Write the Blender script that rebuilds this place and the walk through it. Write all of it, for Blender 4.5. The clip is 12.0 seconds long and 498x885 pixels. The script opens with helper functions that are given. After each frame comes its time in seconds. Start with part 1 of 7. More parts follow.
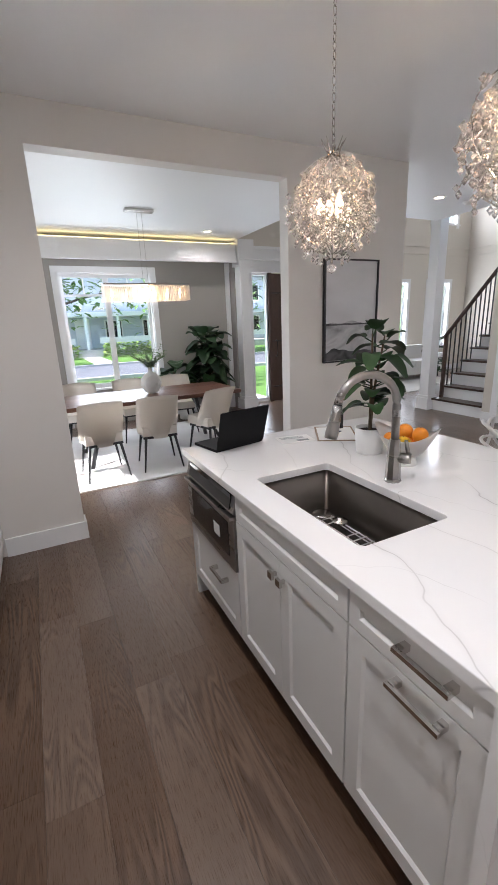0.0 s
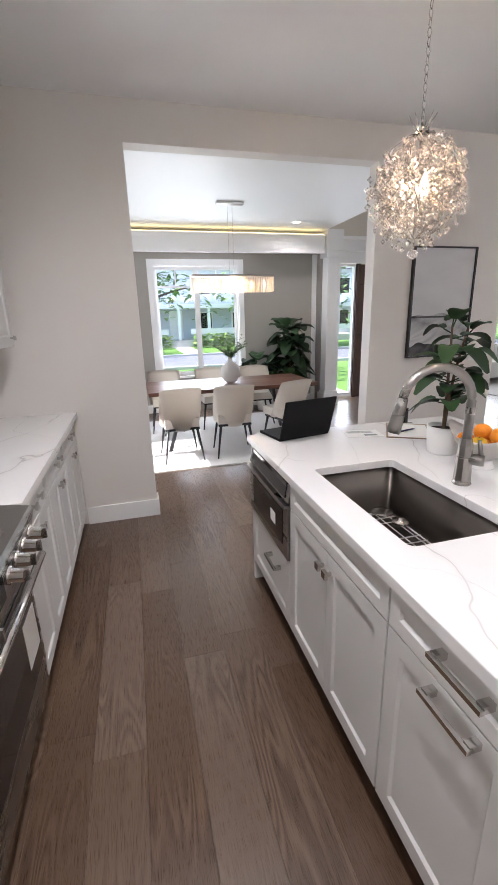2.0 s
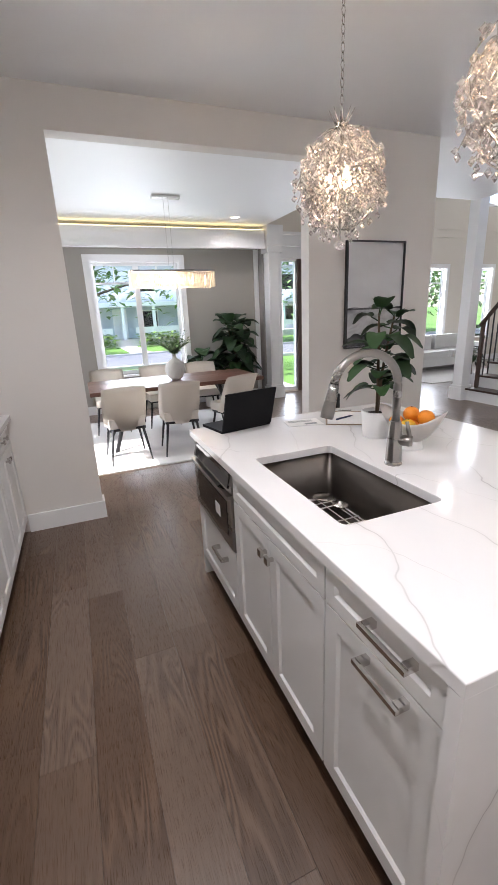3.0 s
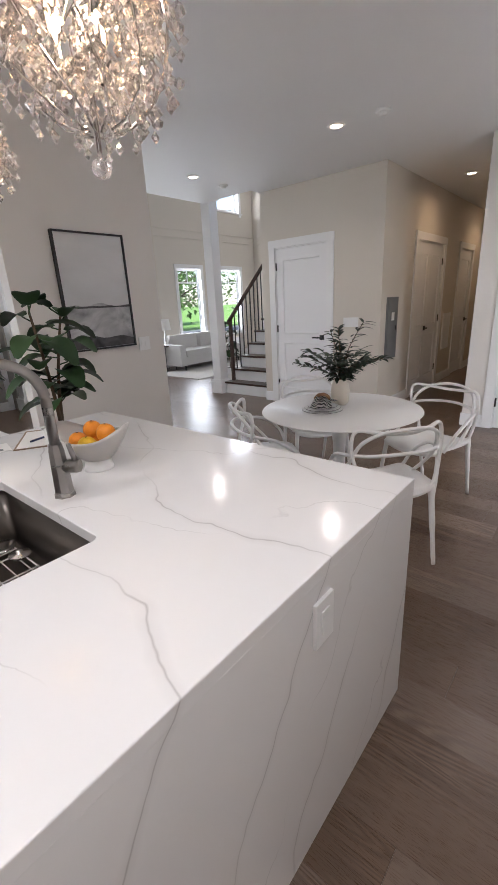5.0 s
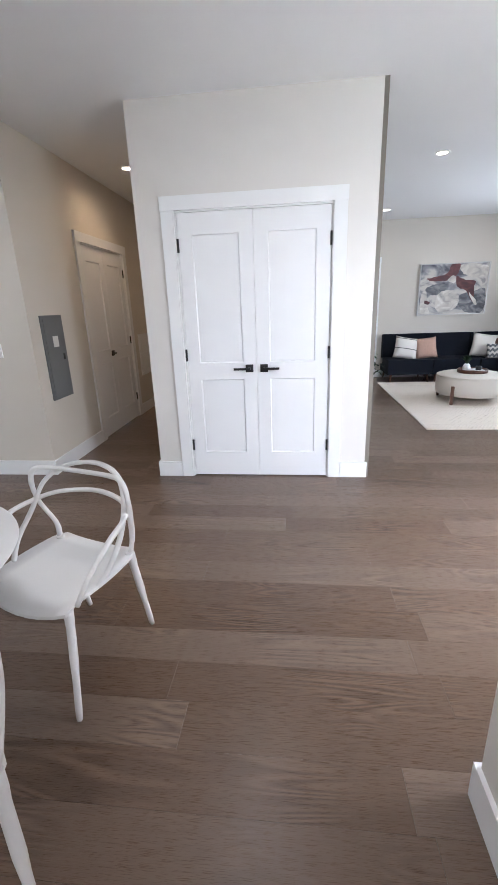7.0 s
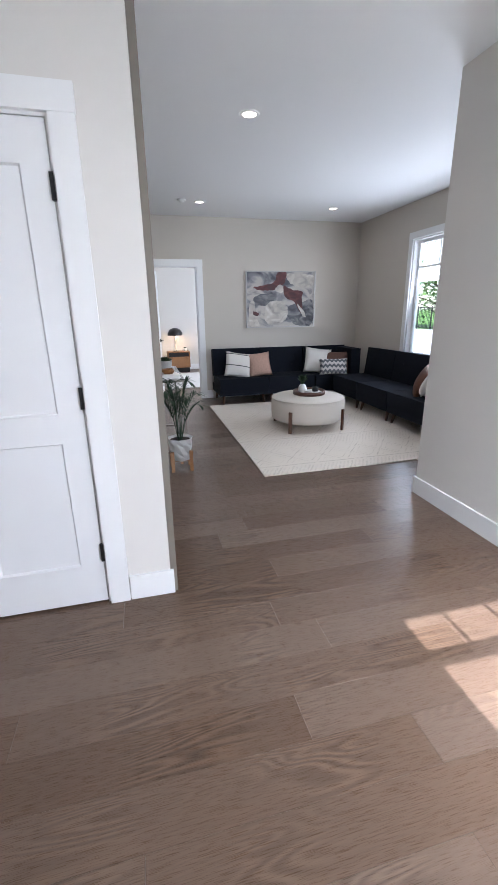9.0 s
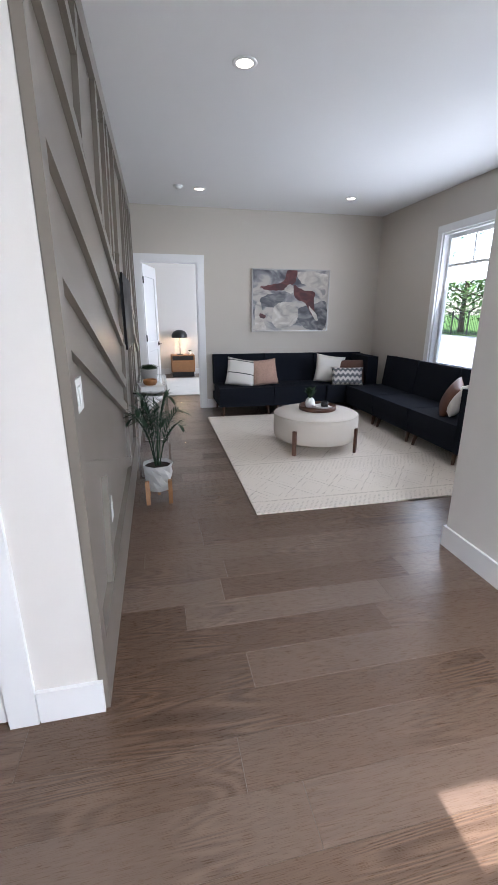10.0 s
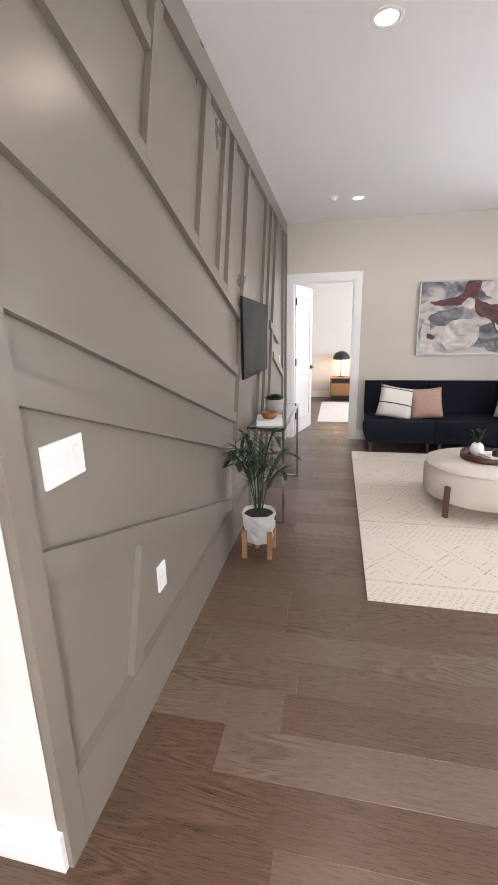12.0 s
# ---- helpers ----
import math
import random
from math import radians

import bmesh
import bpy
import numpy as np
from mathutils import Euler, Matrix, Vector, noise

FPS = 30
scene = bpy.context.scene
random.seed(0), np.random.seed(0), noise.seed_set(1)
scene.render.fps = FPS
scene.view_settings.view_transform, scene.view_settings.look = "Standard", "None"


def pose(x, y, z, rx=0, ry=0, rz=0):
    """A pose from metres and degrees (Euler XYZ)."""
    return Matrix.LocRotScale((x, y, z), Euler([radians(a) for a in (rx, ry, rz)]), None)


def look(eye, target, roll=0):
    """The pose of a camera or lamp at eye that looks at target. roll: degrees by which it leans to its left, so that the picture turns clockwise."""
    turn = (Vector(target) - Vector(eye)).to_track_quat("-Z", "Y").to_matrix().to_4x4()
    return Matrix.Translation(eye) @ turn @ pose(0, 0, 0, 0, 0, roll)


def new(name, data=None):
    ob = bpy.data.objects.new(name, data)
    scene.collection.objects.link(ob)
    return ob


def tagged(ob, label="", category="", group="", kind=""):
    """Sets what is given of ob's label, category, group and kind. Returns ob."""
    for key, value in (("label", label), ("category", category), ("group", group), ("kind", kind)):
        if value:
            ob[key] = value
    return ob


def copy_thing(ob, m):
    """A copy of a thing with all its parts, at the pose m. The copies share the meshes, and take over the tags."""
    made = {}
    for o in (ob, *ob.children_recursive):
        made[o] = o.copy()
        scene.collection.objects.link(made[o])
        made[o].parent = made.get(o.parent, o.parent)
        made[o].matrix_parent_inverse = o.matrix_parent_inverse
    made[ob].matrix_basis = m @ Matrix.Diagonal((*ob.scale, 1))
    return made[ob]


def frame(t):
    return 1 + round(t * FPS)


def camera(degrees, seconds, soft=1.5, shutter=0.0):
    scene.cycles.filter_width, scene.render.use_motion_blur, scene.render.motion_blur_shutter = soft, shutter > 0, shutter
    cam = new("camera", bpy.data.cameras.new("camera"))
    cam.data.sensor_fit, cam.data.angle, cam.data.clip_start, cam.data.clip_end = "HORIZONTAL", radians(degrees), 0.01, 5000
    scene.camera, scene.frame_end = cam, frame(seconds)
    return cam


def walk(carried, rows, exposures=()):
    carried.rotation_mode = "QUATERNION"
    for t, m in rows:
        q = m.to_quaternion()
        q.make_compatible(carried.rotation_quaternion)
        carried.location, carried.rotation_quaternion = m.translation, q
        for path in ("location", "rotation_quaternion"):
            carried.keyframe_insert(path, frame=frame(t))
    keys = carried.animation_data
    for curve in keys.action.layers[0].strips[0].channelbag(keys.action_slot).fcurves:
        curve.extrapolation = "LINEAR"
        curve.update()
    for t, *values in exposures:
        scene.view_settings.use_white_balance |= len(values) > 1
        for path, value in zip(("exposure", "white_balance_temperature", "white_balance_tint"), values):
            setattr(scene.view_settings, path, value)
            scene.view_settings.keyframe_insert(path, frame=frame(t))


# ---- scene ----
cam = camera(61.7, 12.0)
PATH = [
    (0, (0.596, 0.454, 1.573), (1.445, 2.179, 1.02), -2.4),
    (0.5, (0.563, 0.451, 1.569), (1.173, 2.274, 1.02), -2.0),
    (1, (0.582, 0.45, 1.568), (1.079, 2.306, 1.012), -1.2),
    (1.5, (0.625, 0.438, 1.561), (1.09, 2.3, 0.999), -1.1),
    (2, (0.673, 0.409, 1.546), (1.161, 2.264, 0.978), -1.6),
    (2.5, (0.699, 0.386, 1.543), (1.26, 2.216, 0.964), -2.4),
    (2.7, (0.712, 0.383, 1.535), (1.325, 2.196, 0.952), -2.5),
    (4.3, (0.896, 0.384, 1.479), (2.029, 1.914, 0.867), -3.4),
    (4.5, (0.973, 0.362, 1.481), (2.191, 1.823, 0.863), -3.5),
    (5, (1.289, 0.346, 1.49), (2.722, 1.589, 0.855), -3.1),
    (5.5, (1.652, 0.38, 1.495), (3.266, 1.37, 0.852), -2.7),
    (6, (2.085, 0.351, 1.475), (3.837, 1.08, 0.842), -2.6),
    (6.5, (2.536, 0.322, 1.453), (4.378, 0.801, 0.836), -2.2),
    (7, (2.963, 0.293, 1.472), (4.853, 0.511, 0.855), -2.1),
    (7.5, (3.391, 0.247, 1.464), (5.297, 0.231, 0.857), -2.0),
    (7.7, (3.543, 0.215, 1.452), (5.448, 0.112, 0.851), -1.9),
    (9.3, (4.701, -0.368, 1.472), (6.548, -0.852, 0.876), -0.6),
    (9.5, (4.842, -0.425, 1.475), (6.69, -0.906, 0.881), -0.4),
    (10, (5.156, -0.615, 1.465), (7.025, -1.017, 0.876), 0.1),
    (10.5, (5.422, -0.747, 1.461), (7.323, -0.972, 0.885), -0.1),
    (11, (5.616, -0.864, 1.483), (7.537, -0.859, 0.925), -0.4),
    (11.5, (5.744, -0.983, 1.515), (7.658, -0.736, 0.992), -1.1),
    (12, (5.745, -1.065, 1.513), (7.638, -0.662, 1.011), -1.2),
]
walk(cam, [(t, look(eye, target, roll)) for t, eye, target, roll in PATH],
     [(0.0, 1.7, 6100, 14), (1.0, 1.95, 6150, 15), (2.7, 1.93, 6150, 15), (4.5, 1.6, 6200, 15), (5.5, 1.65, 6200, 15), (6.0, 1.72, 5900, 13), (6.5, 1.95, 5850, 12), (7.5, 2.0, 5780, 12), (9.3, 1.58, 5780, 13), (10.5, 1.68, 5950, 14), (11.5, 2.0, 6280, 16), (12.0, 2.08, 6650, 17)])

# ---- world, sun and large lights ----
world = bpy.data.worlds.new("world")
scene.world = world
world.use_nodes = True
wn = world.node_tree
sky = wn.nodes.new("ShaderNodeTexSky")
sky.sky_type, sky.sun_disc = "NISHITA", False
sky.sun_elevation, sky.sun_rotation = radians(46.5), radians(270)
wn.links.new(sky.outputs[0], wn.nodes["Background"].inputs[0])
wn.nodes["Background"].inputs[1].default_value = 0.15
SUN_DIR = Vector((-math.cos(radians(46.5)), 0.0, math.sin(radians(46.5))))
sun = new("sun", bpy.data.lights.new("sun", "SUN"))
sun.data.energy, sun.data.angle, sun.data.color = 5.0, radians(0.5), (1.0, 0.97, 0.93)
sun.matrix_world = look(SUN_DIR * 40, (0, 0, 0))


def window_light(x, y, z, tx, ty, w, h, power, color=(0.93, 0.97, 1.0), down=0.0):
    """Sky light that enters through an opening, or added fill in the bedroom."""
    ob = new("window_light", bpy.data.lights.new("window_light", "AREA"))
    ob.data.shape, ob.data.size, ob.data.size_y = "RECTANGLE", w, h
    ob.data.energy, ob.data.color = power, color
    ob.matrix_world = look((x, y, z), (x + tx, y + ty, z - down))
    return ob


window_light(1.75, 7.86, 1.5, 0, -1, 1.35, 1.7, 13.2)
window_light(-0.5, 5.25, 1.5, 1, 0, 1.3, 1.2, 6)
window_light(3.98, -1.85, 1.75, 1, 0, 0.9, 0.8, 26, down=1.3)
window_light(9.3, -4.24, 1.6, 0, 1, 1.8, 1.55, 15, down=-0.2)
for wx in (7.6, 9.3, 10.95):
    window_light(wx, 9.1, 1.6, 0, -1, 0.8, 1.6, 13.2)
window_light(4.53, 7.86, 1.2, 0, -1, 0.32, 2.2, 4.8)
window_light(10.95, 9.1, 4.3, 0, -1, 0.9, 0.9, 13.2)

# ---- materials ----


def shader(name):
    m = bpy.data.materials.new(name)
    m.use_nodes = True
    return m, m.node_tree.nodes, m.node_tree.links, m.node_tree.nodes["Principled BSDF"]


def surface(name, color, rough=0.5, metal=0.0, vary=0.06, scale=3.0, bump=0.03, grain=120.0, coat=0.0, rvary=0.08, spec=0.5, stretch=(1, 1, 1)):
    """A plain surface with slow stains, fine grain and relief."""
    m, n, l, p = shader(name)
    pos = n.new("ShaderNodeNewGeometry")
    mp = n.new("ShaderNodeMapping")
    mp.inputs["Scale"].default_value = stretch
    l.new(pos.outputs["Position"], mp.inputs[0])
    big, fine = n.new("ShaderNodeTexNoise"), n.new("ShaderNodeTexNoise")
    big.inputs["Scale"].default_value, big.inputs["Detail"].default_value = scale, 4
    fine.inputs["Scale"].default_value, fine.inputs["Detail"].default_value = grain, 3
    l.new(mp.outputs[0], big.inputs[0]), l.new(mp.outputs[0], fine.inputs[0])
    mix = n.new("ShaderNodeMix")
    mix.data_type = "RGBA"
    mix.inputs[6].default_value = (*[c * (1 - vary) for c in color], 1)
    mix.inputs[7].default_value = (*[min(1, c * (1 + vary)) for c in color], 1)
    add = n.new("ShaderNodeMath")
    add.operation = "MULTIPLY_ADD"
    add.inputs[1].default_value, add.inputs[2].default_value = 0.35, 0.0
    l.new(fine.outputs[0], add.inputs[0])
    add2 = n.new("ShaderNodeMath")
    add2.operation = "MULTIPLY_ADD"
    add2.inputs[1].default_value = 0.65
    l.new(big.outputs[0], add2.inputs[0]), l.new(add.outputs[0], add2.inputs[2])
    l.new(add2.outputs[0], mix.inputs[0]), l.new(mix.outputs[2], p.inputs["Base Color"])
    rr = n.new("ShaderNodeMapRange")
    rr.inputs[3].default_value, rr.inputs[4].default_value = max(0.02, rough - rvary), min(1, rough + rvary)
    l.new(big.outputs[0], rr.inputs[0]), l.new(rr.outputs[0], p.inputs["Roughness"])
    p.inputs["Metallic"].default_value = metal
    p.inputs["Specular IOR Level"].default_value = spec
    p.inputs["Coat Weight"].default_value = coat
    if bump:
        b = n.new("ShaderNodeBump")
        b.inputs["Strength"].default_value, b.inputs["Distance"].default_value = bump, 0.01
        l.new(fine.outputs[0], b.inputs["Height"]), l.new(b.outputs[0], p.inputs["Normal"])
    return m


def glow(name, color, strength):
    m, n, l, p = shader(name)
    p.inputs["Base Color"].default_value = (*color, 1)
    p.inputs["Emission Color"].default_value = (*color, 1)
    p.inputs["Emission Strength"].default_value = strength
    return m


def clear_glass(name, rough=0.0, tint=(1, 1, 1), ior=1.45):
    m, n, l, p = shader(name)
    p.inputs["Base Color"].default_value = (*tint, 1)
    p.inputs["Transmission Weight"].default_value = 1
    p.inputs["Roughness"].default_value, p.inputs["IOR"].default_value = rough, ior
    return m


def wood(name, dark, light, axis=1, scale=1.0, rough=0.4, per="object", coat=0.0, hue=0.25, streak=1.0, figure=0.11, along=1.5, knots=60.0):
    """Boards with long grain along one axis; tone shifts from board to board."""
    m, n, l, p = shader(name)
    pos, info = n.new("ShaderNodeNewGeometry"), n.new("ShaderNodeObjectInfo")
    seed = info.outputs["Random"] if per == "object" else pos.outputs["Random Per Island"]
    off = n.new("ShaderNodeVectorMath")
    off.operation = "SCALE"
    off.inputs[0].default_value = (37.0, 19.0, 11.0)
    l.new(seed, off.inputs["Scale"])
    add = n.new("ShaderNodeVectorMath")
    l.new(pos.outputs["Position"], add.inputs[0]), l.new(off.outputs[0], add.inputs[1])
    mp = n.new("ShaderNodeMapping")
    s = [15.0 * scale] * 3
    s[axis] = along * scale
    mp.inputs["Scale"].default_value = s
    l.new(add.outputs[0], mp.inputs[0])
    warp = n.new("ShaderNodeTexNoise")
    warp.inputs["Scale"].default_value, warp.inputs["Detail"].default_value, warp.inputs["Distortion"].default_value = 0.5, 1.0, 0.9
    l.new(mp.outputs[0], warp.inputs[0])
    rings = n.new("ShaderNodeMath")
    rings.operation = "MULTIPLY"
    rings.inputs[1].default_value = knots
    l.new(warp.outputs[0], rings.inputs[0])
    sine = n.new("ShaderNodeMath")
    sine.operation = "SINE"
    l.new(rings.outputs[0], sine.inputs[0])
    fine = n.new("ShaderNodeTexNoise")
    mp2 = n.new("ShaderNodeMapping")
    s2 = [160.0 * scale] * 3
    s2[axis] = 3.5 * scale
    mp2.inputs["Scale"].default_value = s2
    l.new(add.outputs[0], mp2.inputs[0]), l.new(mp2.outputs[0], fine.inputs[0])
    fine.inputs["Detail"].default_value = 3
    tone = n.new("ShaderNodeMath")
    tone.operation = "MULTIPLY_ADD"
    calm = n.new("ShaderNodeMath")
    calm.operation = "MULTIPLY_ADD"
    calm.inputs[1].default_value, calm.inputs[2].default_value = streak, 0.5 - 0.5 * streak
    l.new(fine.outputs[0], calm.inputs[0])
    patch = n.new("ShaderNodeTexNoise")
    patch.inputs["Scale"].default_value, patch.inputs["Detail"].default_value = 2.2, 1
    l.new(add.outputs[0], patch.inputs[0])
    strength = n.new("ShaderNodeMapRange")
    strength.inputs[1].default_value, strength.inputs[2].default_value = 0.48, 0.68
    strength.inputs[3].default_value, strength.inputs[4].default_value = figure * 0.12, figure
    l.new(patch.outputs[0], strength.inputs[0]), l.new(strength.outputs[0], tone.inputs[1])
    l.new(sine.outputs[0], tone.inputs[0]), l.new(calm.outputs[0], tone.inputs[2])
    tone2 = n.new("ShaderNodeMath")
    tone2.operation = "MULTIPLY_ADD"
    tone2.inputs[1].default_value = hue * 2
    l.new(seed, tone2.inputs[0]), l.new(tone.outputs[0], tone2.inputs[2])
    tone3 = n.new("ShaderNodeMath")
    tone3.operation = "SUBTRACT"
    tone3.inputs[1].default_value = hue
    l.new(tone2.outputs[0], tone3.inputs[0])
    ramp = n.new("ShaderNodeValToRGB")
    ramp.color_ramp.elements[0].position, ramp.color_ramp.elements[1].position = 0.2, 0.85
    ramp.color_ramp.elements[0].color, ramp.color_ramp.elements[1].color = (*dark, 1), (*light, 1)
    sat = n.new("ShaderNodeHueSaturation")
    grey = n.new("ShaderNodeMapRange")
    grey.inputs[3].default_value, grey.inputs[4].default_value = 1.15, 0.85
    l.new(seed, grey.inputs[0]), l.new(grey.outputs[0], sat.inputs["Saturation"])
    l.new(tone3.outputs[0], ramp.inputs[0]), l.new(ramp.outputs[0], sat.inputs["Color"]), l.new(sat.outputs[0], p.inputs["Base Color"])
    rr = n.new("ShaderNodeMapRange")
    rr.inputs[3].default_value, rr.inputs[4].default_value = rough - 0.06, rough + 0.1
    l.new(fine.outputs[0], rr.inputs[0]), l.new(rr.outputs[0], p.inputs["Roughness"])
    p.inputs["Coat Weight"].default_value = coat
    b = n.new("ShaderNodeBump")
    b.inputs["Strength"].default_value, b.inputs["Distance"].default_value = 0.12, 0.003
    l.new(fine.outputs[0], b.inputs["Height"]), l.new(b.outputs[0], p.inputs["Normal"])
    return m


def quartz(name):
    """White engineered stone with long thin grey veins that run one way."""
    m, n, l, p = shader(name)
    pos = n.new("ShaderNodeNewGeometry")

    def field(scale, along, detail, shift):
        """A slow field drawn out along the veins' direction."""
        comb = n.new("ShaderNodeCombineXYZ")
        for k, (axis, f) in enumerate((((0.33, 0.46, 0.82), along), ((0.94, -0.10, -0.32), 1.0), ((-0.07, 0.88, -0.47), 1.0))):
            dot, mul = n.new("ShaderNodeVectorMath"), n.new("ShaderNodeMath")
            dot.operation, mul.operation = "DOT_PRODUCT", "MULTIPLY_ADD"
            dot.inputs[1].default_value = axis
            mul.inputs[1].default_value, mul.inputs[2].default_value = scale * f, shift
            l.new(pos.outputs["Position"], dot.inputs[0]), l.new(dot.outputs["Value"], mul.inputs[0]), l.new(mul.outputs[0], comb.inputs[k])
        t = n.new("ShaderNodeTexNoise")
        t.inputs["Scale"].default_value, t.inputs["Detail"].default_value, t.inputs["Roughness"].default_value, t.inputs["Distortion"].default_value = 1.0, detail, 0.45, 0.0
        l.new(comb.outputs[0], t.inputs[0])
        return t.outputs[0]

    def math_op(kind, a, b=0.0):
        q = n.new("ShaderNodeMath")
        q.operation = kind
        for k, v in enumerate((a, b)):
            if isinstance(v, (int, float)):
                q.inputs[k].default_value = v
            else:
                l.new(v, q.inputs[k])
        return q.outputs[0]

    def sheet(normal, every, wobble, width, mask, low, high):
        """Thin parallel sheets through the stone, bent by a slow field and broken up by a mask."""
        dot = n.new("ShaderNodeVectorMath")
        dot.operation = "DOT_PRODUCT"
        dot.inputs[1].default_value = normal
        l.new(pos.outputs["Position"], dot.inputs[0])
        f = math_op("FRACT", math_op("ADD", math_op("MULTIPLY", dot.outputs["Value"], 1 / every), wobble))
        r, g = n.new("ShaderNodeMapRange"), n.new("ShaderNodeMapRange")
        r.inputs[1].default_value, r.inputs[2].default_value, r.inputs[3].default_value, r.inputs[4].default_value = 0.0, width, 1.0, 0.0
        l.new(math_op("ABSOLUTE", math_op("SUBTRACT", f, 0.5)), r.inputs[0])
        g.inputs[1].default_value, g.inputs[2].default_value = low, high
        l.new(mask, g.inputs[0])
        return math_op("MULTIPLY", r.outputs[0], g.outputs[0])
    bend, kink, mask = field(1.1, 0.6, 5, 3.1), field(2.4, 0.8, 5, 7.7), field(2.1, 0.7, 2, 1.3)
    bent, kinked = math_op("MULTIPLY", bend, 2.2), math_op("MULTIPLY", kink, 1.1)
    main = sheet((0.88, -0.28, -0.38), 0.34, bent, 0.014, mask, 0.36, 0.60)
    fine = math_op("MULTIPLY", sheet((0.72, 0.45, -0.53), 0.5, kinked, 0.007, mask, 0.62, 0.44), 0.7)
    soft = math_op("MULTIPLY", sheet((0.88, -0.28, -0.38), 0.34, bent, 0.07, mask, 0.42, 0.66), 0.15)
    both = math_op("MAXIMUM", main, fine)
    mix = n.new("ShaderNodeMix")
    mix.data_type = "RGBA"
    mix.inputs[6].default_value, mix.inputs[7].default_value = (0.80, 0.79, 0.785, 1), (0.33, 0.31, 0.30, 1)
    l.new(math_op("MAXIMUM", math_op("MULTIPLY", both, 0.6), soft), mix.inputs[0]), l.new(mix.outputs[2], p.inputs["Base Color"])
    p.inputs["Roughness"].default_value = 0.14
    return m


def leafy(name, dark, light):
    m, n, l, p = shader(name)
    pos = n.new("ShaderNodeNewGeometry")
    ramp = n.new("ShaderNodeMix")
    ramp.data_type = "RGBA"
    ramp.inputs[6].default_value, ramp.inputs[7].default_value = (*dark, 1), (*light, 1)
    l.new(pos.outputs["Random Per Island"], ramp.inputs[0]), l.new(ramp.outputs[2], p.inputs["Base Color"])
    p.inputs["Roughness"].default_value = 0.5
    p.inputs["Specular IOR Level"].default_value = 0.3
    return m


M_WALL = surface("wall_paint", (0.72, 0.69, 0.655), 0.6, vary=0.02, scale=0.8, bump=0.04, grain=260)
M_WARM = surface("beige_wall_paint", (0.66, 0.61, 0.54), 0.6, vary=0.02, scale=0.8, bump=0.04, grain=260)
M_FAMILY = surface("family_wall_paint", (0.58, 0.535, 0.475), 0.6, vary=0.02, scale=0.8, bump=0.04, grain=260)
M_TAUPE = surface("taupe_wall_paint", (0.36, 0.34, 0.31), 0.6, vary=0.03, scale=0.8, bump=0.04, grain=260)
M_CEIL = surface("ceiling_paint", (0.86, 0.865, 0.875), 0.55, vary=0.015, scale=0.6, bump=0.03, grain=220)
M_TRIM = surface("white_trim_paint", (0.83, 0.83, 0.83), 0.35, vary=0.015, bump=0.01)
M_DOOR = surface("white_door_paint", (0.82, 0.82, 0.83), 0.4, vary=0.015, bump=0.01)
M_CAB = surface("cabinet_paint", (0.69, 0.685, 0.67), 0.38, vary=0.02, bump=0.01)
M_ACCENT = surface("greige_accent_paint", (0.205, 0.180, 0.152), 0.30, vary=0.03, scale=1.2, bump=0.02)
M_STEEL = surface("brushed_steel", (0.33, 0.315, 0.30), 0.28, metal=1, vary=0.1, scale=2, bump=0.03, grain=300, stretch=(1, 1, 12))
M_SINK = surface("sink_steel", (0.20, 0.18, 0.162), 0.30, metal=1, vary=0.06, scale=2, bump=0.008, grain=250)
M_NICKEL = surface("polished_nickel", (0.62, 0.60, 0.58), 0.14, metal=1, vary=0.04, bump=0)
# also used as near-black shade on toe kicks and the nightstand's shelf gap
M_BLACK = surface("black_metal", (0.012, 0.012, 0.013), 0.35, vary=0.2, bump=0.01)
M_BLACKGLASS = surface("black_glass", (0.008, 0.008, 0.009), 0.06, vary=0.1, bump=0, rvary=0.02)
M_PLASTIC = surface("white_plastic", (0.80, 0.80, 0.79), 0.32, vary=0.015, bump=0.01)
M_CHAIR = surface("white_chair_plastic", (0.78, 0.77, 0.76), 0.35, vary=0.02, bump=0.02)
M_QUARTZ = quartz("white_quartz")
M_GLASS = clear_glass("window_glass")
M_CRYSTAL = clear_glass("crystal", 0.04, (1.0, 0.955, 0.93), 1.55)
M_CRYSTAL.node_tree.nodes["Principled BSDF"].inputs["Transmission Weight"].default_value = 0.85
# amber tint puts the bulbs' warm glow into the chandelier's glass colour
M_PRISM = clear_glass("warm_lit_crystal", 0.3, (0.98, 0.88, 0.74), 1.5)
M_PRISM.node_tree.nodes["Principled BSDF"].inputs["Transmission Weight"].default_value = 0.45
M_PLANK = wood("oak_plank", (0.034, 0.0198, 0.0134), (0.240, 0.158, 0.109), 1, 1.0, 0.27, "object", hue=0.10, streak=0.24, figure=0.125, along=1.5, knots=96.0)
M_PLANKS = wood("oak_planks", (0.034, 0.0198, 0.0134), (0.240, 0.158, 0.109), 1, 1.0, 0.27, "island", hue=0.10, streak=0.24, figure=0.125, along=1.5, knots=96.0)
M_TREAD = wood("dark_stair_oak", (0.03, 0.016, 0.011), (0.10, 0.055, 0.04), 1, 1.0, 0.35)
M_TABLE = wood("reddish_table_wood", (0.07, 0.03, 0.02), (0.23, 0.11, 0.075), 0, 1.0, 0.3)
M_FDOOR = wood("front_door_wood", (0.035, 0.016, 0.009), (0.10, 0.05, 0.03), 2, 1.0, 0.45)
M_WALNUT = wood("walnut_legs", (0.05, 0.02, 0.012), (0.16, 0.07, 0.04), 2, 2.0, 0.4)
M_OAKSTAND = wood("honey_oak", (0.20, 0.09, 0.035), (0.42, 0.22, 0.10), 2, 2.0, 0.45)
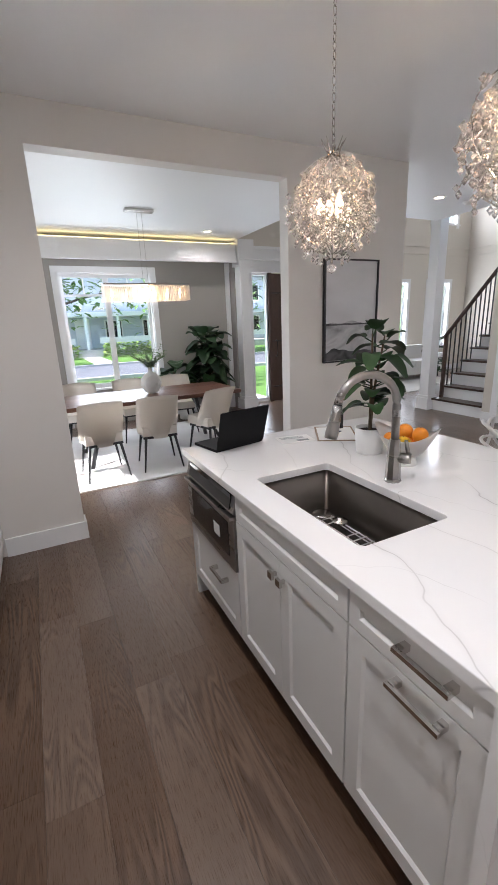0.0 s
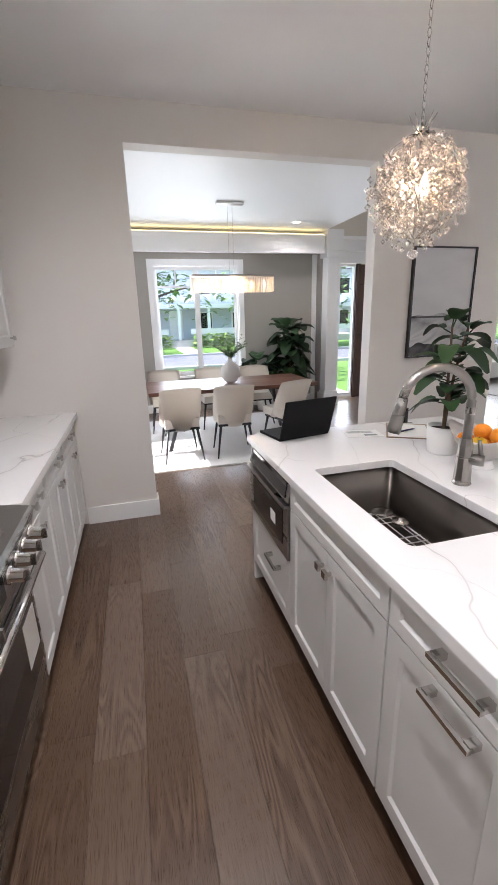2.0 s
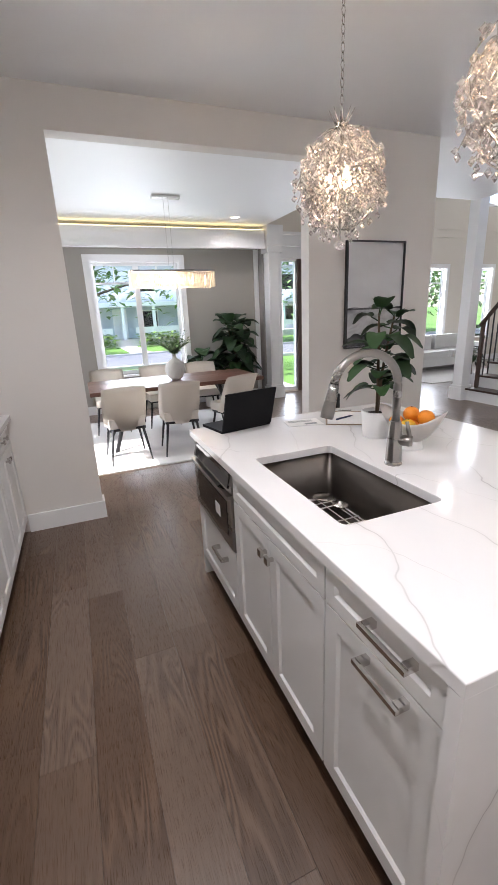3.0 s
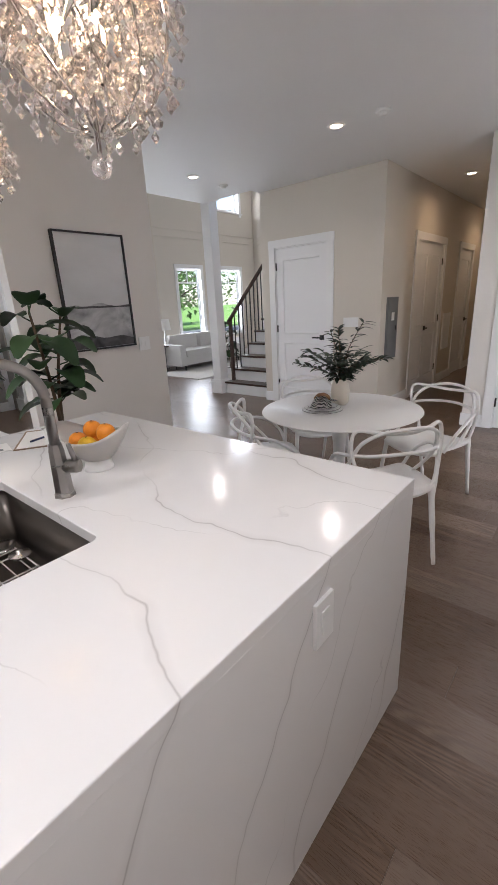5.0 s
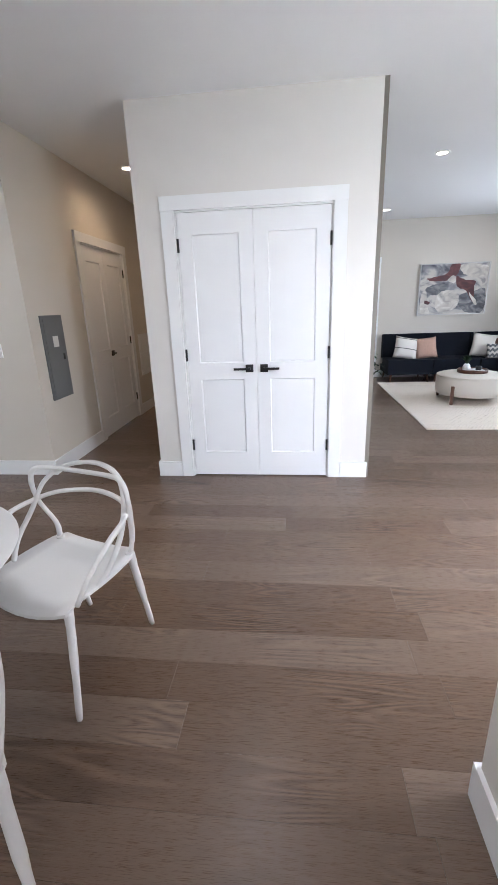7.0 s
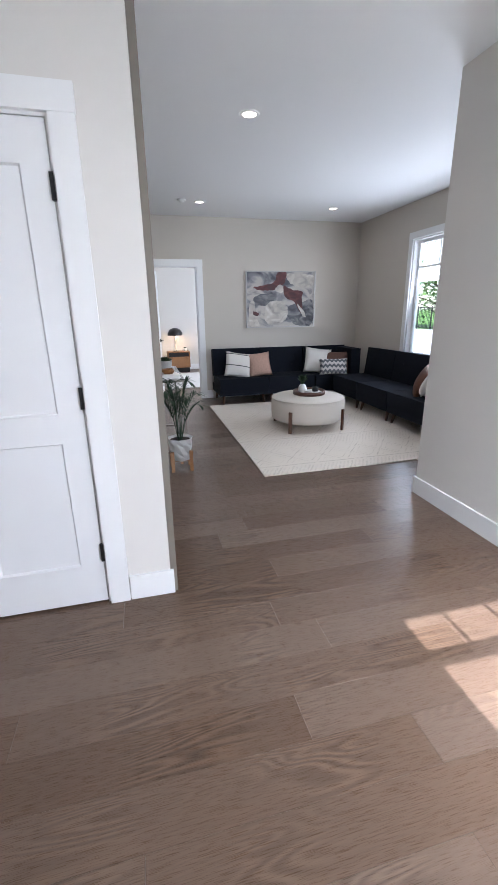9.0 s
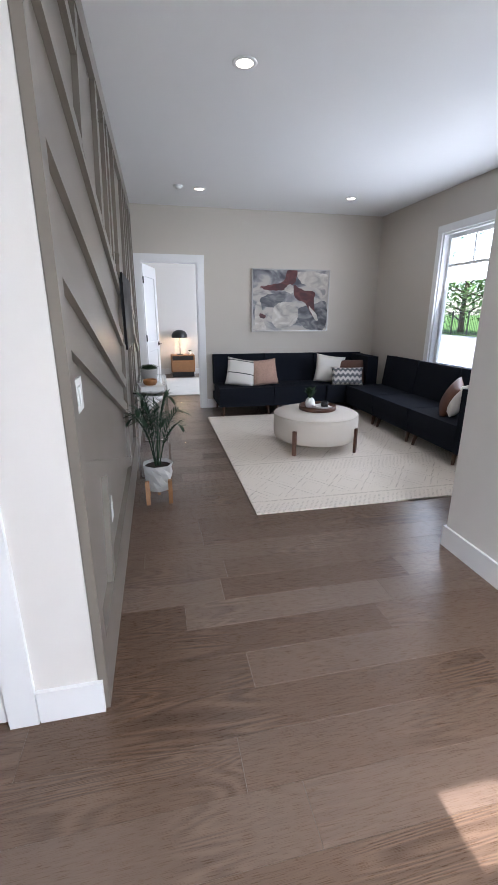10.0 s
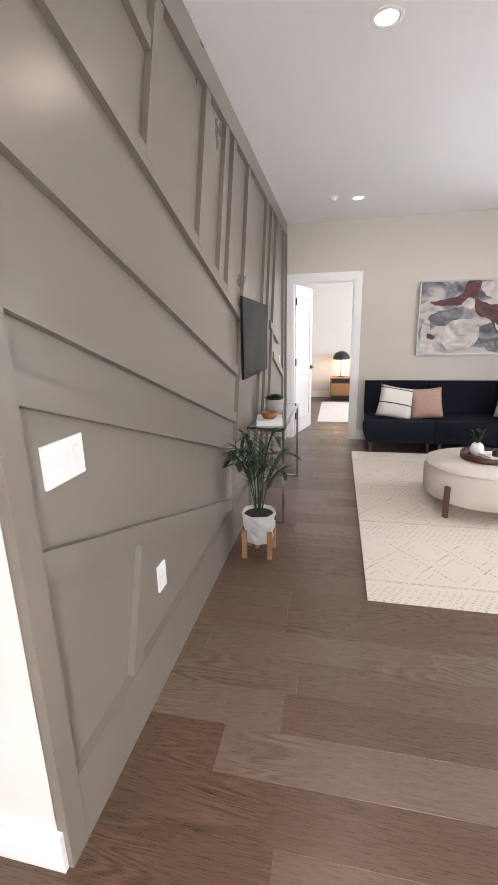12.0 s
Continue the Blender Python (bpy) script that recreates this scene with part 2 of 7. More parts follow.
M_BULB = glow("warm_bulb", (1.0, 0.62, 0.32), 8)
M_DOWN = glow("downlight_lens", (1.0, 0.82, 0.62), 5)
M_COVE = glow("cove_led", (1.0, 0.80, 0.38), 1.2)
M_BULB_SOFT = glow("soft_bulb", (1.0, 0.70, 0.40), 7)
M_NAVY = surface("navy_fabric", (0.0065, 0.0085, 0.0145), 0.9, vary=0.25, scale=5, bump=0.25, grain=500, spec=0.2)
M_CREAM = surface("cream_upholstery", (0.62, 0.57, 0.51), 0.85, vary=0.05, scale=4, bump=0.2, grain=400, spec=0.25)
M_WHITEFAB = surface("white_boucle", (0.70, 0.67, 0.62), 0.9, vary=0.07, scale=10, bump=0.5, grain=160, spec=0.2)

# ---- mesh helpers ----


def box(bm, x0, x1, y0, y1, z0, z1):
    """A box added to bm; returns its vertices."""
    v = [bm.verts.new((x, y, z)) for z in (z0, z1) for y in (y0, y1) for x in (x0, x1)]
    for f in ((0, 2, 3, 1), (4, 5, 7, 6), (0, 1, 5, 4), (2, 6, 7, 3), (0, 4, 6, 2), (1, 3, 7, 5)):
        bm.faces.new([v[i] for i in f])
    return v


def bevelled(bm, width, segments=2):
    bmesh.ops.bevel(bm, geom=[e for e in bm.edges if e.calc_face_angle(0) > 0.6], offset=width, segments=segments, affect="EDGES", profile=0.6)
    return bm


def rbox(x0, x1, y0, y1, z0, z1, r=0.004, segments=2):
    bm = bmesh.new()
    box(bm, x0, x1, y0, y1, z0, z1)
    return bevelled(bm, r, segments) if r else bm


def lathe(profile, steps=32, cx=0.0, cy=0.0, bm=None, smooth=True):
    """A body turned about the upright axis from (radius, height) pairs."""
    bm = bm or bmesh.new()
    rings = []
    for r, z in profile:
        if r < 1e-5:
            rings.append([bm.verts.new((cx, cy, z))])
        else:
            rings.append([bm.verts.new((cx + r * math.cos(2 * math.pi * i / steps), cy + r * math.sin(2 * math.pi * i / steps), z)) for i in range(steps)])
    for a, b in zip(rings, rings[1:]):
        for i in range(steps):
            j = (i + 1) % steps
            q = [a[i % len(a)], a[j % len(a)], b[j % len(b)], b[i % len(b)]]
            q = list(dict.fromkeys(q))
            if len(q) > 2:
                f = bm.faces.new(q)
                f.smooth = smooth
    return bm


def tube(points, radius, sides=10, bm=None, closed=False, flat=1.0):
    """A round bar along points; radius may be a list. flat squashes it upright."""
    bm = bm or bmesh.new()
    pts = [Vector(p) for p in points]
    n = len(pts)
    rings = []
    up = Vector((0, 0, 1))
    for i, p in enumerate(pts):
        a, b = (pts[i - 1], pts[(i + 1) % n]) if closed else (pts[max(i - 1, 0)], pts[min(i + 1, n - 1)])
        d = (b - a).normalized()
        s = d.cross(up)
        s = s.normalized() if s.length > 0.05 else d.cross(Vector((0, 1, 0))).normalized()
        t = s.cross(d)
        r = radius[i] if isinstance(radius, (list, tuple)) else radius
        rings.append([bm.verts.new(p + r * (math.cos(2 * math.pi * k / sides) * s + flat * math.sin(2 * math.pi * k / sides) * t)) for k in range(sides)])
    pairs = list(zip(rings, rings[1:])) + ([(rings[-1], rings[0])] if closed else [])
    for a, b in pairs:
        for k in range(sides):
            f = bm.faces.new((a[k], a[(k + 1) % sides], b[(k + 1) % sides], b[k]))
            f.smooth = True
    if not closed:
        bm.faces.new(rings[0][::-1])
        bm.faces.new(rings[-1])
    return bm


def spline(points, steps=8, closed=False):
    """A smooth line through points (Catmull-Rom)."""
    p = [Vector(q) for q in points]
    n = len(p)
    out = []
    for i in range(n if closed else n - 1):
        a, b, c, d = (p[(i - 1) % n], p[i], p[(i + 1) % n], p[(i + 2) % n]) if closed else (p[max(i - 1, 0)], p[i], p[i + 1], p[min(i + 2, n - 1)])
        for k in range(steps):
            t = k / steps
            out.append(0.5 * (2 * b + (c - a) * t + (2 * a - 5 * b + 4 * c - d) * t * t + (3 * b - a - 3 * c + d) * t ** 3))
    if not closed:
        out.append(p[-1])
    return out


def mesh_of(name, bm, material):
    me = bpy.data.meshes.new(name)
    bmesh.ops.recalc_face_normals(bm, faces=bm.faces)
    bm.to_mesh(me)
    bm.free()
    me.materials.append(material)
    return me


def part(name, bm, material, parent, label=""):
    ob = new(name, mesh_of(name, bm, material))
    ob.parent = parent
    return tagged(ob, label)


def thing(name, x, y, z, label, category, group="", turn=0.0, kind=""):
    ob = new(name)
    ob.empty_display_size = 0.1
    ob.matrix_basis = pose(x, y, z, 0, 0, turn)
    return tagged(ob, label, category, group, kind)


def setting(name, bm, material, label, category=""):
    return tagged(new(name, mesh_of(name, bm, material)), label, category, "", "structure")


def slab(name, axis, c0, c1, a0, a1, z0, z1, holes=(), material=M_WALL, label="", category="wall"):
    """A wall along an axis, from a0 to a1, with thickness c0 to c1 and openings (a, b, bottom, top)."""
    bm = bmesh.new()
    us = sorted({a0, a1, *[v for h in holes for v in h[:2]]})
    ws = sorted({z0, z1, *[v for h in holes for v in h[2:]]})
    made = {}

    def corner(i, k, c):
        if (i, k, c) not in made:
            made[i, k, c] = bm.verts.new((us[i], c, ws[k]) if axis == "x" else (c, us[i], ws[k]))
        return made[i, k, c]

    def solid(i, k):
        if not (0 <= i < len(us) - 1 and 0 <= k < len(ws) - 1):
            return False
        u, w = (us[i] + us[i + 1]) / 2, (ws[k] + ws[k + 1]) / 2
        return not any(a < u < b and za < w < zb for a, b, za, zb in holes)
    for i in range(len(us) - 1):
        for k in range(len(ws) - 1):
            if solid(i, k):
                for c in (c0, c1):
                    bm.faces.new([corner(i, k, c), corner(i + 1, k, c), corner(i + 1, k + 1, c), corner(i, k + 1, c)])
                for di, dk, p, q in ((-1, 0, (i, k), (i, k + 1)), (1, 0, (i + 1, k), (i + 1, k + 1)), (0, -1, (i, k), (i + 1, k)), (0, 1, (i, k + 1), (i + 1, k + 1))):
                    if not solid(i + di, k + dk):
                        bm.faces.new([corner(*p, c0), corner(*q, c0), corner(*q, c1), corner(*p, c1)])
    return setting(name, bm, material, label or "painted plaster wall", category)

# ---- large structure ----
C = 2.93
HIGH = 5.7
slab("wall_west", "y", -0.57, -0.45, -0.38, 7.8, 0, C, [(4.6, 5.9, 0.9, 2.1)], M_WALL, "light greige painted wall behind the range")
slab("wall_kitchen_south", "x", -0.38, -0.26, -0.45, 3.91, 0, C, [], M_WALL, "light greige painted wall")
slab("wall_nook_west", "y", 3.79, 3.91, -2.52, -0.38, 0, C, [(-2.32, -1.36, 0.06, 2.3)], M_WALL, "light greige painted wall with a glazed door")
slab("wall_nook_south", "x", -2.52, -2.4, 3.91, 7.28, 0, C, [], M_WALL, "light greige painted wall with an outside corner")
slab("wall_family_west", "y", 7.16, 7.28, -4.2, -2.52, 0, C, [], M_WALL, "light greige painted wall")
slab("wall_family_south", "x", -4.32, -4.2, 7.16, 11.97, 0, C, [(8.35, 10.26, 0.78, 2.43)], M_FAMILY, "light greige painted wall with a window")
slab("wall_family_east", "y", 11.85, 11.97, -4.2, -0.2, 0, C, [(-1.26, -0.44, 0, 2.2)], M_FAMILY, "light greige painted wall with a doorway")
slab("wall_accent", "x", -0.318, -0.2, 6.61, 11.85, 0, C, [], M_ACCENT, "dark greige accent wall with diagonal battens")
slab("wall_closet", "y", 6.49, 6.61, -0.32, 1.53, 0, C, [(0.0, 1.22, 0, 2.2)], M_WALL, "pale greige wall with a double closet door")
slab("wall_hall_south", "x", 1.41, 1.53, 6.61, 12.3, 0, C, [], M_WALL, "pale greige hallway wall")
slab("wall_hall_north", "x", 2.58, 2.7, 6.61, 12.3, 0, C, [(7.62, 8.78, 0, 2.2), (9.75, 10.5, 0, 2.2)], M_WARM, "beige hallway wall with doors")
slab("wall_hall_end", "y", 12.3, 12.42, 1.41, 2.7, 0, C, [], M_WARM, "beige wall closing the hallway")
slab("wall_stair_closet", "y", 6.49, 6.61, 2.58, 4.42, 0, C, [(3.34, 4.18, 0, 2.2)], M_WARM, "beige wall with a white closet door")
slab("wall_stair_side", "x", 4.3, 4.42, 6.61, 12.0, 0, HIGH, [], M_WALL, "pale wall beside the staircase")
slab("wall_picture", "x", 3.69, 3.82, 2.63, 3.95, 0, C, [], M_WALL, "pale grey wall with a framed picture")
slab("wall_kitchen_dining", "x", 3.69, 3.82, -0.45, 2.63, 0, C, [(0.735, 2.63, 0, 2.68)], M_WALL, "greige wall with a wide opening to the dining room")
slab("wall_dining_front", "x", 7.8, 7.95, -0.57, 3.95, 0, C, [(1.085, 2.505, 0.62, 2.42)], M_TAUPE, "taupe dining room wall with a window")
slab("wall_entry_front", "x", 7.8, 7.95, 3.95, 6.0, 0, HIGH, [(4.4, 4.75, 0.03, 2.46), (4.82, 5.78, 0, 2.46)], M_WARM, "beige entry wall with front door")
slab("wall_living_jog", "y", 5.88, 6.0, 7.95, 9.17, 0, HIGH, [], M_WARM, "beige wall return")
slab("wall_living_upper", "x", 9.05, 9.2, 6.0, 12.0, 3.0, HIGH, [(10.5, 11.4, 3.9, 5.1)], M_WARM, "beige upper wall with a high window")
slab("wall_living_front", "x", 9.05, 9.2, 6.0, 12.0, 0, 3.0,
     [(7.2, 8.05, 0.66, 2.42), (8.88, 9.72, 0.66, 2.42), (10.5, 11.3, 0.66, 2.42)], M_WARM, "beige two-storey wall with windows")
slab("wall_living_east", "y", 12.0, 12.12, 4.3, 9.2, 0, HIGH, [], M_WARM, "beige two-storey wall")
slab("wall_upper_west", "y", 3.83, 3.95, 5.35, 7.8, C + 0.2, HIGH, [], M_WARM, "upper wall over the dining room")
slab("wall_upper_south", "x", 5.23, 5.35, 3.95, 6.3, C + 0.2, HIGH, [], M_WARM, "upper wall over the kitchen")
slab("wall_upper_stair", "y", 6.18, 6.3, 4.42, 5.23, C + 0.2, HIGH, [], M_WARM, "upper wall over the stair foot")
slab("wall_dining_return", "y", 3.95, 4.05, 7.6, 7.8, 0, C, [], M_TAUPE, "short taupe wall return")

bm = bmesh.new()
box(bm, -0.57, 6.3, -0.38, 5.35, C, C + 0.2)
box(bm, 3.79, 6.3, -2.52, -0.38, C, C + 0.2)
box(bm, 6.3, 12.42, -4.32, 4.42, C, C + 0.2)
box(bm, -0.57, 3.95, 5.35, 7.95, C, C + 0.2)
box(bm, 3.95, 12.12, 4.3, 9.2, HIGH, HIGH + 0.2)
setting("ceiling", bm, M_CEIL, "smooth white painted ceiling", "ceiling")

bm = bmesh.new()
box(bm, -0.57, 6.0, -0.38, 7.95, -0.2, -0.0125)
box(bm, 6.0, 12.42, -0.38, 9.2, -0.2, -0.0125)
box(bm, 3.79, 12.42, -2.52, -0.38, -0.2, -0.0125)
box(bm, 7.16, 12.42, -4.32, -2.52, -0.2, -0.0125)
floor = setting("floor", bm, M_TREAD, "greyish brown oak plank floor with long grain", "floor")

# ---- doors, windows, trim ----


def panel_leaf(w, h, panels, t=0.036, stile=0.11, rail=0.12, inset=0.012):
    """A door or cabinet front in local x (0 to w) and z (0 to h), face at y = -t. panels: (bottom, top) of each recessed field."""
    bm = bmesh.new()
    xs, zs, c, i = [0, stile, w - stile, w], [0], 0.008, t - inset
    for a, b in panels:
        zs += [a, b]
    zs.append(h)
    face = [[bm.verts.new((x, -t, z)) for z in zs] for x in xs]
    back = [[bm.verts.new((x, 0, z)) for z in zs] for x in xs]
    n = len(zs) - 1
    for p in range(3):
        for q in range(n):
            bm.faces.new((back[p][q], back[p][q + 1], back[p + 1][q + 1], back[p + 1][q]))
            ring = (face[p][q], face[p + 1][q], face[p + 1][q + 1], face[p][q + 1])
            if p == 1 and q % 2:
                x0, x1, z0, z1 = xs[1] + c, xs[2] - c, zs[q] + c, zs[q + 1] - c
                inner = [bm.verts.new(v) for v in ((x0, -i, z0), (x1, -i, z0), (x1, -i, z1), (x0, -i, z1))]
                bm.faces.new(inner)
                for k in range(4):
                    bm.faces.new((ring[k], ring[(k + 1) % 4], inner[(k + 1) % 4], inner[k]))
            else:
                bm.faces.new(ring)
    for p in range(3):
        for q in (0, n):
            bm.faces.new((face[p][q], back[p][q], back[p + 1][q], face[p + 1][q]))
    for q in range(n):
        for p in (0, 3):
            bm.faces.new((face[p][q], face[p][q + 1], back[p][q + 1], back[p][q]))
    return bm


def casing(parent, w, h, face=0.1, deep=0.02, sill=False):
    part("casing", rbox(-w / 2 - face, -w / 2, -deep, 0.001, 0, h, 0.003), M_TRIM, parent)
    part("casing", rbox(w / 2, w / 2 + face, -deep, 0.001, 0, h, 0.003), M_TRIM, parent)
    part("casing", rbox(-w / 2 - face - 0.004, w / 2 + face + 0.004, -deep - 0.003, 0.001, h, h + face, 0.003), M_TRIM, parent)


def lever(parent, x, z, way, y=-0.036):
    h = part("door_handle", rbox(x - 0.032, x + 0.032, y - 0.012, y, z - 0.032, z + 0.032, 0.004), M_BLACK, parent, "matt black square lever handle")
    part("lever", rbox(min(x, x + 0.13 * way), max(x, x + 0.13 * way), y - 0.055, y - 0.04, z - 0.009, z + 0.009, 0.003), M_BLACK, h)
    part("spindle", rbox(x - 0.009, x + 0.009, y - 0.05, y - 0.01, z - 0.009, z + 0.009, 0.002), M_BLACK, h)


def door_set(name, x, y, turn, w, h, leaves, label, hinges=(0.25, 1.05, 1.9), handle_side=1, wall=0.12, handles=True, one_handle=False):
    d = thing(name, x, y, 0, label, "door", "", turn, "structure")
    casing(d, w, h)
    part("jamb", rbox(-w / 2, -w / 2 + 0.012, 0.001, wall, 0, h, 0), M_TRIM, d)
    part("jamb", rbox(w / 2 - 0.012, w / 2, 0.001, wall, 0, h, 0), M_TRIM, d)
    part("jamb", rbox(-w / 2 + 0.012, w / 2 - 0.012, 0.001, wall, h - 0.012, h, 0), M_TRIM, d)
    lw = (w - 0.03 - 0.003 * (leaves - 1)) / leaves
    for i in range(leaves):
        x0 = -w / 2 + 0.015 + i * (lw + 0.003)
        bm = panel_leaf(lw, h - 0.025, [(0.22, 0.88), (1.02, h - 0.18)])
        bmesh.ops.translate(bm, verts=bm.verts, vec=(x0, 0.042, 0.01))
        leaf = part("leaf", bm, M_DOOR, d)
        left = i == 0 and (leaves == 2 or handle_side > 0)
        hx = x0 if left else x0 + lw
        for z in hinges:
            part("hinge", rbox(hx - 0.008, hx + 0.008, -0.006, 0.008, z, z + 0.1, 0.003), M_BLACK, leaf, "black butt hinge")
        if handles and not (one_handle and i == 1):
            lever(leaf, (x0 + lw - 0.06) if left else x0 + 0.06, 0.98, -1 if left else 1, 0.006)
    return d


def window_set(name, x, y, z, turn, w, h, label, units=1, transom=0.34, wall=0.15, bars=1, face=0.09):
    """Window: origin at the middle of the opening's foot on the inner face; interior towards local -y."""
    d = thing(name, x, y, z, label, "window", "", turn, "structure")
    part("casing", rbox(-w / 2 - face, -w / 2, -0.022, 0.001, -face, h, 0.003), M_TRIM, d)
    part("casing", rbox(w / 2, w / 2 + face, -0.022, 0.001, -face, h, 0.003), M_TRIM, d)
    part("casing", rbox(-w / 2 - face, w / 2 + face, -0.025, 0.001, h, h + face, 0.003), M_TRIM, d)
    part("window_sill", rbox(-w / 2 - face - 0.02, w / 2 + face + 0.02, -0.05, 0.06, -0.03, 0.0, 0.004), M_TRIM, d)
    bm = bmesh.new()
    box(bm, -w / 2, -w / 2 + 0.02, 0.002, wall, 0, h), box(bm, w / 2 - 0.02, w / 2, 0.002, wall, 0, h)
    box(bm, -w / 2 + 0.02, w / 2 - 0.02, 0.002, wall, h - 0.02, h), box(bm, -w / 2 + 0.02, w / 2 - 0.02, 0.061, wall, 0, 0.02)
    part("window_frame", bm, M_TRIM, d)
    uw = (w - 0.04) / units
    for i in range(units):
        a = -w / 2 + 0.02 + i * uw
        b = a + uw
        bm = bmesh.new()
        f = 0.045
        box(bm, a, a + f, 0.07, 0.115, 0.02, h - 0.02), box(bm, b - f, b, 0.07, 0.115, 0.02, h - 0.02)
        box(bm, a + f, b - f, 0.07, 0.115, 0.02, 0.02 + f), box(bm, a + f, b - f, 0.07, 0.115, h - 0.02 - f, h - 0.02)
        sash = part("sash", bm, M_TRIM, d)
        if transom:
            zt = h - transom
            part("muntin", rbox(a + f, b - f, 0.075, 0.11, zt - 0.016, zt + 0.016, 0.002), M_TRIM, sash)
            for k in range(bars):
                xm = a + f + (uw - 2 * f) * (k + 1) / (bars + 1)
                part("muntin", rbox(xm - 0.01, xm + 0.01, 0.08, 0.105, zt + 0.016, h - 0.02 - f, 0.002), M_TRIM, sash)
        pane = part("pane", rbox(a + f - 0.004, b - f + 0.004, 0.09, 0.096, 0.02 + f - 0.004, h - 0.02 - f + 0.004, 0), M_GLASS, sash)
        pane.visible_shadow = False
    return d


door_set("door_1", 6.49, 0.61, -90, 1.22, 2.195, 2, "white two-panel double closet door with black levers")
door_set("door_2", 6.49, 3.76, -90, 0.84, 2.195, 1, "white two-panel closet door with black lever")
door_set("door_3", 8.2, 2.58, 0, 1.16, 2.195, 2, "white double utility door in the hallway", one_handle=True)
door_set("door_4", 10.12, 2.58, 0, 0.75, 2.195, 1, "white door further down the hallway")

# bedroom doorway with its leaf swung inwards
d5 = thing("door_5", 11.85, -0.85, 0, "white door standing open into the bedroom", "door", "", -90, "structure")
casing(d5, 0.82, 2.195)
part("jamb", rbox(-0.41, -0.398, 0.001, 0.12, 0, 2.195, 0), M_TRIM, d5)
part("jamb", rbox(0.398, 0.41, 0.001, 0.12, 0, 2.195, 0), M_TRIM, d5)
part("jamb", rbox(-0.398, 0.398, 0.001, 0.12, 2.183, 2.195, 0), M_TRIM, d5)
bm = panel_leaf(0.78, 2.17, [(0.22, 0.88), (1.02, 2.0)])
bmesh.ops.translate(bm, verts=bm.verts, vec=(0, 0.036, 0.01))
leaf = part("leaf", bm, M_DOOR, d5)
leaf.matrix_basis = pose(-0.385, 0.125, 0, 0, 0, 76)
lever(leaf, 0.72, 0.98, -1, 0.0)
for z in (0.25, 1.05, 1.9):
    part("hinge", rbox(-0.01, 0.008, -0.012, 0.004, z, z + 0.1, 0.003), M_BLACK, leaf, "black butt hinge")

window_set("window_1", 1.795, 7.8, 0.62, 0, 1.42, 1.8, "large white-framed double window over the front lawn", 2, 0.33)
window_set("window_2", -0.45, 5.25, 0.9, 90, 1.3, 1.2, "white-framed side window of the dining room", 2, 0, wall=0.12)
for i, wx in enumerate((7.625, 9.3, 10.9)):
    window_set("window_%d" % (i + 3), wx, 9.05, 0.66, 0, 0.82, 1.76, "tall white-framed living room window", 1, 0.35, bars=1)
window_set("window_6", 9.305, -4.2, 0.78, 180, 1.91, 1.65, "white-framed family room window with grilles", 2, 0.38, wall=0.12)
window_set("window_7", 10.95, 9.05, 3.9, 0, 0.9, 1.2, "high white-framed living room window", 1, 0)

# glazed nook door with small panes
nd = thing("door_6", 3.91, -1.84, 0.06, "white glazed door with a row of small panes above", "door", "", 90, "structure")
casing(nd, 0.96, 2.24)
bm = bmesh.new()
box(bm, -0.48, -0.44, 0.03, 0.07, 0, 2.24), box(bm, 0.435, 0.48, 0.03, 0.07, 0, 2.24)
box(bm, -0.44, 0.435, 0.03, 0.07, 0, 0.12), box(bm, -0.44, 0.435, 0.03, 0.07, 2.165, 2.24)
box(bm, -0.44, 0.435, 0.03, 0.07, 1.858, 1.916)
leaf = part("leaf", bm, M_TRIM, nd)
for xm in (-0.285, -0.04, 0.212):
    part("muntin", rbox(xm - 0.009, xm + 0.009, 0.037, 0.063, 1.916, 2.165, 0), M_TRIM, leaf)
for z0, z1 in ((0.12, 1.858), (1.916, 2.165)):
    part("pane", rbox(-0.44, 0.435, 0.048, 0.053, z0, z1, 0), M_GLASS, leaf).visible_shadow = False

# front entry: sidelight and dark wood door
sl = thing("window_8", 4.575, 7.8, 0.03, "tall narrow sidelight beside the front door", "window", "", 0, "structure")
bm = bmesh.new()
box(bm, -0.175, -0.14, 0.03, 0.12, 0, 2.43), box(bm, 0.14, 0.175, 0.03, 0.12, 0, 2.43)
box(bm, -0.14, 0.14, 0.03, 0.12, 0, 0.06), box(bm, -0.14, 0.14, 0.03, 0.12, 2.39, 2.43)
part("window_frame", bm, M_TRIM, sl)
part("pane", rbox(-0.141, 0.141, 0.07, 0.076, 0.06, 2.39, 0), M_GLASS, sl).visible_shadow = False
part("casing", rbox(-0.3, -0.175, -0.022, 0.001, -0.03, 2.43, 0.003), M_TRIM, sl)
part("dark_post", rbox(0.175, 0.245, -0.01, 0.15, -0.03, 2.43, 0.003), M_FDOOR, sl, "dark wood post")
fd = thing("door_7", 5.30, 7.8, 0, "dark brown planked wood front door", "door", "", 0, "structure")
for k in range(5):
    part("plank", rbox(-0.478 + 0.191 * k, -0.478 + 0.191 * k + 0.188, 0.03, 0.08, 0.005, 2.45, 0.004), M_FDOOR, fd)
for z in (0.3, 1.2, 2.1):
    part("batten", rbox(-0.47, 0.47, 0.014, 0.03, z - 0.008, z + 0.008, 0.002), M_BLACK, fd)
part("door_handle", tube([(-0.38, 0.03, 0.9), (-0.38, -0.03, 0.92), (-0.38, -0.03, 1.2), (-0.38, 0.03, 1.22)], 0.011), M_BLACK, fd)
et = thing("trim", 4.95, 7.8, 2.46, "white entablature over the front door", "trim", "", 0, "structure")
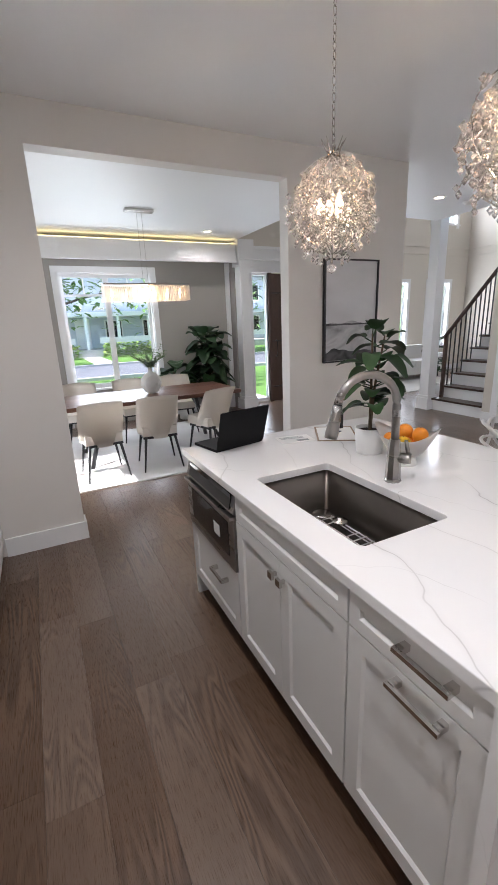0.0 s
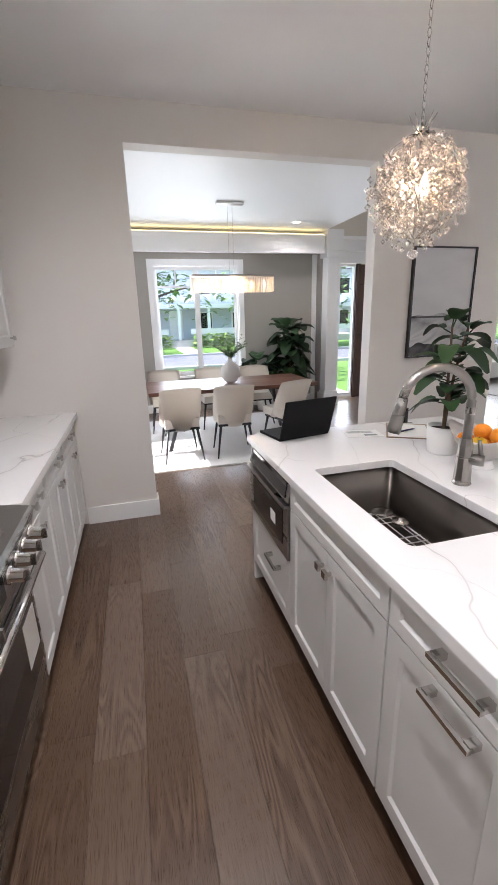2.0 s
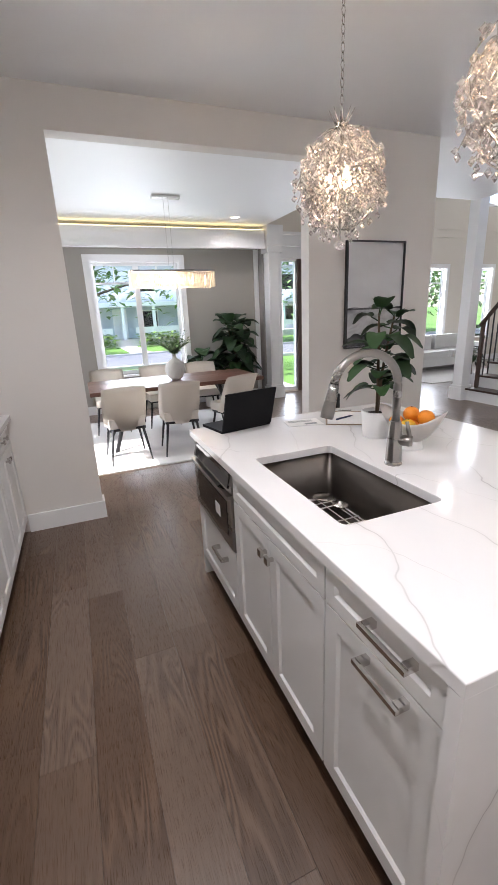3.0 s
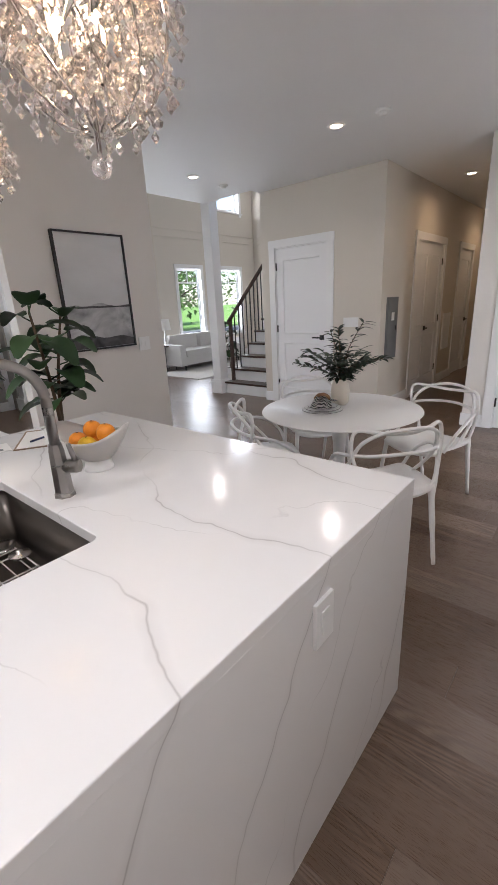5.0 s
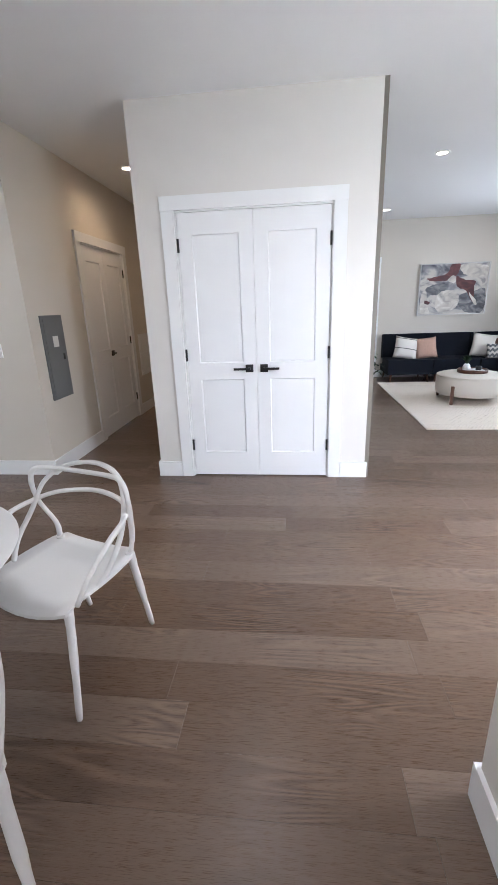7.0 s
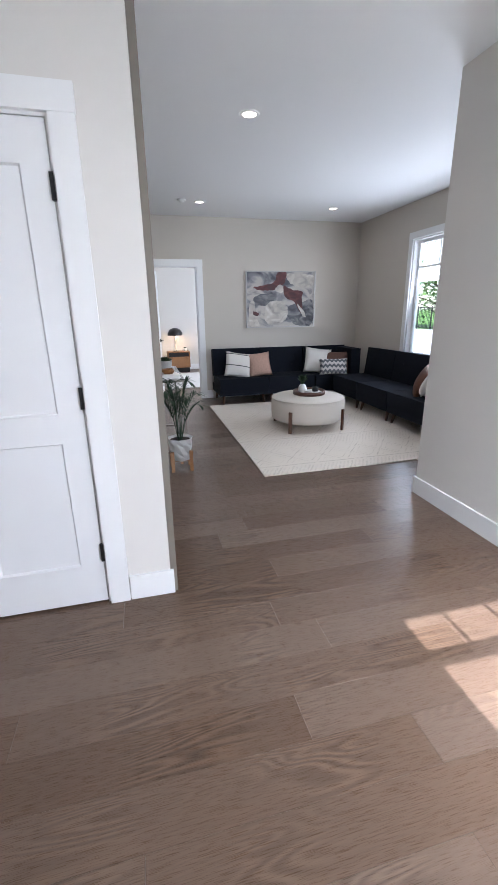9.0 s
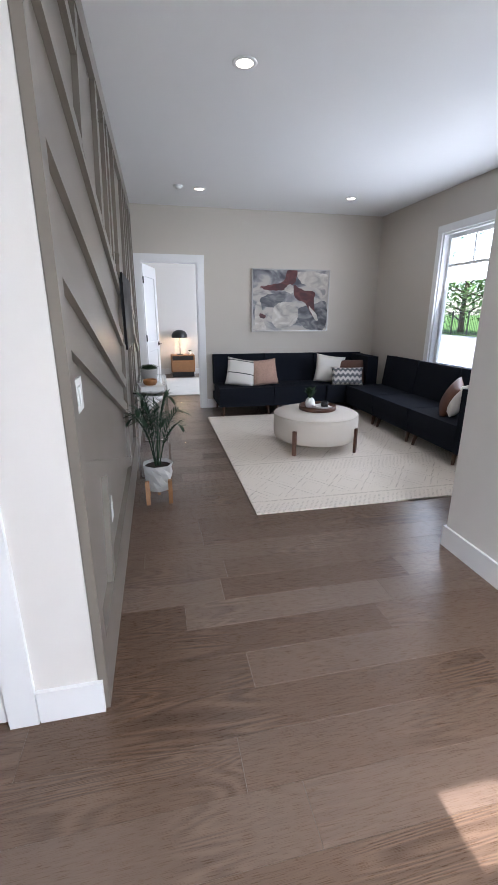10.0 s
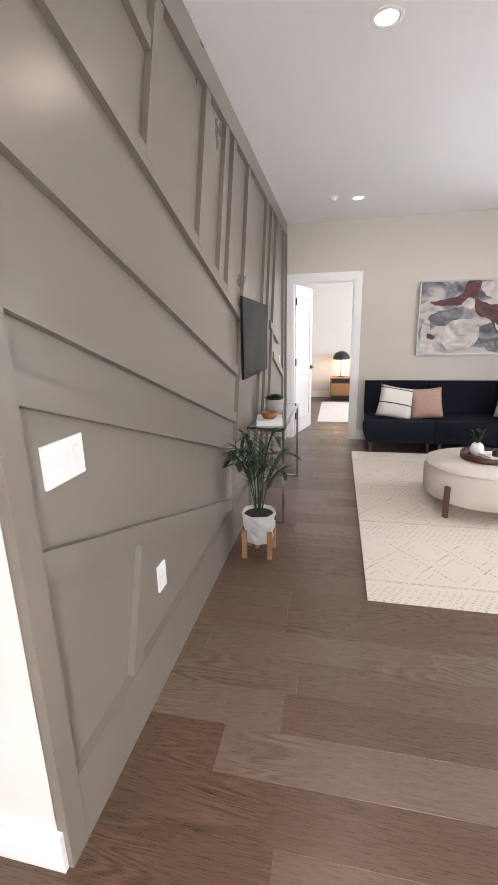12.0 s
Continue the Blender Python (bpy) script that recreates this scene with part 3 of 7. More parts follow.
part("frieze", rbox(-1.0, 1.0, -0.03, 0.001, 0.0, 0.2, 0.003), M_TRIM, et)
part("cornice", rbox(-1.0, 1.0, -0.07, 0.001, 0.2, 0.25, 0.01), M_TRIM, et)
part("frieze", rbox(-1.0, 1.0, -0.03, 0.001, 0.25, 0.39, 0.003), M_TRIM, et)
part("cornice", rbox(-1.0, 1.0, -0.08, 0.001, 0.39, 0.44, 0.01), M_TRIM, et)


def column(x, y, w, h, label):
    c = thing("column", x, y, 0, label, "column", "", 0, "structure")
    part("shaft", rbox(-w / 2, w / 2, -w / 2, w / 2, 0.24, h - 0.1, 0.008), M_TRIM, c)
    part("plinth", rbox(-w / 2 - 0.035, w / 2 + 0.035, -w / 2 - 0.035, w / 2 + 0.035, 0, 0.2, 0.006), M_TRIM, c)
    part("collar", rbox(-w / 2 - 0.02, w / 2 + 0.02, -w / 2 - 0.02, w / 2 + 0.02, 0.2, 0.24, 0.012), M_TRIM, c)
    part("capital", rbox(-w / 2 - 0.03, w / 2 + 0.03, -w / 2 - 0.03, w / 2 + 0.03, h - 0.1, h - 0.001, 0.01), M_TRIM, c)
    return c


column(6.6, 5.53, 0.18, C + 0.2, "square white column at the foot of the stairs")
dc = column(4.085, 7.5, 0.22, 2.61, "square white panelled column beside the entry")
part("cross_piece", rbox(-0.15, 0.15, -0.15, 0.28, 2.61, C, 0.006), M_TRIM, dc)
for s in (-1, 1):
    part("moulding", rbox(s * 0.075 - 0.008, s * 0.075 + 0.008, -0.118, -0.109, 0.35, 2.4, 0.002), M_TRIM, dc)
setting("trim", rbox(3.86, 3.94, 7.77, 7.799, 0, 2.6, 0.004), M_TRIM, "white vertical trim in the dining corner", "trim")

# dining room soffit with hidden light strip
setting("soffit", rbox(-0.449, 3.91, 7.4, 7.799, 2.61, 2.85, 0.004), M_TRIM, "white dropped soffit along the dining wall", "soffit")
setting("trim", rbox(-0.449, 3.91, 7.37, 7.399, 2.56, 2.63, 0.01), M_TRIM, "white moulding under the soffit", "trim")
strip = tagged(new("cove_light", mesh_of("cove_light", rbox(-0.44, 3.9, 7.44, 7.47, 2.851, 2.865, 0), M_COVE)), "warm yellow light strip hidden on the soffit", "light strip")

# baseboards


def baseboard(x0, x1, y0, y1, h=0.14):
    bm = bmesh.new()
    v = box(bm, x0, x1, y0, y1, 0, h)
    bevelled(bm, 0.004, 1)
    return setting("baseboard", bm, M_TRIM, "white painted baseboard", "baseboard")


T = 0.016
baseboard(0.19, 0.735 + T, 3.69 - T, 3.69)
baseboard(0.735, 0.735 + T, 3.69, 3.82)
baseboard(2.63 - T, 3.95 + T, 3.69 - T, 3.69)
baseboard(2.63 - T, 2.63, 3.69, 3.82)
baseboard(3.95, 3.95 + T, 3.69, 3.82)
baseboard(-0.45, 1.0, 7.8 - T, 7.8), baseboard(2.6, 3.86, 7.8 - T, 7.8)
baseboard(6.49 - T, 6.49, -0.32 - T, -0.104), baseboard(6.49 - T, 6.49, 1.324, 1.53 + T)
baseboard(6.49, 6.6, -0.318 - T, -0.318)
baseboard(6.49, 12.3, 1.53, 1.53 + T)
baseboard(6.49 - T, 6.49, 2.58 - T, 3.235), baseboard(6.49 - T, 6.49, 4.285, 4.42)
baseboard(6.49, 7.515, 2.58 - T, 2.58), baseboard(8.885, 9.64, 2.58 - T, 2.58), baseboard(10.6, 12.3, 2.58 - T, 2.58)
baseboard(3.93, 7.28 + T, -2.4, -2.4 + T), baseboard(7.28, 7.28 + T, -4.2, -2.4)
baseboard(7.3, 11.83, -4.2, -4.2 + T), baseboard(11.85 - T, 11.85, -4.18, -1.365)
baseboard(0.3, 3.91 + T, -0.26, -0.26 + T), baseboard(3.91, 3.91 + T, -1.25, -0.26)
baseboard(6.02, 12.0, 9.05 - T, 9.05), baseboard(6.0, 6.0 + T, 7.8, 9.03)
for z in (3.12, 3.3):
    setting("trim", rbox(6.01, 11.99, 9.025, 9.049, z, z + 0.05, 0.008), M_WARM, "beige band moulding on the two-storey wall", "trim")
setting("trim", rbox(11.975, 11.999, 4.45, 9.02, 3.12, 3.17, 0.008), M_WARM, "beige band moulding on the side wall", "trim")
setting("trim", rbox(11.975, 11.999, 4.45, 9.02, 3.3, 3.35, 0.008), M_WARM, "beige band moulding on the side wall", "trim")

# ---- kitchen ----


def bar_pull(parent, x, y0, y1, z, out=-1):
    """A square bar pull along y standing off a face at x."""
    h = part("handle", rbox(min(x + out * 0.028, x + out * 0.04), max(x + out * 0.028, x + out * 0.04), y0 - 0.012, y1 + 0.012, z - 0.006, z + 0.006, 0.002), M_NICKEL, parent, "polished nickel bar pull")
    for y in (y0, y1):
        part("post", rbox(min(x, x + out * 0.03), max(x, x + out * 0.03), y - 0.009, y + 0.009, z - 0.009, z + 0.009, 0.003), M_NICKEL, h)


def square_knob(parent, x, y, z, out=-1):
    k = part("knob", rbox(min(x + out * 0.018, x + out * 0.03), max(x + out * 0.018, x + out * 0.03), y - 0.014, y + 0.014, z - 0.014, z + 0.014, 0.003), M_NICKEL, parent, "polished nickel square knob")
    part("stem", rbox(min(x, x + out * 0.02), max(x, x + out * 0.02), y - 0.006, y + 0.006, z - 0.006, z + 0.006, 0), M_NICKEL, k)


def front(parent, name, x, y0, y1, z0, z1, out=-1, stile=0.055):
    """A recessed-panel front on a face at x, spanning y0 to y1."""
    w, h = y1 - y0, z1 - z0
    bm = panel_leaf(w, h, [(stile, h - stile)], 0.02, stile, stile, 0.009)
    turn = -90 if out < 0 else 90
    bmesh.ops.transform(bm, verts=bm.verts, matrix=pose(x, y1 if out < 0 else y0, z0, 0, 0, turn))
    return part(name, bm, M_CAB, parent)


FX = 1.275   # plane of the island's carcasses
# toe kicks below are coloured black to give the shade of their recess
isl = thing("island_cabinet", 0, 0, 0, "white shaker cabinet with a drawer and a pull-out door", "cabinet", "island cabinets")
part("body", rbox(FX, 2.2, 0.8, 1.215, 0.14, 0.879, 0), M_CAB, isl)
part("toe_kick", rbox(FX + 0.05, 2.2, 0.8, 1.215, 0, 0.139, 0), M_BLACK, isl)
f = front(isl, "drawer_front", FX, 0.800, 1.212, 0.76, 0.873, stile=0.04)
bar_pull(f, FX - 0.02, 0.883, 1.011, 0.842)
f = front(isl, "door", FX, 0.800, 1.212, 0.145, 0.754)
bar_pull(f, FX - 0.02, 0.897, 1.026, 0.727)
isl = thing("island_cabinet", 0, 0, 0, "white shaker sink cabinet with two doors", "cabinet", "island cabinets")
bm = bmesh.new()
box(bm, FX, FX + 0.02, 1.218, 1.955, 0.14, 0.879), box(bm, 1.98, 2.2, 1.218, 1.955, 0.14, 0.879)
box(bm, FX + 0.02, 1.98, 1.218, 1.238, 0.14, 0.879), box(bm, FX + 0.02, 1.98, 1.935, 1.955, 0.14, 0.6), box(bm, FX + 0.02, 1.98, 1.238, 1.935, 0.14, 0.16)
part("body", bm, M_CAB, isl)
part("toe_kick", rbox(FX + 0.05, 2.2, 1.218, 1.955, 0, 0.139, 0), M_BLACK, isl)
front(isl, "drawer_front", FX, 1.221, 1.952, 0.76, 0.873, stile=0.04)
f = front(isl, "door", FX, 1.221, 1.585, 0.145, 0.754)
square_knob(f, FX - 0.02, 1.556, 0.69)
f = front(isl, "door", FX, 1.588, 1.952, 0.145, 0.754)
square_knob(f, FX - 0.02, 1.613, 0.69)
isl = thing("island_cabinet", 0, 0, 0, "white shaker drawer cabinet under the microwave drawer", "cabinet", "island cabinets")
part("body", rbox(FX, 2.2, 1.958, 2.575, 0.14, 0.488, 0), M_CAB, isl)
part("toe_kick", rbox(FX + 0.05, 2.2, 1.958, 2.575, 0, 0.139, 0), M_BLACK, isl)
f = front(isl, "drawer_front", FX, 1.961, 2.572, 0.145, 0.485)
bar_pull(f, FX - 0.02, 2.085, 2.215, 0.385)
mw = thing("microwave_drawer", 0, 0, 0, "stainless microwave drawer with dark glass front", "microwave")
part("body", rbox(FX, 1.8, 2.05, 2.573, 0.491, 0.876, 0), M_STEEL, mw)
part("side_panel", rbox(FX, 1.36, 1.96, 2.049, 0.491, 0.876, 0), M_STEEL, mw)
dr = part("drawer", rbox(FX - 0.03, FX, 1.962, 2.571, 0.495, 0.768, 0.006), M_STEEL, mw)
part("window", rbox(FX - 0.033, FX - 0.029, 2.02, 2.5, 0.55, 0.722, 0.002), M_BLACKGLASS, dr, "dark glass window")
part("sticker", rbox(FX - 0.0345, FX - 0.033, 2.12, 2.19, 0.60, 0.66, 0), M_PLASTIC, dr, "white paper sticker")
bm = bmesh.new()
v = box(bm, FX - 0.03, FX, 1.962, 2.571, 0.778, 0.872)
for q in (v[4], v[6]):
    q.co.x += 0.022
part("control_panel", bevelled(bm, 0.004), M_STEEL, mw, "sloping steel control panel")
bm = bmesh.new()
v = box(bm, FX - 0.0315, FX - 0.02, 2.0, 2.53, 0.79, 0.86)
for q in (v[4], v[6]):
    q.co.x += 0.0165
part("display", bm, M_BLACKGLASS, mw, "dark glass control strip")
part("grip", rbox(FX - 0.046, FX - 0.029, 1.962, 2.571, 0.753, 0.768, 0.004), M_STEEL, dr)
setting_end = thing("end_panel", 0, 0, 0, "white painted end panel of the island", "panel")
part("panel", rbox(1.262, 2.2, 2.578, 2.603, 0, 0.879, 0.002), M_CAB, setting_end)
bp = thing("back_panel", 0, 0, 0, "white painted back panel of the island", "panel")
part("panel", rbox(2.203, 2.23, 0.8, 2.577, 0, 0.879, 0.002), M_CAB, bp)

wt = thing("island_worktop", 0, 0, 0, "white quartz worktop with grey veins and waterfall end", "worktop")
SX0, SX1, SY0, SY1 = 1.375, 1.762, 1.306, 1.985   # sink opening
bm = bmesh.new()
X = [1.243, SX0, SX1, 2.59]
Y = [0.762, SY0, SY1, 2.62]
grid = {}
for k, z in enumerate((0.88, 0.914)):
    for i, gx in enumerate(X):
        for j, gy in enumerate(Y):
            grid[i, j, k] = bm.verts.new((gx, gy, z))
for i in range(3):
    for j in range(3):
        if (i, j) != (1, 1):
            bm.faces.new([grid[i, j, 1], grid[i + 1, j, 1], grid[i + 1, j + 1, 1], grid[i, j + 1, 1]])
            bm.faces.new([grid[i, j, 0], grid[i, j + 1, 0], grid[i + 1, j + 1, 0], grid[i + 1, j, 0]])
for i in range(3):
    bm.faces.new([grid[i, 0, 0], grid[i + 1, 0, 0], grid[i + 1, 0, 1], grid[i, 0, 1]])
    bm.faces.new([grid[i, 3, 0], grid[i, 3, 1], grid[i + 1, 3, 1], grid[i + 1, 3, 0]])
    bm.faces.new([grid[0, i, 0], grid[0, i, 1], grid[0, i + 1, 1], grid[0, i + 1, 0]])
    bm.faces.new([grid[3, i, 0], grid[3, i + 1, 0], grid[3, i + 1, 1], grid[3, i, 1]])
bm.faces.new([grid[1, 1, 0], grid[1, 1, 1], grid[2, 1, 1], grid[2, 1, 0]])
bm.faces.new([grid[1, 2, 0], grid[2, 2, 0], grid[2, 2, 1], grid[1, 2, 1]])
bm.faces.new([grid[1, 1, 0], grid[1, 2, 0], grid[1, 2, 1], grid[1, 1, 1]])
bm.faces.new([grid[2, 1, 0], grid[2, 1, 1], grid[2, 2, 1], grid[2, 2, 0]])
bmesh.ops.recalc_face_normals(bm, faces=bm.faces)
corner = [e for e in bm.edges if abs(e.verts[0].co.z - e.verts[1].co.z) > 0.01 and e.verts[0].co.x in (SX0, SX1) or
          (abs(e.verts[0].co.z - e.verts[1].co.z) > 0.01 and SX0 - 1e-3 < e.verts[0].co.x < SX1 + 1e-3 and SY0 - 1e-3 < e.verts[0].co.y < SY1 + 1e-3)]
bmesh.ops.bevel(bm, geom=corner, offset=0.025, segments=5, affect="EDGES", profile=0.5)
top_edges = [e for e in bm.edges if len(e.link_faces) == 2 and e.calc_face_angle(0) > 0.8 and min(v.co.z for v in e.verts) > 0.91]
bmesh.ops.bevel(bm, geom=top_edges, offset=0.003, segments=2, affect="EDGES", profile=0.5)
part("top", bm, M_QUARTZ, wt)
part("waterfall_end", rbox(1.243, 2.59, 0.762, 0.796, 0, 0.8795, 0.002), M_QUARTZ, wt)

sink = thing("sink", (SX0 + SX1) / 2, (SY0 + SY1) / 2, 0.64, "stainless undermount sink with bottom grid", "sink")
hw, hl = (SX1 - SX0) / 2 + 0.012, (SY1 - SY0) / 2 + 0.012
bm = bmesh.new()
v = box(bm, -hw, hw, -hl, hl, 0, 0.238)
bm.faces.remove([f for f in bm.faces if f.calc_center_median().z > 0.237][0])
bmesh.ops.bevel(bm, geom=[e for e in bm.edges if not e.is_boundary], offset=0.022, segments=4, affect="EDGES", profile=0.5)
for f in bm.faces:
    f.smooth = True
bmesh.ops.solidify(bm, geom=list(bm.faces), thickness=-0.003)
part("bowl", bm, M_SINK, sink)
M_GRID = surface("bright_steel_wire", (0.82, 0.8, 0.78), 0.4, metal=0.6, vary=0.03, bump=0)
gr = part("bottom_grid", tube([(-hw + 0.04, -hl + 0.04, 0.03), (hw - 0.04, -hl + 0.04, 0.03), (hw - 0.04, hl - 0.04, 0.03), (-hw + 0.04, hl - 0.04, 0.03)], 0.0035, 6, closed=True), M_GRID, sink, "stainless wire bottom grid")
for k in range(7):
    gx = -hw + 0.04 + (2 * hw - 0.08) * (k + 0.5) / 7
    part("wire", tube([(gx, -hl + 0.04, 0.033), (gx, hl - 0.04, 0.033)], 0.0026, 6), M_GRID, gr)
for k in range(14):
    gy = -hl + 0.04 + (2 * hl - 0.08) * (k + 0.5) / 14
    if abs(gy - 0.13) > 0.05:
        part("wire", tube([(-hw + 0.04, gy, 0.036), (hw - 0.04, gy, 0.036)], 0.0026, 6), M_GRID, gr)
part("drain", lathe([(0, 0.004), (0.03, 0.004), (0.036, 0.008), (0.055, 0.012), (0.06, 0.006), (0.06, 0.003)], 28, 1.66 - (SX0 + SX1) / 2, 1.63 - (SY0 + SY1) / 2), M_NICKEL, sink, "chrome basket drain")
st = thing("sink_strainer", 1.7, 1.94, 0.68, "round steel sink strainer lying on the grid", "strainer")
part("plate", lathe([(0, 0.006), (0.045, 0.006), (0.05, 0.002), (0.05, 0), (0, 0)], 28), M_NICKEL, st)
st = thing("sink_strainer", 1.72, 1.83, 0.68, "small steel strainer cup on the sink grid", "strainer")
part("cup", lathe([(0, 0.02), (0.012, 0.02), (0.012, 0.01), (0.035, 0.008), (0.038, 0.0), (0, 0)], 28), M_NICKEL, st)

fau = thing("faucet", 1.845, 1.65, 0.914, "brushed nickel gooseneck kitchen faucet", "faucet")
fau.scale = (1.22, 1.22, 1.2)
part("base", lathe([(0, 0), (0.029, 0), (0.029, 0.004), (0.026, 0.01), (0.021, 0.13), (0.017, 0.15), (0.0, 0.15)], 8, smooth=False), M_STEEL, fau)
arc = [(0, 0, 0.13), (0, 0, 0.27)] + [(-0.105 + 0.105 * math.cos(a), 0.02 * (1 - math.cos(a)), 0.27 + 0.105 * math.sin(a)) for a in np.linspace(0.1, math.pi * 0.95, 16)]
part("neck", tube(arc, 0.0135, 14), M_STEEL, fau)
e = Vector(arc[-1])
part("spray_head", tube([e, e + Vector((-0.006, 0, -0.03)), e + Vector((-0.022, 0, -0.09)), e + Vector((-0.026, 0, -0.105))], [0.015, 0.017, 0.021, 0.02], 14), M_STEEL, fau)
part("spray_button", rbox(e.x + 0.006, e.x + 0.016, e.y - 0.008, e.y + 0.008, e.z - 0.075, e.z - 0.03, 0.003), M_BLACK, fau, "black spray button")
part("valve", tube([(0.0, 0, 0.085), (0.03, -0.035, 0.085), (0.036, -0.042, 0.085)], [0.017, 0.019, 0.017], 14), M_STEEL, fau)
part("lever", tube([(0.03, -0.035, 0.095), (0.02, -0.03, 0.15)], [0.008, 0.006], 8), M_STEEL, fau)


def outlet(name, x, y, z, turn, w, h, label, rocker=1):
    o = thing(name, x, y, z, label, "outlet" if "outlet" in name else "switch", "", turn)
    p = part("plate", rbox(-w / 2, w / 2, -0.009, 0.001, -h / 2, h / 2, 0.003), M_PLASTIC, o)
    for k in range(rocker):
        cx = (k - (rocker - 1) / 2) * 0.046
        part("rocker", rbox(cx - 0.016, cx + 0.016, -0.0125, -0.008, -0.033, 0.033, 0.003), M_PLASTIC, p)
    return o


outlet("outlet", 2.0, 0.762, 0.766, 0, 0.08, 0.125, "white outlet on the quartz waterfall end")
outlet("light_switch", 3.72, 3.69, 1.18, 0, 0.12, 0.12, "white double light switch on the picture wall", 2)
outlet("light_switch", 6.735, -0.318, 1.182, 0, 0.175, 0.12, "white triple light switch on the accent wall", 3)
outlet("outlet", 7.29, -0.318, 0.47, 0, 0.075, 0.12, "white outlet on the accent wall")
outlet("light_switch", 6.49, 2.98, 1.18, -90, 0.21, 0.12, "white quadruple light switch beside the closet door", 4)
outlet("light_switch", 11.25, -0.318, 1.18, 0, 0.075, 0.12, "white light switch near the bedroom door")

# left run: base cabinets, worktop, range, wall cabinet
LX = 0.165
for k, (a, b) in enumerate(((2.0, 2.56), (2.56, 3.12), (3.12, 3.675))):
    cb = thing("base_cabinet", 0, 0, 0, "white shaker base cabinet with drawer and doors", "cabinet", "base cabinets by the range")
    part("body", rbox(-0.44, LX, a + 0.001, b - 0.001, 0.1, 0.879, 0), M_CAB, cb)
    part("toe_kick", rbox(-0.44, LX - 0.05, a + 0.001, b - 0.001, 0, 0.1, 0), M_BLACK, cb)
    f = front(cb, "drawer_front", LX, a + 0.003, b - 0.003, 0.735, 0.872, 1, 0.04)
    square_knob(f, LX + 0.02, (a + b) / 2 - 0.06, 0.805, 1), square_knob(f, LX + 0.02, (a + b) / 2 + 0.06, 0.805, 1)
    m = (a + b) / 2
    f = front(cb, "door", LX, a + 0.003, m - 0.001, 0.108, 0.729, 1, 0.05)
    square_knob(f, LX + 0.02, m - 0.03, 0.67, 1)
    f = front(cb, "door", LX, m + 0.001, b - 0.003, 0.108, 0.729, 1, 0.05)
    square_knob(f, LX + 0.02, m + 0.03, 0.67, 1)
lw = thing("worktop", 0, 0, 0, "white quartz worktop beside the range", "worktop")
part("top", rbox(-0.449, 0.215, 2.003, 3.688, 0.88, 0.914, 0.003), M_QUARTZ, lw)
part("upstand", rbox(-0.449, -0.43, 2.003, 3.688, 0.9145, 1.41, 0.002), M_QUARTZ, lw)
uc = thing("wall_cabinet", 0, 0, 0, "white shaker wall cabinet", "cabinet")
part("body", rbox(-0.449, -0.095, 2.45, 3.5, 1.415, 2.55, 0.002), M_CAB, uc)
for a, b in ((2.452, 2.974), (2.976, 3.498)):
    f = front(uc, "door", -0.095, a, b, 1.42, 2.5, 1, 0.06)
    square_knob(f, -0.075, b - 0.03 if a < 2.5 else a + 0.46, 1.47, 1)
bm = bmesh.new()
for k, (o, z0, z1) in enumerate(((0.0, 2.55, 2.6), (0.02, 2.6, 2.64), (0.045, 2.64, 2.68))):
    box(bm, -0.449, -0.075 + o, 2.45 - o, 3.5 + o, z0, z1)
part("crown", bm, M_CAB, uc)
hood = thing("range_hood", 0, 0, 0, "white painted range hood", "hood")
part("canopy", rbox(-0.449, 0.0, 1.1, 2.0, 1.65, 1.85, 0.01), M_CAB, hood)
part("chimney", rbox(-0.449, -0.1, 1.25, 1.85, 1.851, C - 0.002, 0.01), M_CAB, hood)

rg = thing("range", 0, 0, 0, "stainless professional gas range with chrome knobs", "range")
part("body", rbox(-0.44, 0.175, 1.08, 1.997, 0.1, 0.88, 0.003), M_STEEL, rg)
part("kick_plate", rbox(-0.44, 0.15, 1.08, 1.997, 0.0, 0.1, 0.003), M_STEEL, rg)
bm = bmesh.new()
pr = [(-0.44, 0.88), (0.175, 0.88), (0.175, 0.77), (0.225, 0.775), (0.25, 0.885), (0.24, 0.905), (0.13, 0.922), (-0.44, 0.922)]
ring = [[bm.verts.new((x, y, z)) for x, z in pr] for y in (1.08, 1.997)]
for i in range(len(pr)):
    j = (i + 1) % len(pr)
    bm.faces.new((ring[0][i], ring[0][j], ring[1][j], ring[1][i]))
bm.faces.new(ring[0]), bm.faces.new(ring[1][::-1])
part("control_panel", bm, M_STEEL, rg)
for k in range(6):
    ky = 1.92 - 0.09 * k - (0.18 if k > 3 else 0)
    kb = part("knob", tube([(0.235, ky, 0.83), (0.25, ky, 0.828), (0.25, ky, 0.828), (0.285, ky, 0.822)], [0.028, 0.028, 0.022, 0.021], 20), M_NICKEL, rg, "chrome control knob")
    part("grip", rbox(0.283, 0.3, ky - 0.006, ky + 0.006, 0.803, 0.842, 0.003), M_NICKEL, kb)
part("display", rbox(0.2385, 0.2475, 1.44, 1.59, 0.792, 0.868, 0.002), M_BLACKGLASS, rg, "dark control display")
od = part("oven_door", rbox(0.178, 0.2, 1.1, 1.98, 0.24, 0.755, 0.006), M_STEEL, rg)
part("window", rbox(0.199, 0.204, 1.13, 1.95, 0.28, 0.66, 0.002), M_BLACKGLASS, od, "dark oven glass")
hd = part("handle", tube([(0.262, 1.12, 0.72), (0.262, 1.96, 0.72)], 0.014, 14), M_NICKEL, od, "round polished oven handle")
for y in (1.16, 1.92):
    part("post", rbox(0.2, 0.262, y - 0.012, y + 0.012, 0.71, 0.73, 0.003), M_NICKEL, hd)
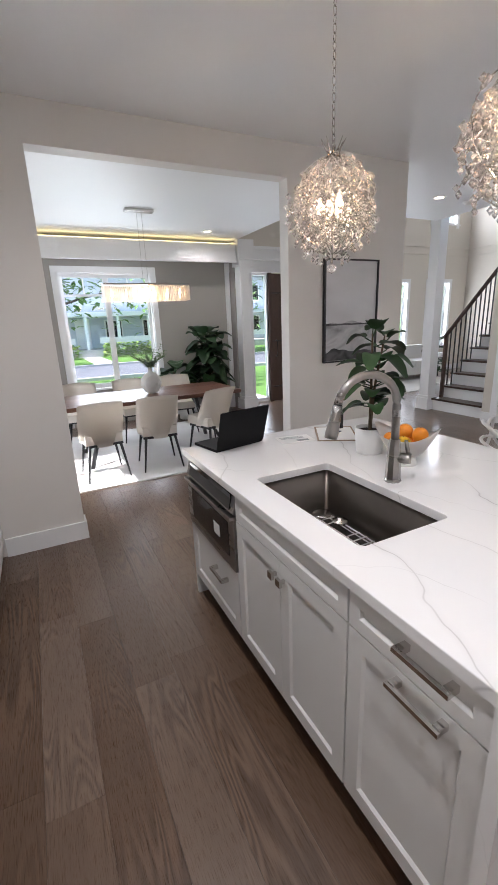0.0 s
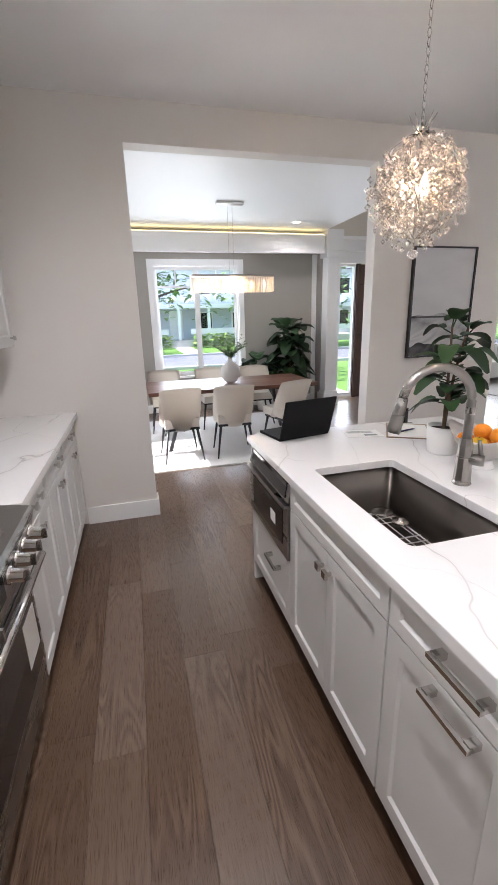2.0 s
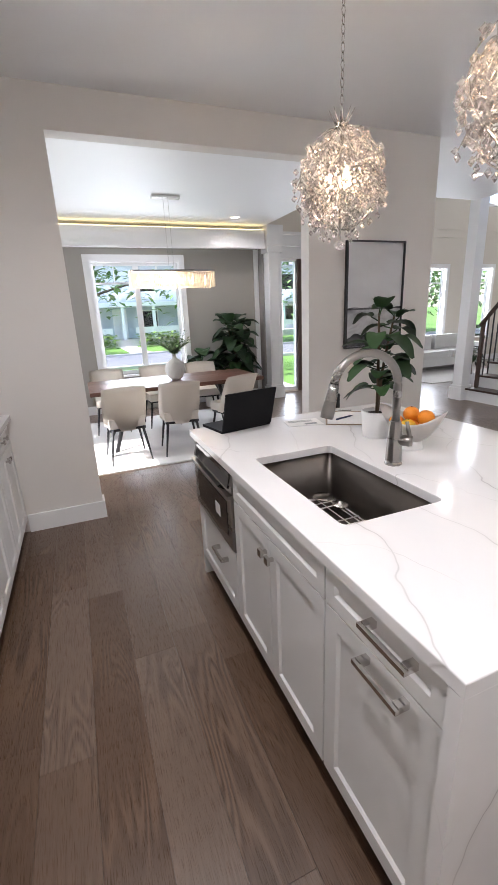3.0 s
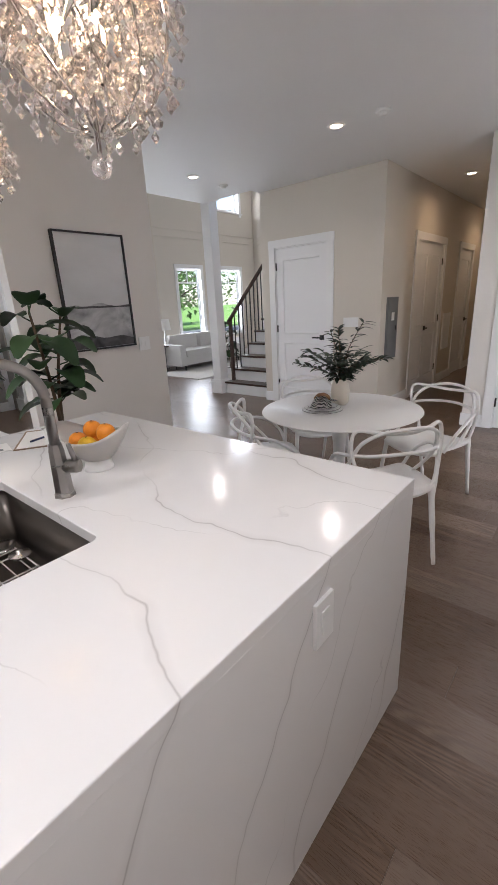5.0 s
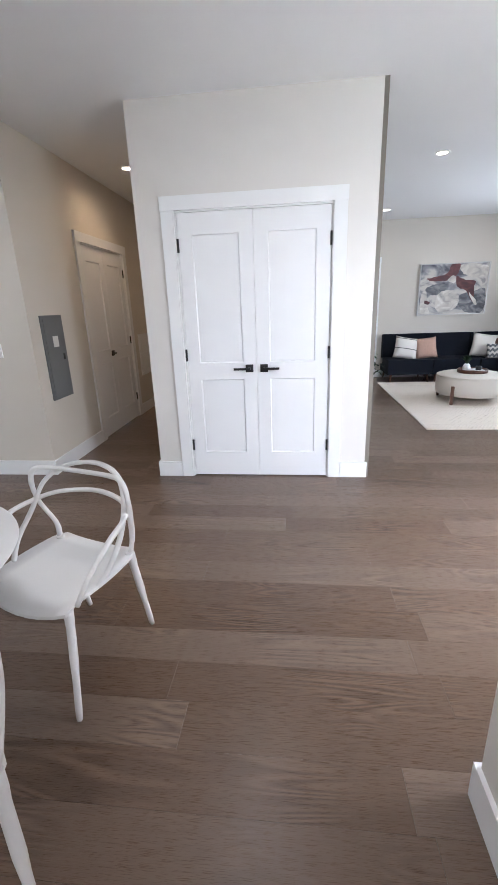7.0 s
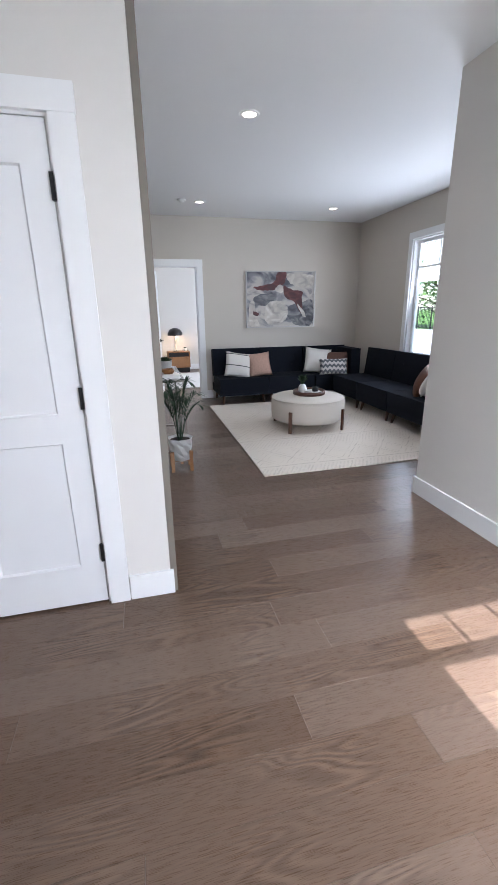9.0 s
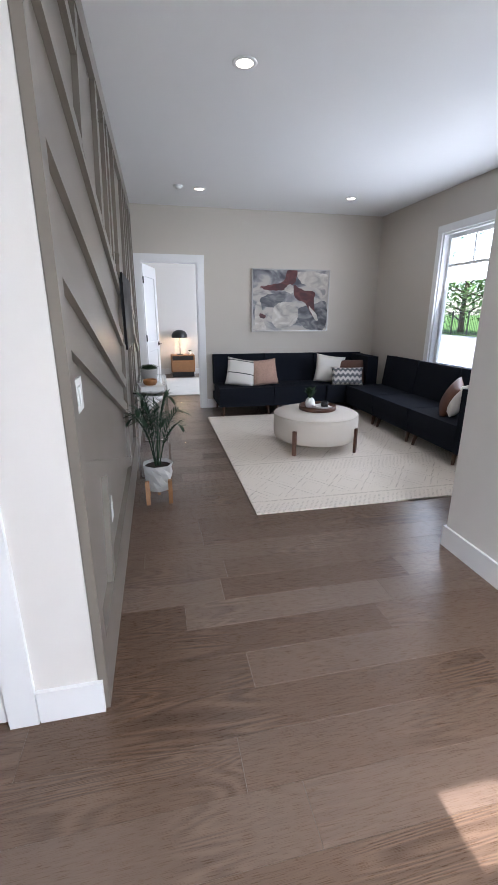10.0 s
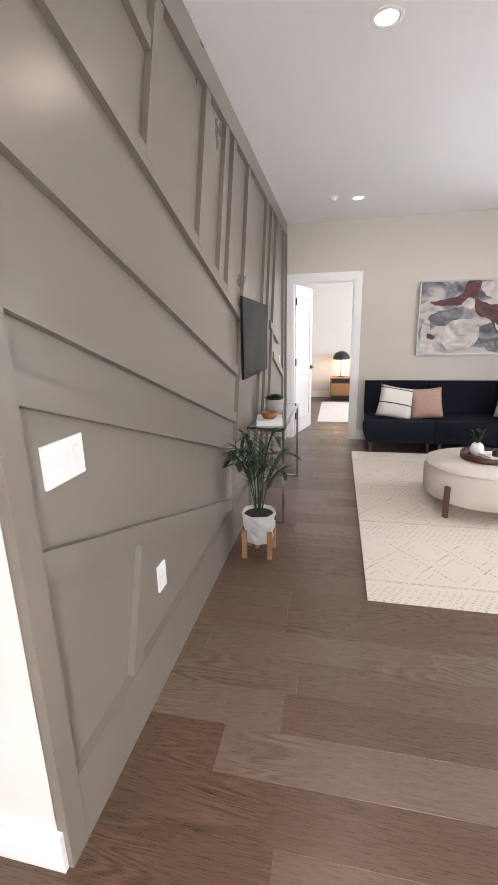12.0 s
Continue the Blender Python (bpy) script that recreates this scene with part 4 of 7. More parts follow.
part("paper_label", rbox(0.2045, 0.2055, 1.78, 1.93, 0.36, 0.54, 0), M_PLASTIC, od, "white paper label with a red edge")
part("drawer", rbox(0.178, 0.195, 1.1, 1.98, 0.12, 0.225, 0.005), M_STEEL, rg)
for k in range(3):
    gy = 1.1 + 0.3 * k
    bm = bmesh.new()
    for x in (-0.4, -0.28, -0.16, -0.04, 0.08):
        box(bm, x, x + 0.014, gy + 0.005, gy + 0.28, 0.935, 0.952)
    for y in (gy + 0.005, gy + 0.135, gy + 0.266):
        box(bm, -0.4, 0.094, y, y + 0.014, 0.923, 0.95)
    part("grate", bm, M_BLACK, rg, "black cast iron grate")

# ---- lamps ----


def crystal_bead(bm, p, r, tall=1.0):
    p = Vector(p)
    a = random.random() * 3
    top, bot = bm.verts.new(p + Vector((0, 0, r * tall))), bm.verts.new(p - Vector((0, 0, r * tall)))
    ring = [bm.verts.new(p + Vector((r * math.cos(a + k * math.pi / 3), r * math.sin(a + k * math.pi / 3), 0.15 * r * (-1) ** k))) for k in range(6)]
    for k in range(6):
        bm.faces.new((top, ring[k], ring[(k + 1) % 6]))
        bm.faces.new((bot, ring[(k + 1) % 6], ring[k]))


def point_lamp(parent, x, y, z, power, color, radius=0.05):
    ob = new("bulb_light", bpy.data.lights.new("bulb_light", "POINT"))
    ob.data.energy, ob.data.color, ob.data.shadow_soft_size = power, color, radius
    ob.matrix_world = pose(x, y, z)
    return ob


def crystal_pendant(x, y, zc):
    t = thing("pendant_light", x, y, zc, "round crystal bead pendant on a chain", "pendant lamp", "island pendants")
    bm, twigs = bmesh.new(), bmesh.new()
    for k in range(96):
        # a twig from the inner frame that droops outwards and carries a spray of beads
        u = 1 - 2 * (k + 0.5) / 96
        a = k * 2.39996
        s = math.sqrt(1 - u * u)
        way = Vector((s * math.cos(a), s * math.sin(a), u))
        side = way.cross(Vector((0, 0, 1))).normalized()
        r0, r1 = 0.12, random.uniform(0.17, 0.207)
        tip = way * r1 + side * random.uniform(-0.04, 0.04) - Vector((0, 0, 0.03))
        line = spline([way * r0, way * (0.5 * (r0 + r1)) + Vector((0, 0, 0.02)), tip], 4)
        tube(line, 0.0018, 4, twigs)
        for q in range(6):
            p = line[min(len(line) - 1, 2 + q)] + Vector((random.gauss(0, 0.016), random.gauss(0, 0.016), random.gauss(-0.006, 0.014)))
            crystal_bead(bm, p, random.uniform(0.0095, 0.0165), random.uniform(0.85, 1.15))
        crystal_bead(bm, tip - Vector((0, 0, 0.018)), 0.010, 1.4)
    for k in range(9):
        a = 2 * math.pi * k / 9
        leaf_tip = Vector((0.055 * math.cos(a), 0.055 * math.sin(a), 0.265))
        tube([(0.015 * math.cos(a), 0.015 * math.sin(a), 0.2), leaf_tip], [0.006, 0.001], 4, twigs)
    part("twig_spray", twigs, M_NICKEL, t, "thin chrome twigs")["kind"] = "stuff"
    part("crystal_spray", bm, M_CRYSTAL, t, "clear faceted crystal beads")["kind"] = "stuff"
    part("crystal_ball", lathe([(0, -0.285), (0.016, -0.278), (0.024, -0.262), (0.016, -0.246), (0, -0.24)], 12), M_CRYSTAL, t)
    fr = part("frame", tube([(0, 0, -0.24), (0, 0, 0.24)], 0.006, 8), M_NICKEL, t, "chrome wire frame")
    for k in range(10):
        a = 2 * math.pi * k / 10
        pts = [(0.18 * math.sin(b) * math.cos(a + 0.5 * b), 0.18 * math.sin(b) * math.sin(a + 0.5 * b), 0.2 * math.cos(b)) for b in np.linspace(0.1, math.pi - 0.1, 10)]
        part("wire", tube(pts, 0.0025, 5), M_NICKEL, fr)
    for k in range(3):
        a = 2.1 * k + 0.4
        part("bulb", lathe([(0, -0.03), (0.012, -0.022), (0.016, 0), (0.009, 0.025), (0, 0.045)], 12, 0.055 * math.cos(a), 0.055 * math.sin(a)), M_BULB, t, "warm glowing candle bulb")
        part("socket", lathe([(0.009, -0.09), (0.009, -0.031), (0.0, -0.031)], 10, 0.055 * math.cos(a), 0.055 * math.sin(a)), M_NICKEL, t)
    ch = part("stem", tube([(0, 0, 0.235), (0, 0, 0.26)], 0.007, 8), M_NICKEL, t)
    z, k = 0.27, 0
    while zc + z < C - 0.05:
        c = [(0.008 * math.cos(a) * (k % 2), 0.008 * math.cos(a) * (1 - k % 2), z + 0.018 * math.sin(a)) for a in np.linspace(0, 2 * math.pi, 9)[:-1]]
        part("chain_link", tube(c, 0.0022, 5, closed=True), M_NICKEL, ch)
        z += 0.03
        k += 1
    part("canopy", lathe([(0.0, C - zc - 0.05), (0.02, C - zc - 0.05), (0.06, C - zc - 0.02), (0.062, C - zc - 0.001), (0, C - zc - 0.001)], 24), M_NICKEL, t)
    point_lamp(t, x, y, zc, 2.2, (1.0, 0.76, 0.5), 0.02)


crystal_pendant(1.915, 2.17, 2.065)
crystal_pendant(1.908, 1.27, 2.05)

dch = thing("chandelier", 1.98, 6.0, 1.88, "rectangular crystal chandelier glowing warm over the table", "chandelier")
part("frame", rbox(-0.53, 0.53, -0.12, 0.12, 0.19, 0.21, 0.003), M_STEEL, dch)
bm = bmesh.new()
for k in range(46):
    xk = -0.52 + 1.04 * k / 45
    for yk in (-0.115, 0.115):
        for r in range(2):
            box(bm, xk - 0.008, xk + 0.008, yk - 0.004, yk + 0.004, 0.005 + 0.09 * r, 0.088 + 0.09 * r)
for k in range(9):
    yk = -0.1 + 0.2 * k / 8
    for xk in (-0.525, 0.525):
        box(bm, xk - 0.004, xk + 0.004, yk - 0.008, yk + 0.008, 0.005, 0.185)
part("crystal_spray", bm, M_PRISM, dch, "clear crystal prisms")["kind"] = "stuff"
for k in range(6):
    part("bulb", lathe([(0, 0.04), (0.014, 0.06), (0.016, 0.08), (0.01, 0.12), (0, 0.15)], 10, -0.43 + 0.172 * k), M_BULB_SOFT, dch, "warm glowing bulb")
for s in (-0.3, 0.3):
    part("cable", tube([(s * 0.1, 0, 0.21), (s * 0.1, 0, C - 1.88 - 0.03)], 0.0015, 5), M_STEEL, dch)
part("canopy", rbox(-0.17, 0.17, -0.05, 0.05, C - 1.88 - 0.03, C - 1.88 - 0.001, 0.004), M_NICKEL, dch)
point_lamp(dch, 1.98, 6.0, 2.0, 2.5, (1.0, 0.72, 0.44), 0.04)


def downlight(x, y, power=7.0, color=(1.0, 0.94, 0.88)):
    t = thing("recessed_light", x, y, C, "lit recessed ceiling light with white rim", "ceiling light", "recessed ceiling lights")
    part("rim", lathe([(0.052, -0.001), (0.054, -0.006), (0.075, -0.004), (0.078, 0.0), (0.052, 0.0)], 28), M_TRIM, t)
    part("lens", lathe([(0, -0.003), (0.052, -0.003), (0.052, 0), (0, 0)], 24), M_DOWN, t, "glowing warm lens")
    ob = new("downlight", bpy.data.lights.new("downlight", "SPOT"))
    ob.data.energy, ob.data.color, ob.data.spot_size, ob.data.spot_blend, ob.data.shadow_soft_size = power, color, radians(160), 0.8, 0.05
    ob.matrix_world = look((x, y, C - 0.02), (x, y + 0.0001, 0))


for x, y in ((5.19, 0.63), (5.19, 2.51), (5.25, 4.43), (3.23, 6.95)):
    downlight(x, y)
downlight(8.205, -1.24, 5.5, (1.0, 0.9, 0.78))
for x, y in ((10.95, -1.23), (10.96, -3.24), (8.27, -3.26)):
    downlight(x, y, 3.8)
# four unseen kitchen downlights, added at guessed spots to brighten aisle and island
for x, y, power in ((0.72, -0.1, 17), (0.72, 1.0, 16), (0.72, 2.1, 16), (2.2, 0.1, 10)):
    downlight(x, y, power, (1.0, 0.975, 0.95))
for x, y in ((7.95, 2.07), (10.6, 2.07)):
    downlight(x, y, 5.5, (1.0, 0.70, 0.42))


def smoke_detector(x, y):
    t = thing("smoke_detector", x, y, C, "small round white smoke detector on the ceiling", "smoke detector")
    part("base", lathe([(0.06, 0), (0.062, -0.012), (0.05, -0.02), (0, -0.02)], 24), M_PLASTIC, t)
    part("sensor", lathe([(0.035, -0.02), (0.03, -0.035), (0, -0.037)], 24), M_PLASTIC, t)


smoke_detector(5.8, 4.46), smoke_detector(10.86, -0.97), smoke_detector(5.19, 2.08)

# ---- plants ----
M_FIG = leafy("fiddle_leaf", (0.009, 0.024, 0.009), (0.03, 0.07, 0.024))
M_OLIVE = leafy("olive_leaf", (0.012, 0.024, 0.014), (0.045, 0.065, 0.04))
M_SPRIG = leafy("sprig_leaf", (0.05, 0.10, 0.035), (0.15, 0.23, 0.09))
M_PALM = leafy("palm_leaf", (0.008, 0.025, 0.012), (0.03, 0.07, 0.035))
M_TREE = leafy("tree_leaf", (0.07, 0.15, 0.04), (0.20, 0.33, 0.10))
M_STEM = surface("plant_stem", (0.09, 0.06, 0.035), 0.8, vary=0.2, bump=0.2, grain=90)
M_SOIL = surface("potting_soil", (0.03, 0.02, 0.014), 0.95, vary=0.4, scale=30, bump=0.6, grain=120)
M_CERAMIC = surface("white_ceramic", (0.78, 0.77, 0.75), 0.35, vary=0.03, bump=0.03)
M_STONEPOT = surface("textured_white_vase", (0.68, 0.66, 0.63), 0.8, vary=0.06, bump=0.4, grain=60)


def leaf_blade(bm, root, way, length, width, droop=0.3, fold=0.15, seg=4, round_tip=False):
    """One leaf as a curved, folded blade."""
    d = Vector(way).normalized()
    side = d.cross(Vector((0, 0, 1)))
    side = side.normalized() if side.length > 0.1 else Vector((1, 0, 0))
    up = side.cross(d)
    rows = []
    for k in range(seg + 1):
        u = k / seg
        c = Vector(root) + d * length * u - Vector((0, 0, 1)) * droop * length * u * u
        w = width * (math.sin(math.pi * min(0.98, 0.1 + 0.86 * u)) ** (0.6 if round_tip else 1.0))
        rows.append((bm.verts.new(c - side * w / 2 + up * fold * w), bm.verts.new(c), bm.verts.new(c + side * w / 2 + up * fold * w)))
    for a, b in zip(rows, rows[1:]):
        for i in (0, 1):
            bm.faces.new((a[i], a[i + 1], b[i + 1], b[i])).smooth = True


def fig_plant(x, y, z, height, spread, leaves, size, pot, label, stems=1, seed=1):
    rnd = random.Random(seed)
    t = thing("potted_plant", x, y, z, label, "plant")
    pr, ph = pot
    part("pot", lathe([(0, 0), (pr * 0.82, 0), (pr * 0.86, 0.004), (pr, ph), (pr * 0.92, ph), (pr * 0.9, ph - 0.02), (0, ph - 0.02)], 32), M_CERAMIC, t, "white ceramic pot")
    part("soil", lathe([(pr * 0.88, ph - 0.019), (0, ph - 0.014)], 20), M_SOIL, t)
    leafs = bmesh.new()
    for s in range(stems):
        a0 = rnd.uniform(0, 6.28)
        lean = 0.0 if stems == 1 else spread * 0.45
        pts = [(0, 0, ph - 0.02), (0.3 * lean * math.cos(a0), 0.3 * lean * math.sin(a0), ph + height * 0.4), (lean * math.cos(a0), lean * math.sin(a0), ph + height * rnd.uniform(0.8, 0.95))]
        line = spline(pts, 10)
        part("stem", tube(line, [0.009 - 0.005 * k / len(line) for k in range(len(line))], 7), M_STEM, t)
        n = leaves // stems
        for k in range(n):
            u = 0.3 + 0.7 * k / max(1, n - 1)
            p = line[min(len(line) - 1, int(u * (len(line) - 1)))]
            a = a0 + k * 2.4 + rnd.uniform(-0.4, 0.4)
            r = spread * (0.55 + 0.35 * rnd.random())
            el = rnd.uniform(0.0, 0.6) + (0.5 if u > 0.9 else 0)
            q = p + Vector((math.cos(a), math.sin(a), el)) * r * 0.3
            tube([p, q], 0.003, 5, leafs)
            leaf_blade(leafs, q, (math.cos(a), math.sin(a), el), size * rnd.uniform(0.75, 1.15), size * 0.8 * rnd.uniform(0.8, 1.1), rnd.uniform(0.3, 0.8), 0.18, 5, True)
    part("leaves", leafs, M_FIG, t, "large glossy dark green leaves")["kind"] = "stuff"
    return t


fig_plant(2.04, 2.005, 0.914, 0.5, 0.2, 36, 0.122, (0.075, 0.13), "leafy green plant in a white pot on the island", 2, 5)
fig_plant(3.3, 7.3, 0, 1.22, 0.36, 96, 0.30, (0.16, 0.3), "large fiddle leaf fig in the dining room corner", 3, 9)
fig_plant(2.82, 7.38, 0, 0.6, 0.42, 40, 0.33, (0.15, 0.28), "lower broad leaved fig beside the dining room window", 3, 12)

# ---- things on the island ----
M_LAPTOP = surface("black_laptop_shell", (0.006, 0.006, 0.007), 0.55, vary=0.1, bump=0.01, spec=0.15)
lp = thing("laptop", 1.53, 2.46, 0.914, "open black laptop on the island worktop", "laptop", "", 12)
part("keyboard_base", rbox(-0.16, 0.16, 0.0, 0.22, 0.001, 0.015, 0.004), M_LAPTOP, lp)
bm = rbox(-0.16, 0.16, -0.004, 0.004, 0, 0.215, 0.003)
bmesh.ops.transform(bm, verts=bm.verts, matrix=pose(0, -0.003, 0.014, 16, 0, 0))
part("lid", bm, M_LAPTOP, lp)
part("hinge", tube([(-0.13, 0, 0.012), (0.13, 0, 0.012)], 0.006, 8), M_LAPTOP, lp)
bm = rbox(-0.15, 0.15, 0.0042, 0.005, 0.012, 0.205, 0)
bmesh.ops.transform(bm, verts=bm.verts, matrix=pose(0, -0.003, 0.014, 16, 0, 0))
part("screen", bm, M_BLACKGLASS, lp)
M_PAPER = surface("paper", (0.78, 0.77, 0.75), 0.8, vary=0.03, bump=0.02)
M_INK = surface("printed_ink", (0.25, 0.27, 0.27), 0.8, vary=0.1, bump=0)
cl = thing("clipboard", 2.12, 2.38, 0.914, "clipboard with a white form on the worktop", "clipboard", "", -32)
part("board", rbox(-0.115, 0.115, -0.16, 0.16, 0.001, 0.005, 0.001), surface("brown_hardboard", (0.25, 0.17, 0.11), 0.6), cl)
part("sheet", rbox(-0.105, 0.105, -0.15, 0.135, 0.0052, 0.0062, 0), M_PAPER, cl)
part("clip", rbox(-0.04, 0.04, 0.135, 0.158, 0.005, 0.014, 0.003), M_NICKEL, cl)
pn = thing("pen", 2.1, 2.36, 0.9205, "dark blue pen lying on the clipboard", "pen", "", 15)
part("barrel", tube([(-0.07, 0, 0.006), (0.05, 0, 0.006), (0.07, 0, 0.004)], [0.005, 0.005, 0.001], 8), surface("navy_plastic", (0.02, 0.03, 0.09), 0.3), pn)
part("clip", rbox(-0.068, -0.03, -0.002, 0.002, 0.011, 0.013, 0), M_NICKEL, pn)
fl = thing("paper_flyer", 1.86, 2.42, 0.914, "printed white flyer on the worktop", "paper", "", -12)
part("sheet", rbox(-0.1, 0.1, -0.07, 0.07, 0.0005, 0.0015, 0), M_PAPER, fl)
part("printed_block", rbox(0.0, 0.07, -0.05, -0.02, 0.0016, 0.002, 0), M_INK, fl)
for k in range(3):
    part("printed_line", rbox(-0.08, 0.06, 0.01 + 0.015 * k, 0.016 + 0.015 * k, 0.0016, 0.002, 0), M_INK, fl)

bw = thing("fruit_bowl", 2.05, 1.78, 0.914, "white boat-shaped footed bowl", "bowl")
part("foot", lathe([(0, 0), (0.055, 0), (0.055, 0.006), (0.05, 0.02), (0.048, 0.04), (0, 0.04)], 28), M_CERAMIC, bw)
bm = bmesh.new()
rings = []
for k in range(8):
    u = k / 7
    r, z = 0.048 + 0.070 * u ** 0.7, 0.04 + 0.092 * u
    rings.append([bm.verts.new((r * (1 + 0.24 * u * abs(math.cos(a)) ** 3) * math.cos(a), r * 0.92 * math.sin(a), z + 0.052 * u * u * abs(math.cos(a)) ** 4)) for a in np.linspace(0, 2 * math.pi, 37)[:-1]])
bm.faces.new(rings[0][::-1])
for a, b in zip(rings, rings[1:]):
    for i in range(36):
        bm.faces.new((a[i], a[(i + 1) % 36], b[(i + 1) % 36], b[i])).smooth = True
bmesh.ops.solidify(bm, geom=list(bm.faces), thickness=0.005)
ob = part("bowl", bm, M_CERAMIC, bw)
ob.matrix_basis = pose(0, 0, 0, 0, 0, -65)
M_ORANGE = surface("orange_peel", (0.82, 0.27, 0.015), 0.45, vary=0.12, scale=14, bump=0.3, grain=260)
M_LEMON = surface("lemon_peel", (0.82, 0.50, 0.03), 0.4, vary=0.1, scale=14, bump=0.25, grain=260)
for k, (ox, oy, oz) in enumerate(((0, 0, 0.092), (0.038, -0.052, 0.108), (-0.036, 0.056, 0.11), (0.048, 0.022, 0.11), (-0.048, -0.03, 0.11), (0.005, 0.012, 0.152), (0.012, -0.068, 0.15))):
    o = thing("orange", 2.05 + ox, 1.78 + oy, 0.914 + oz, "bright ripe orange in the bowl", "orange", "oranges in the bowl")
    part("peel", lathe([(0, -0.033)] + [(0.035 * math.cos(b), 0.034 * math.sin(b)) for b in np.linspace(-1.4, 1.35, 10)] + [(0.004, 0.032), (0, 0.031)], 18), M_LEMON if k == 4 else M_ORANGE, o)
    part("stem_end", lathe([(0.004, 0.031), (0.003, 0.034), (0, 0.034)], 6), M_STEM, o)

# ---- dining room ----
tb = thing("dining_table", 1.83, 5.75, 0, "reddish brown wood dining table on black legs", "table")
for k in range(6):
    part("plank", rbox(-1.05, 1.05, -0.48 + 0.16 * k, -0.48 + 0.16 * k + 0.158, 0.715, 0.76, 0.004), M_TABLE, tb)
for s in (-1, 1):
    for q in (-1, 1):
        part("leg", tube([(s * 0.85, q * 0.38, 0.0), (s * 0.55, -q * 0.12, 0.7)], 0.028, 4), M_BLACK, tb, "slanted black metal leg")
    part("rail", rbox(s * 0.56 - 0.03, s * 0.56 + 0.03, -0.35, 0.35, 0.69, 0.714, 0.003), M_BLACK, tb)


def dining_chair(x, y, turn):
    """Cream upholstered shell chair; local +y is the front."""
    c = thing("dining_chair", x, y, 0, "cream upholstered dining chair with black legs", "chair", "chairs at the dining table", turn)
    bm = bmesh.new()
    rows = []
    for k in range(9):
        u = k / 8
        z = 0.37 + 0.49 * u
        w = 0.248 - 0.02 * u - 0.03 * (1 - u) ** 4
        yb = -0.2 - 0.07 * u
        depth = 0.24 * (1 - 0.8 * u)
        row = []
        for a in np.linspace(-1, 1, 11):
            row.append(bm.verts.new((w * a, yb + depth * abs(a) ** 2.4, z + (0.03 * a ** 4 if k == 0 else -0.02 * a * a if k == 8 else 0))))
        rows.append(row)
    for a, b in zip(rows, rows[1:]):
        for i in range(10):
            bm.faces.new((a[i], a[i + 1], b[i + 1], b[i])).smooth = True
    bmesh.ops.solidify(bm, geom=list(bm.faces), thickness=0.05)
    part("backrest", bm, M_CREAM, c)
    part("seat", rbox(-0.19, 0.19, -0.17, 0.24, 0.401, 0.5, 0.035, 4), M_CREAM, c)
    part("seat_frame", rbox(-0.19, 0.19, -0.18, 0.2, 0.375, 0.4, 0.004), M_BLACK, c)
    for s in (-1, 1):
        for q in (-1, 1):
            part("leg", tube([(s * 0.16, q * 0.17, 0.4), (s * 0.22, q * 0.23 - 0.01, 0)], [0.017, 0.008], 10), M_BLACK, c, "tapered black leg")
    return c


ch0 = dining_chair(1.1, 5.12, 3)
copy_thing(ch0, pose(1.72, 5.12, 0, 0, 0, -4))
copy_thing(ch0, pose(2.42, 5.18, 0, 0, 0, 16))
for x, a in ((1.05, 178), (1.75, 183), (2.42, 176)):
    copy_thing(ch0, pose(x, 6.5, 0, 0, 0, a))
M_RUGW = surface("white_rug_pile", (0.66, 0.65, 0.63), 0.95, vary=0.08, scale=6, bump=0.6, grain=220, spec=0.1)
rg2 = thing("dining_rug", 1.72, 5.9, 0, "plain off-white rug under the dining table", "rug")
part("weave", rbox(-1.5, 1.5, -1.22, 1.2, 0.001, 0.014, 0.005), M_RUGW, rg2)
vs = thing("vase", 1.85, 5.72, 0.76, "round flat textured white vase with greenery", "vase")
bm = lathe([(0, 0), (0.05, 0), (0.09, 0.03), (0.135, 0.12), (0.12, 0.2), (0.06, 0.255), (0.028, 0.275), (0.026, 0.31), (0.034, 0.325), (0.02, 0.325), (0.016, 0.28)], 36)
bmesh.ops.scale(bm, verts=bm.verts, vec=(1, 0.55, 1))
part("body", bm, M_STONEPOT, vs)
for k, r in enumerate((0.1, 0.075, 0.05, 0.025)):
    part("groove_ring", tube([(r * math.cos(a), -0.078 + 0.3 * r * r, 0.125 + r * math.sin(a)) for a in np.linspace(0, 2 * math.pi, 25)[:-1]], 0.005, 6, closed=True), M_STONEPOT, vs)
bm = bmesh.new()
rnd = random.Random(3)
for k in range(26):
    a, el = rnd.uniform(0, 6.28), rnd.uniform(0.4, 1.5)
    line = spline([(0, 0, 0.3), (0.07 * math.cos(a), 0.07 * math.sin(a), 0.38), (0.2 * math.cos(a), 0.2 * math.sin(a), 0.36 + 0.16 * el)], 6)
    tube(line, 0.002, 5, bm)
    for j in range(3, len(line)):
        for s in (-1, 1):
            leaf_blade(bm, line[j], (math.cos(a + s), math.sin(a + s), rnd.uniform(0, 0.8)), 0.052, 0.02, 0.2)
part("greenery", bm, M_SPRIG, vs, "fine green sprigs")["kind"] = "stuff"

# ---- breakfast table ----
bt = thing("round_table", 3.87, 1.72, 0, "round white pedestal table", "table")
part("tabletop", lathe([(0, 0.718), (0.45, 0.718), (0.53, 0.735), (0.55, 0.746), (0.548, 0.75), (0, 0.75)], 72), M_CHAIR, bt)
part("pedestal", lathe([(0.31, 0.0), (0.31, 0.006), (0.2, 0.018), (0.1, 0.04), (0.055, 0.1), (0.042, 0.25), (0.045, 0.5), (0.07, 0.66), (0.13, 0.715), (0, 0.717)], 48), M_CHAIR, bt)


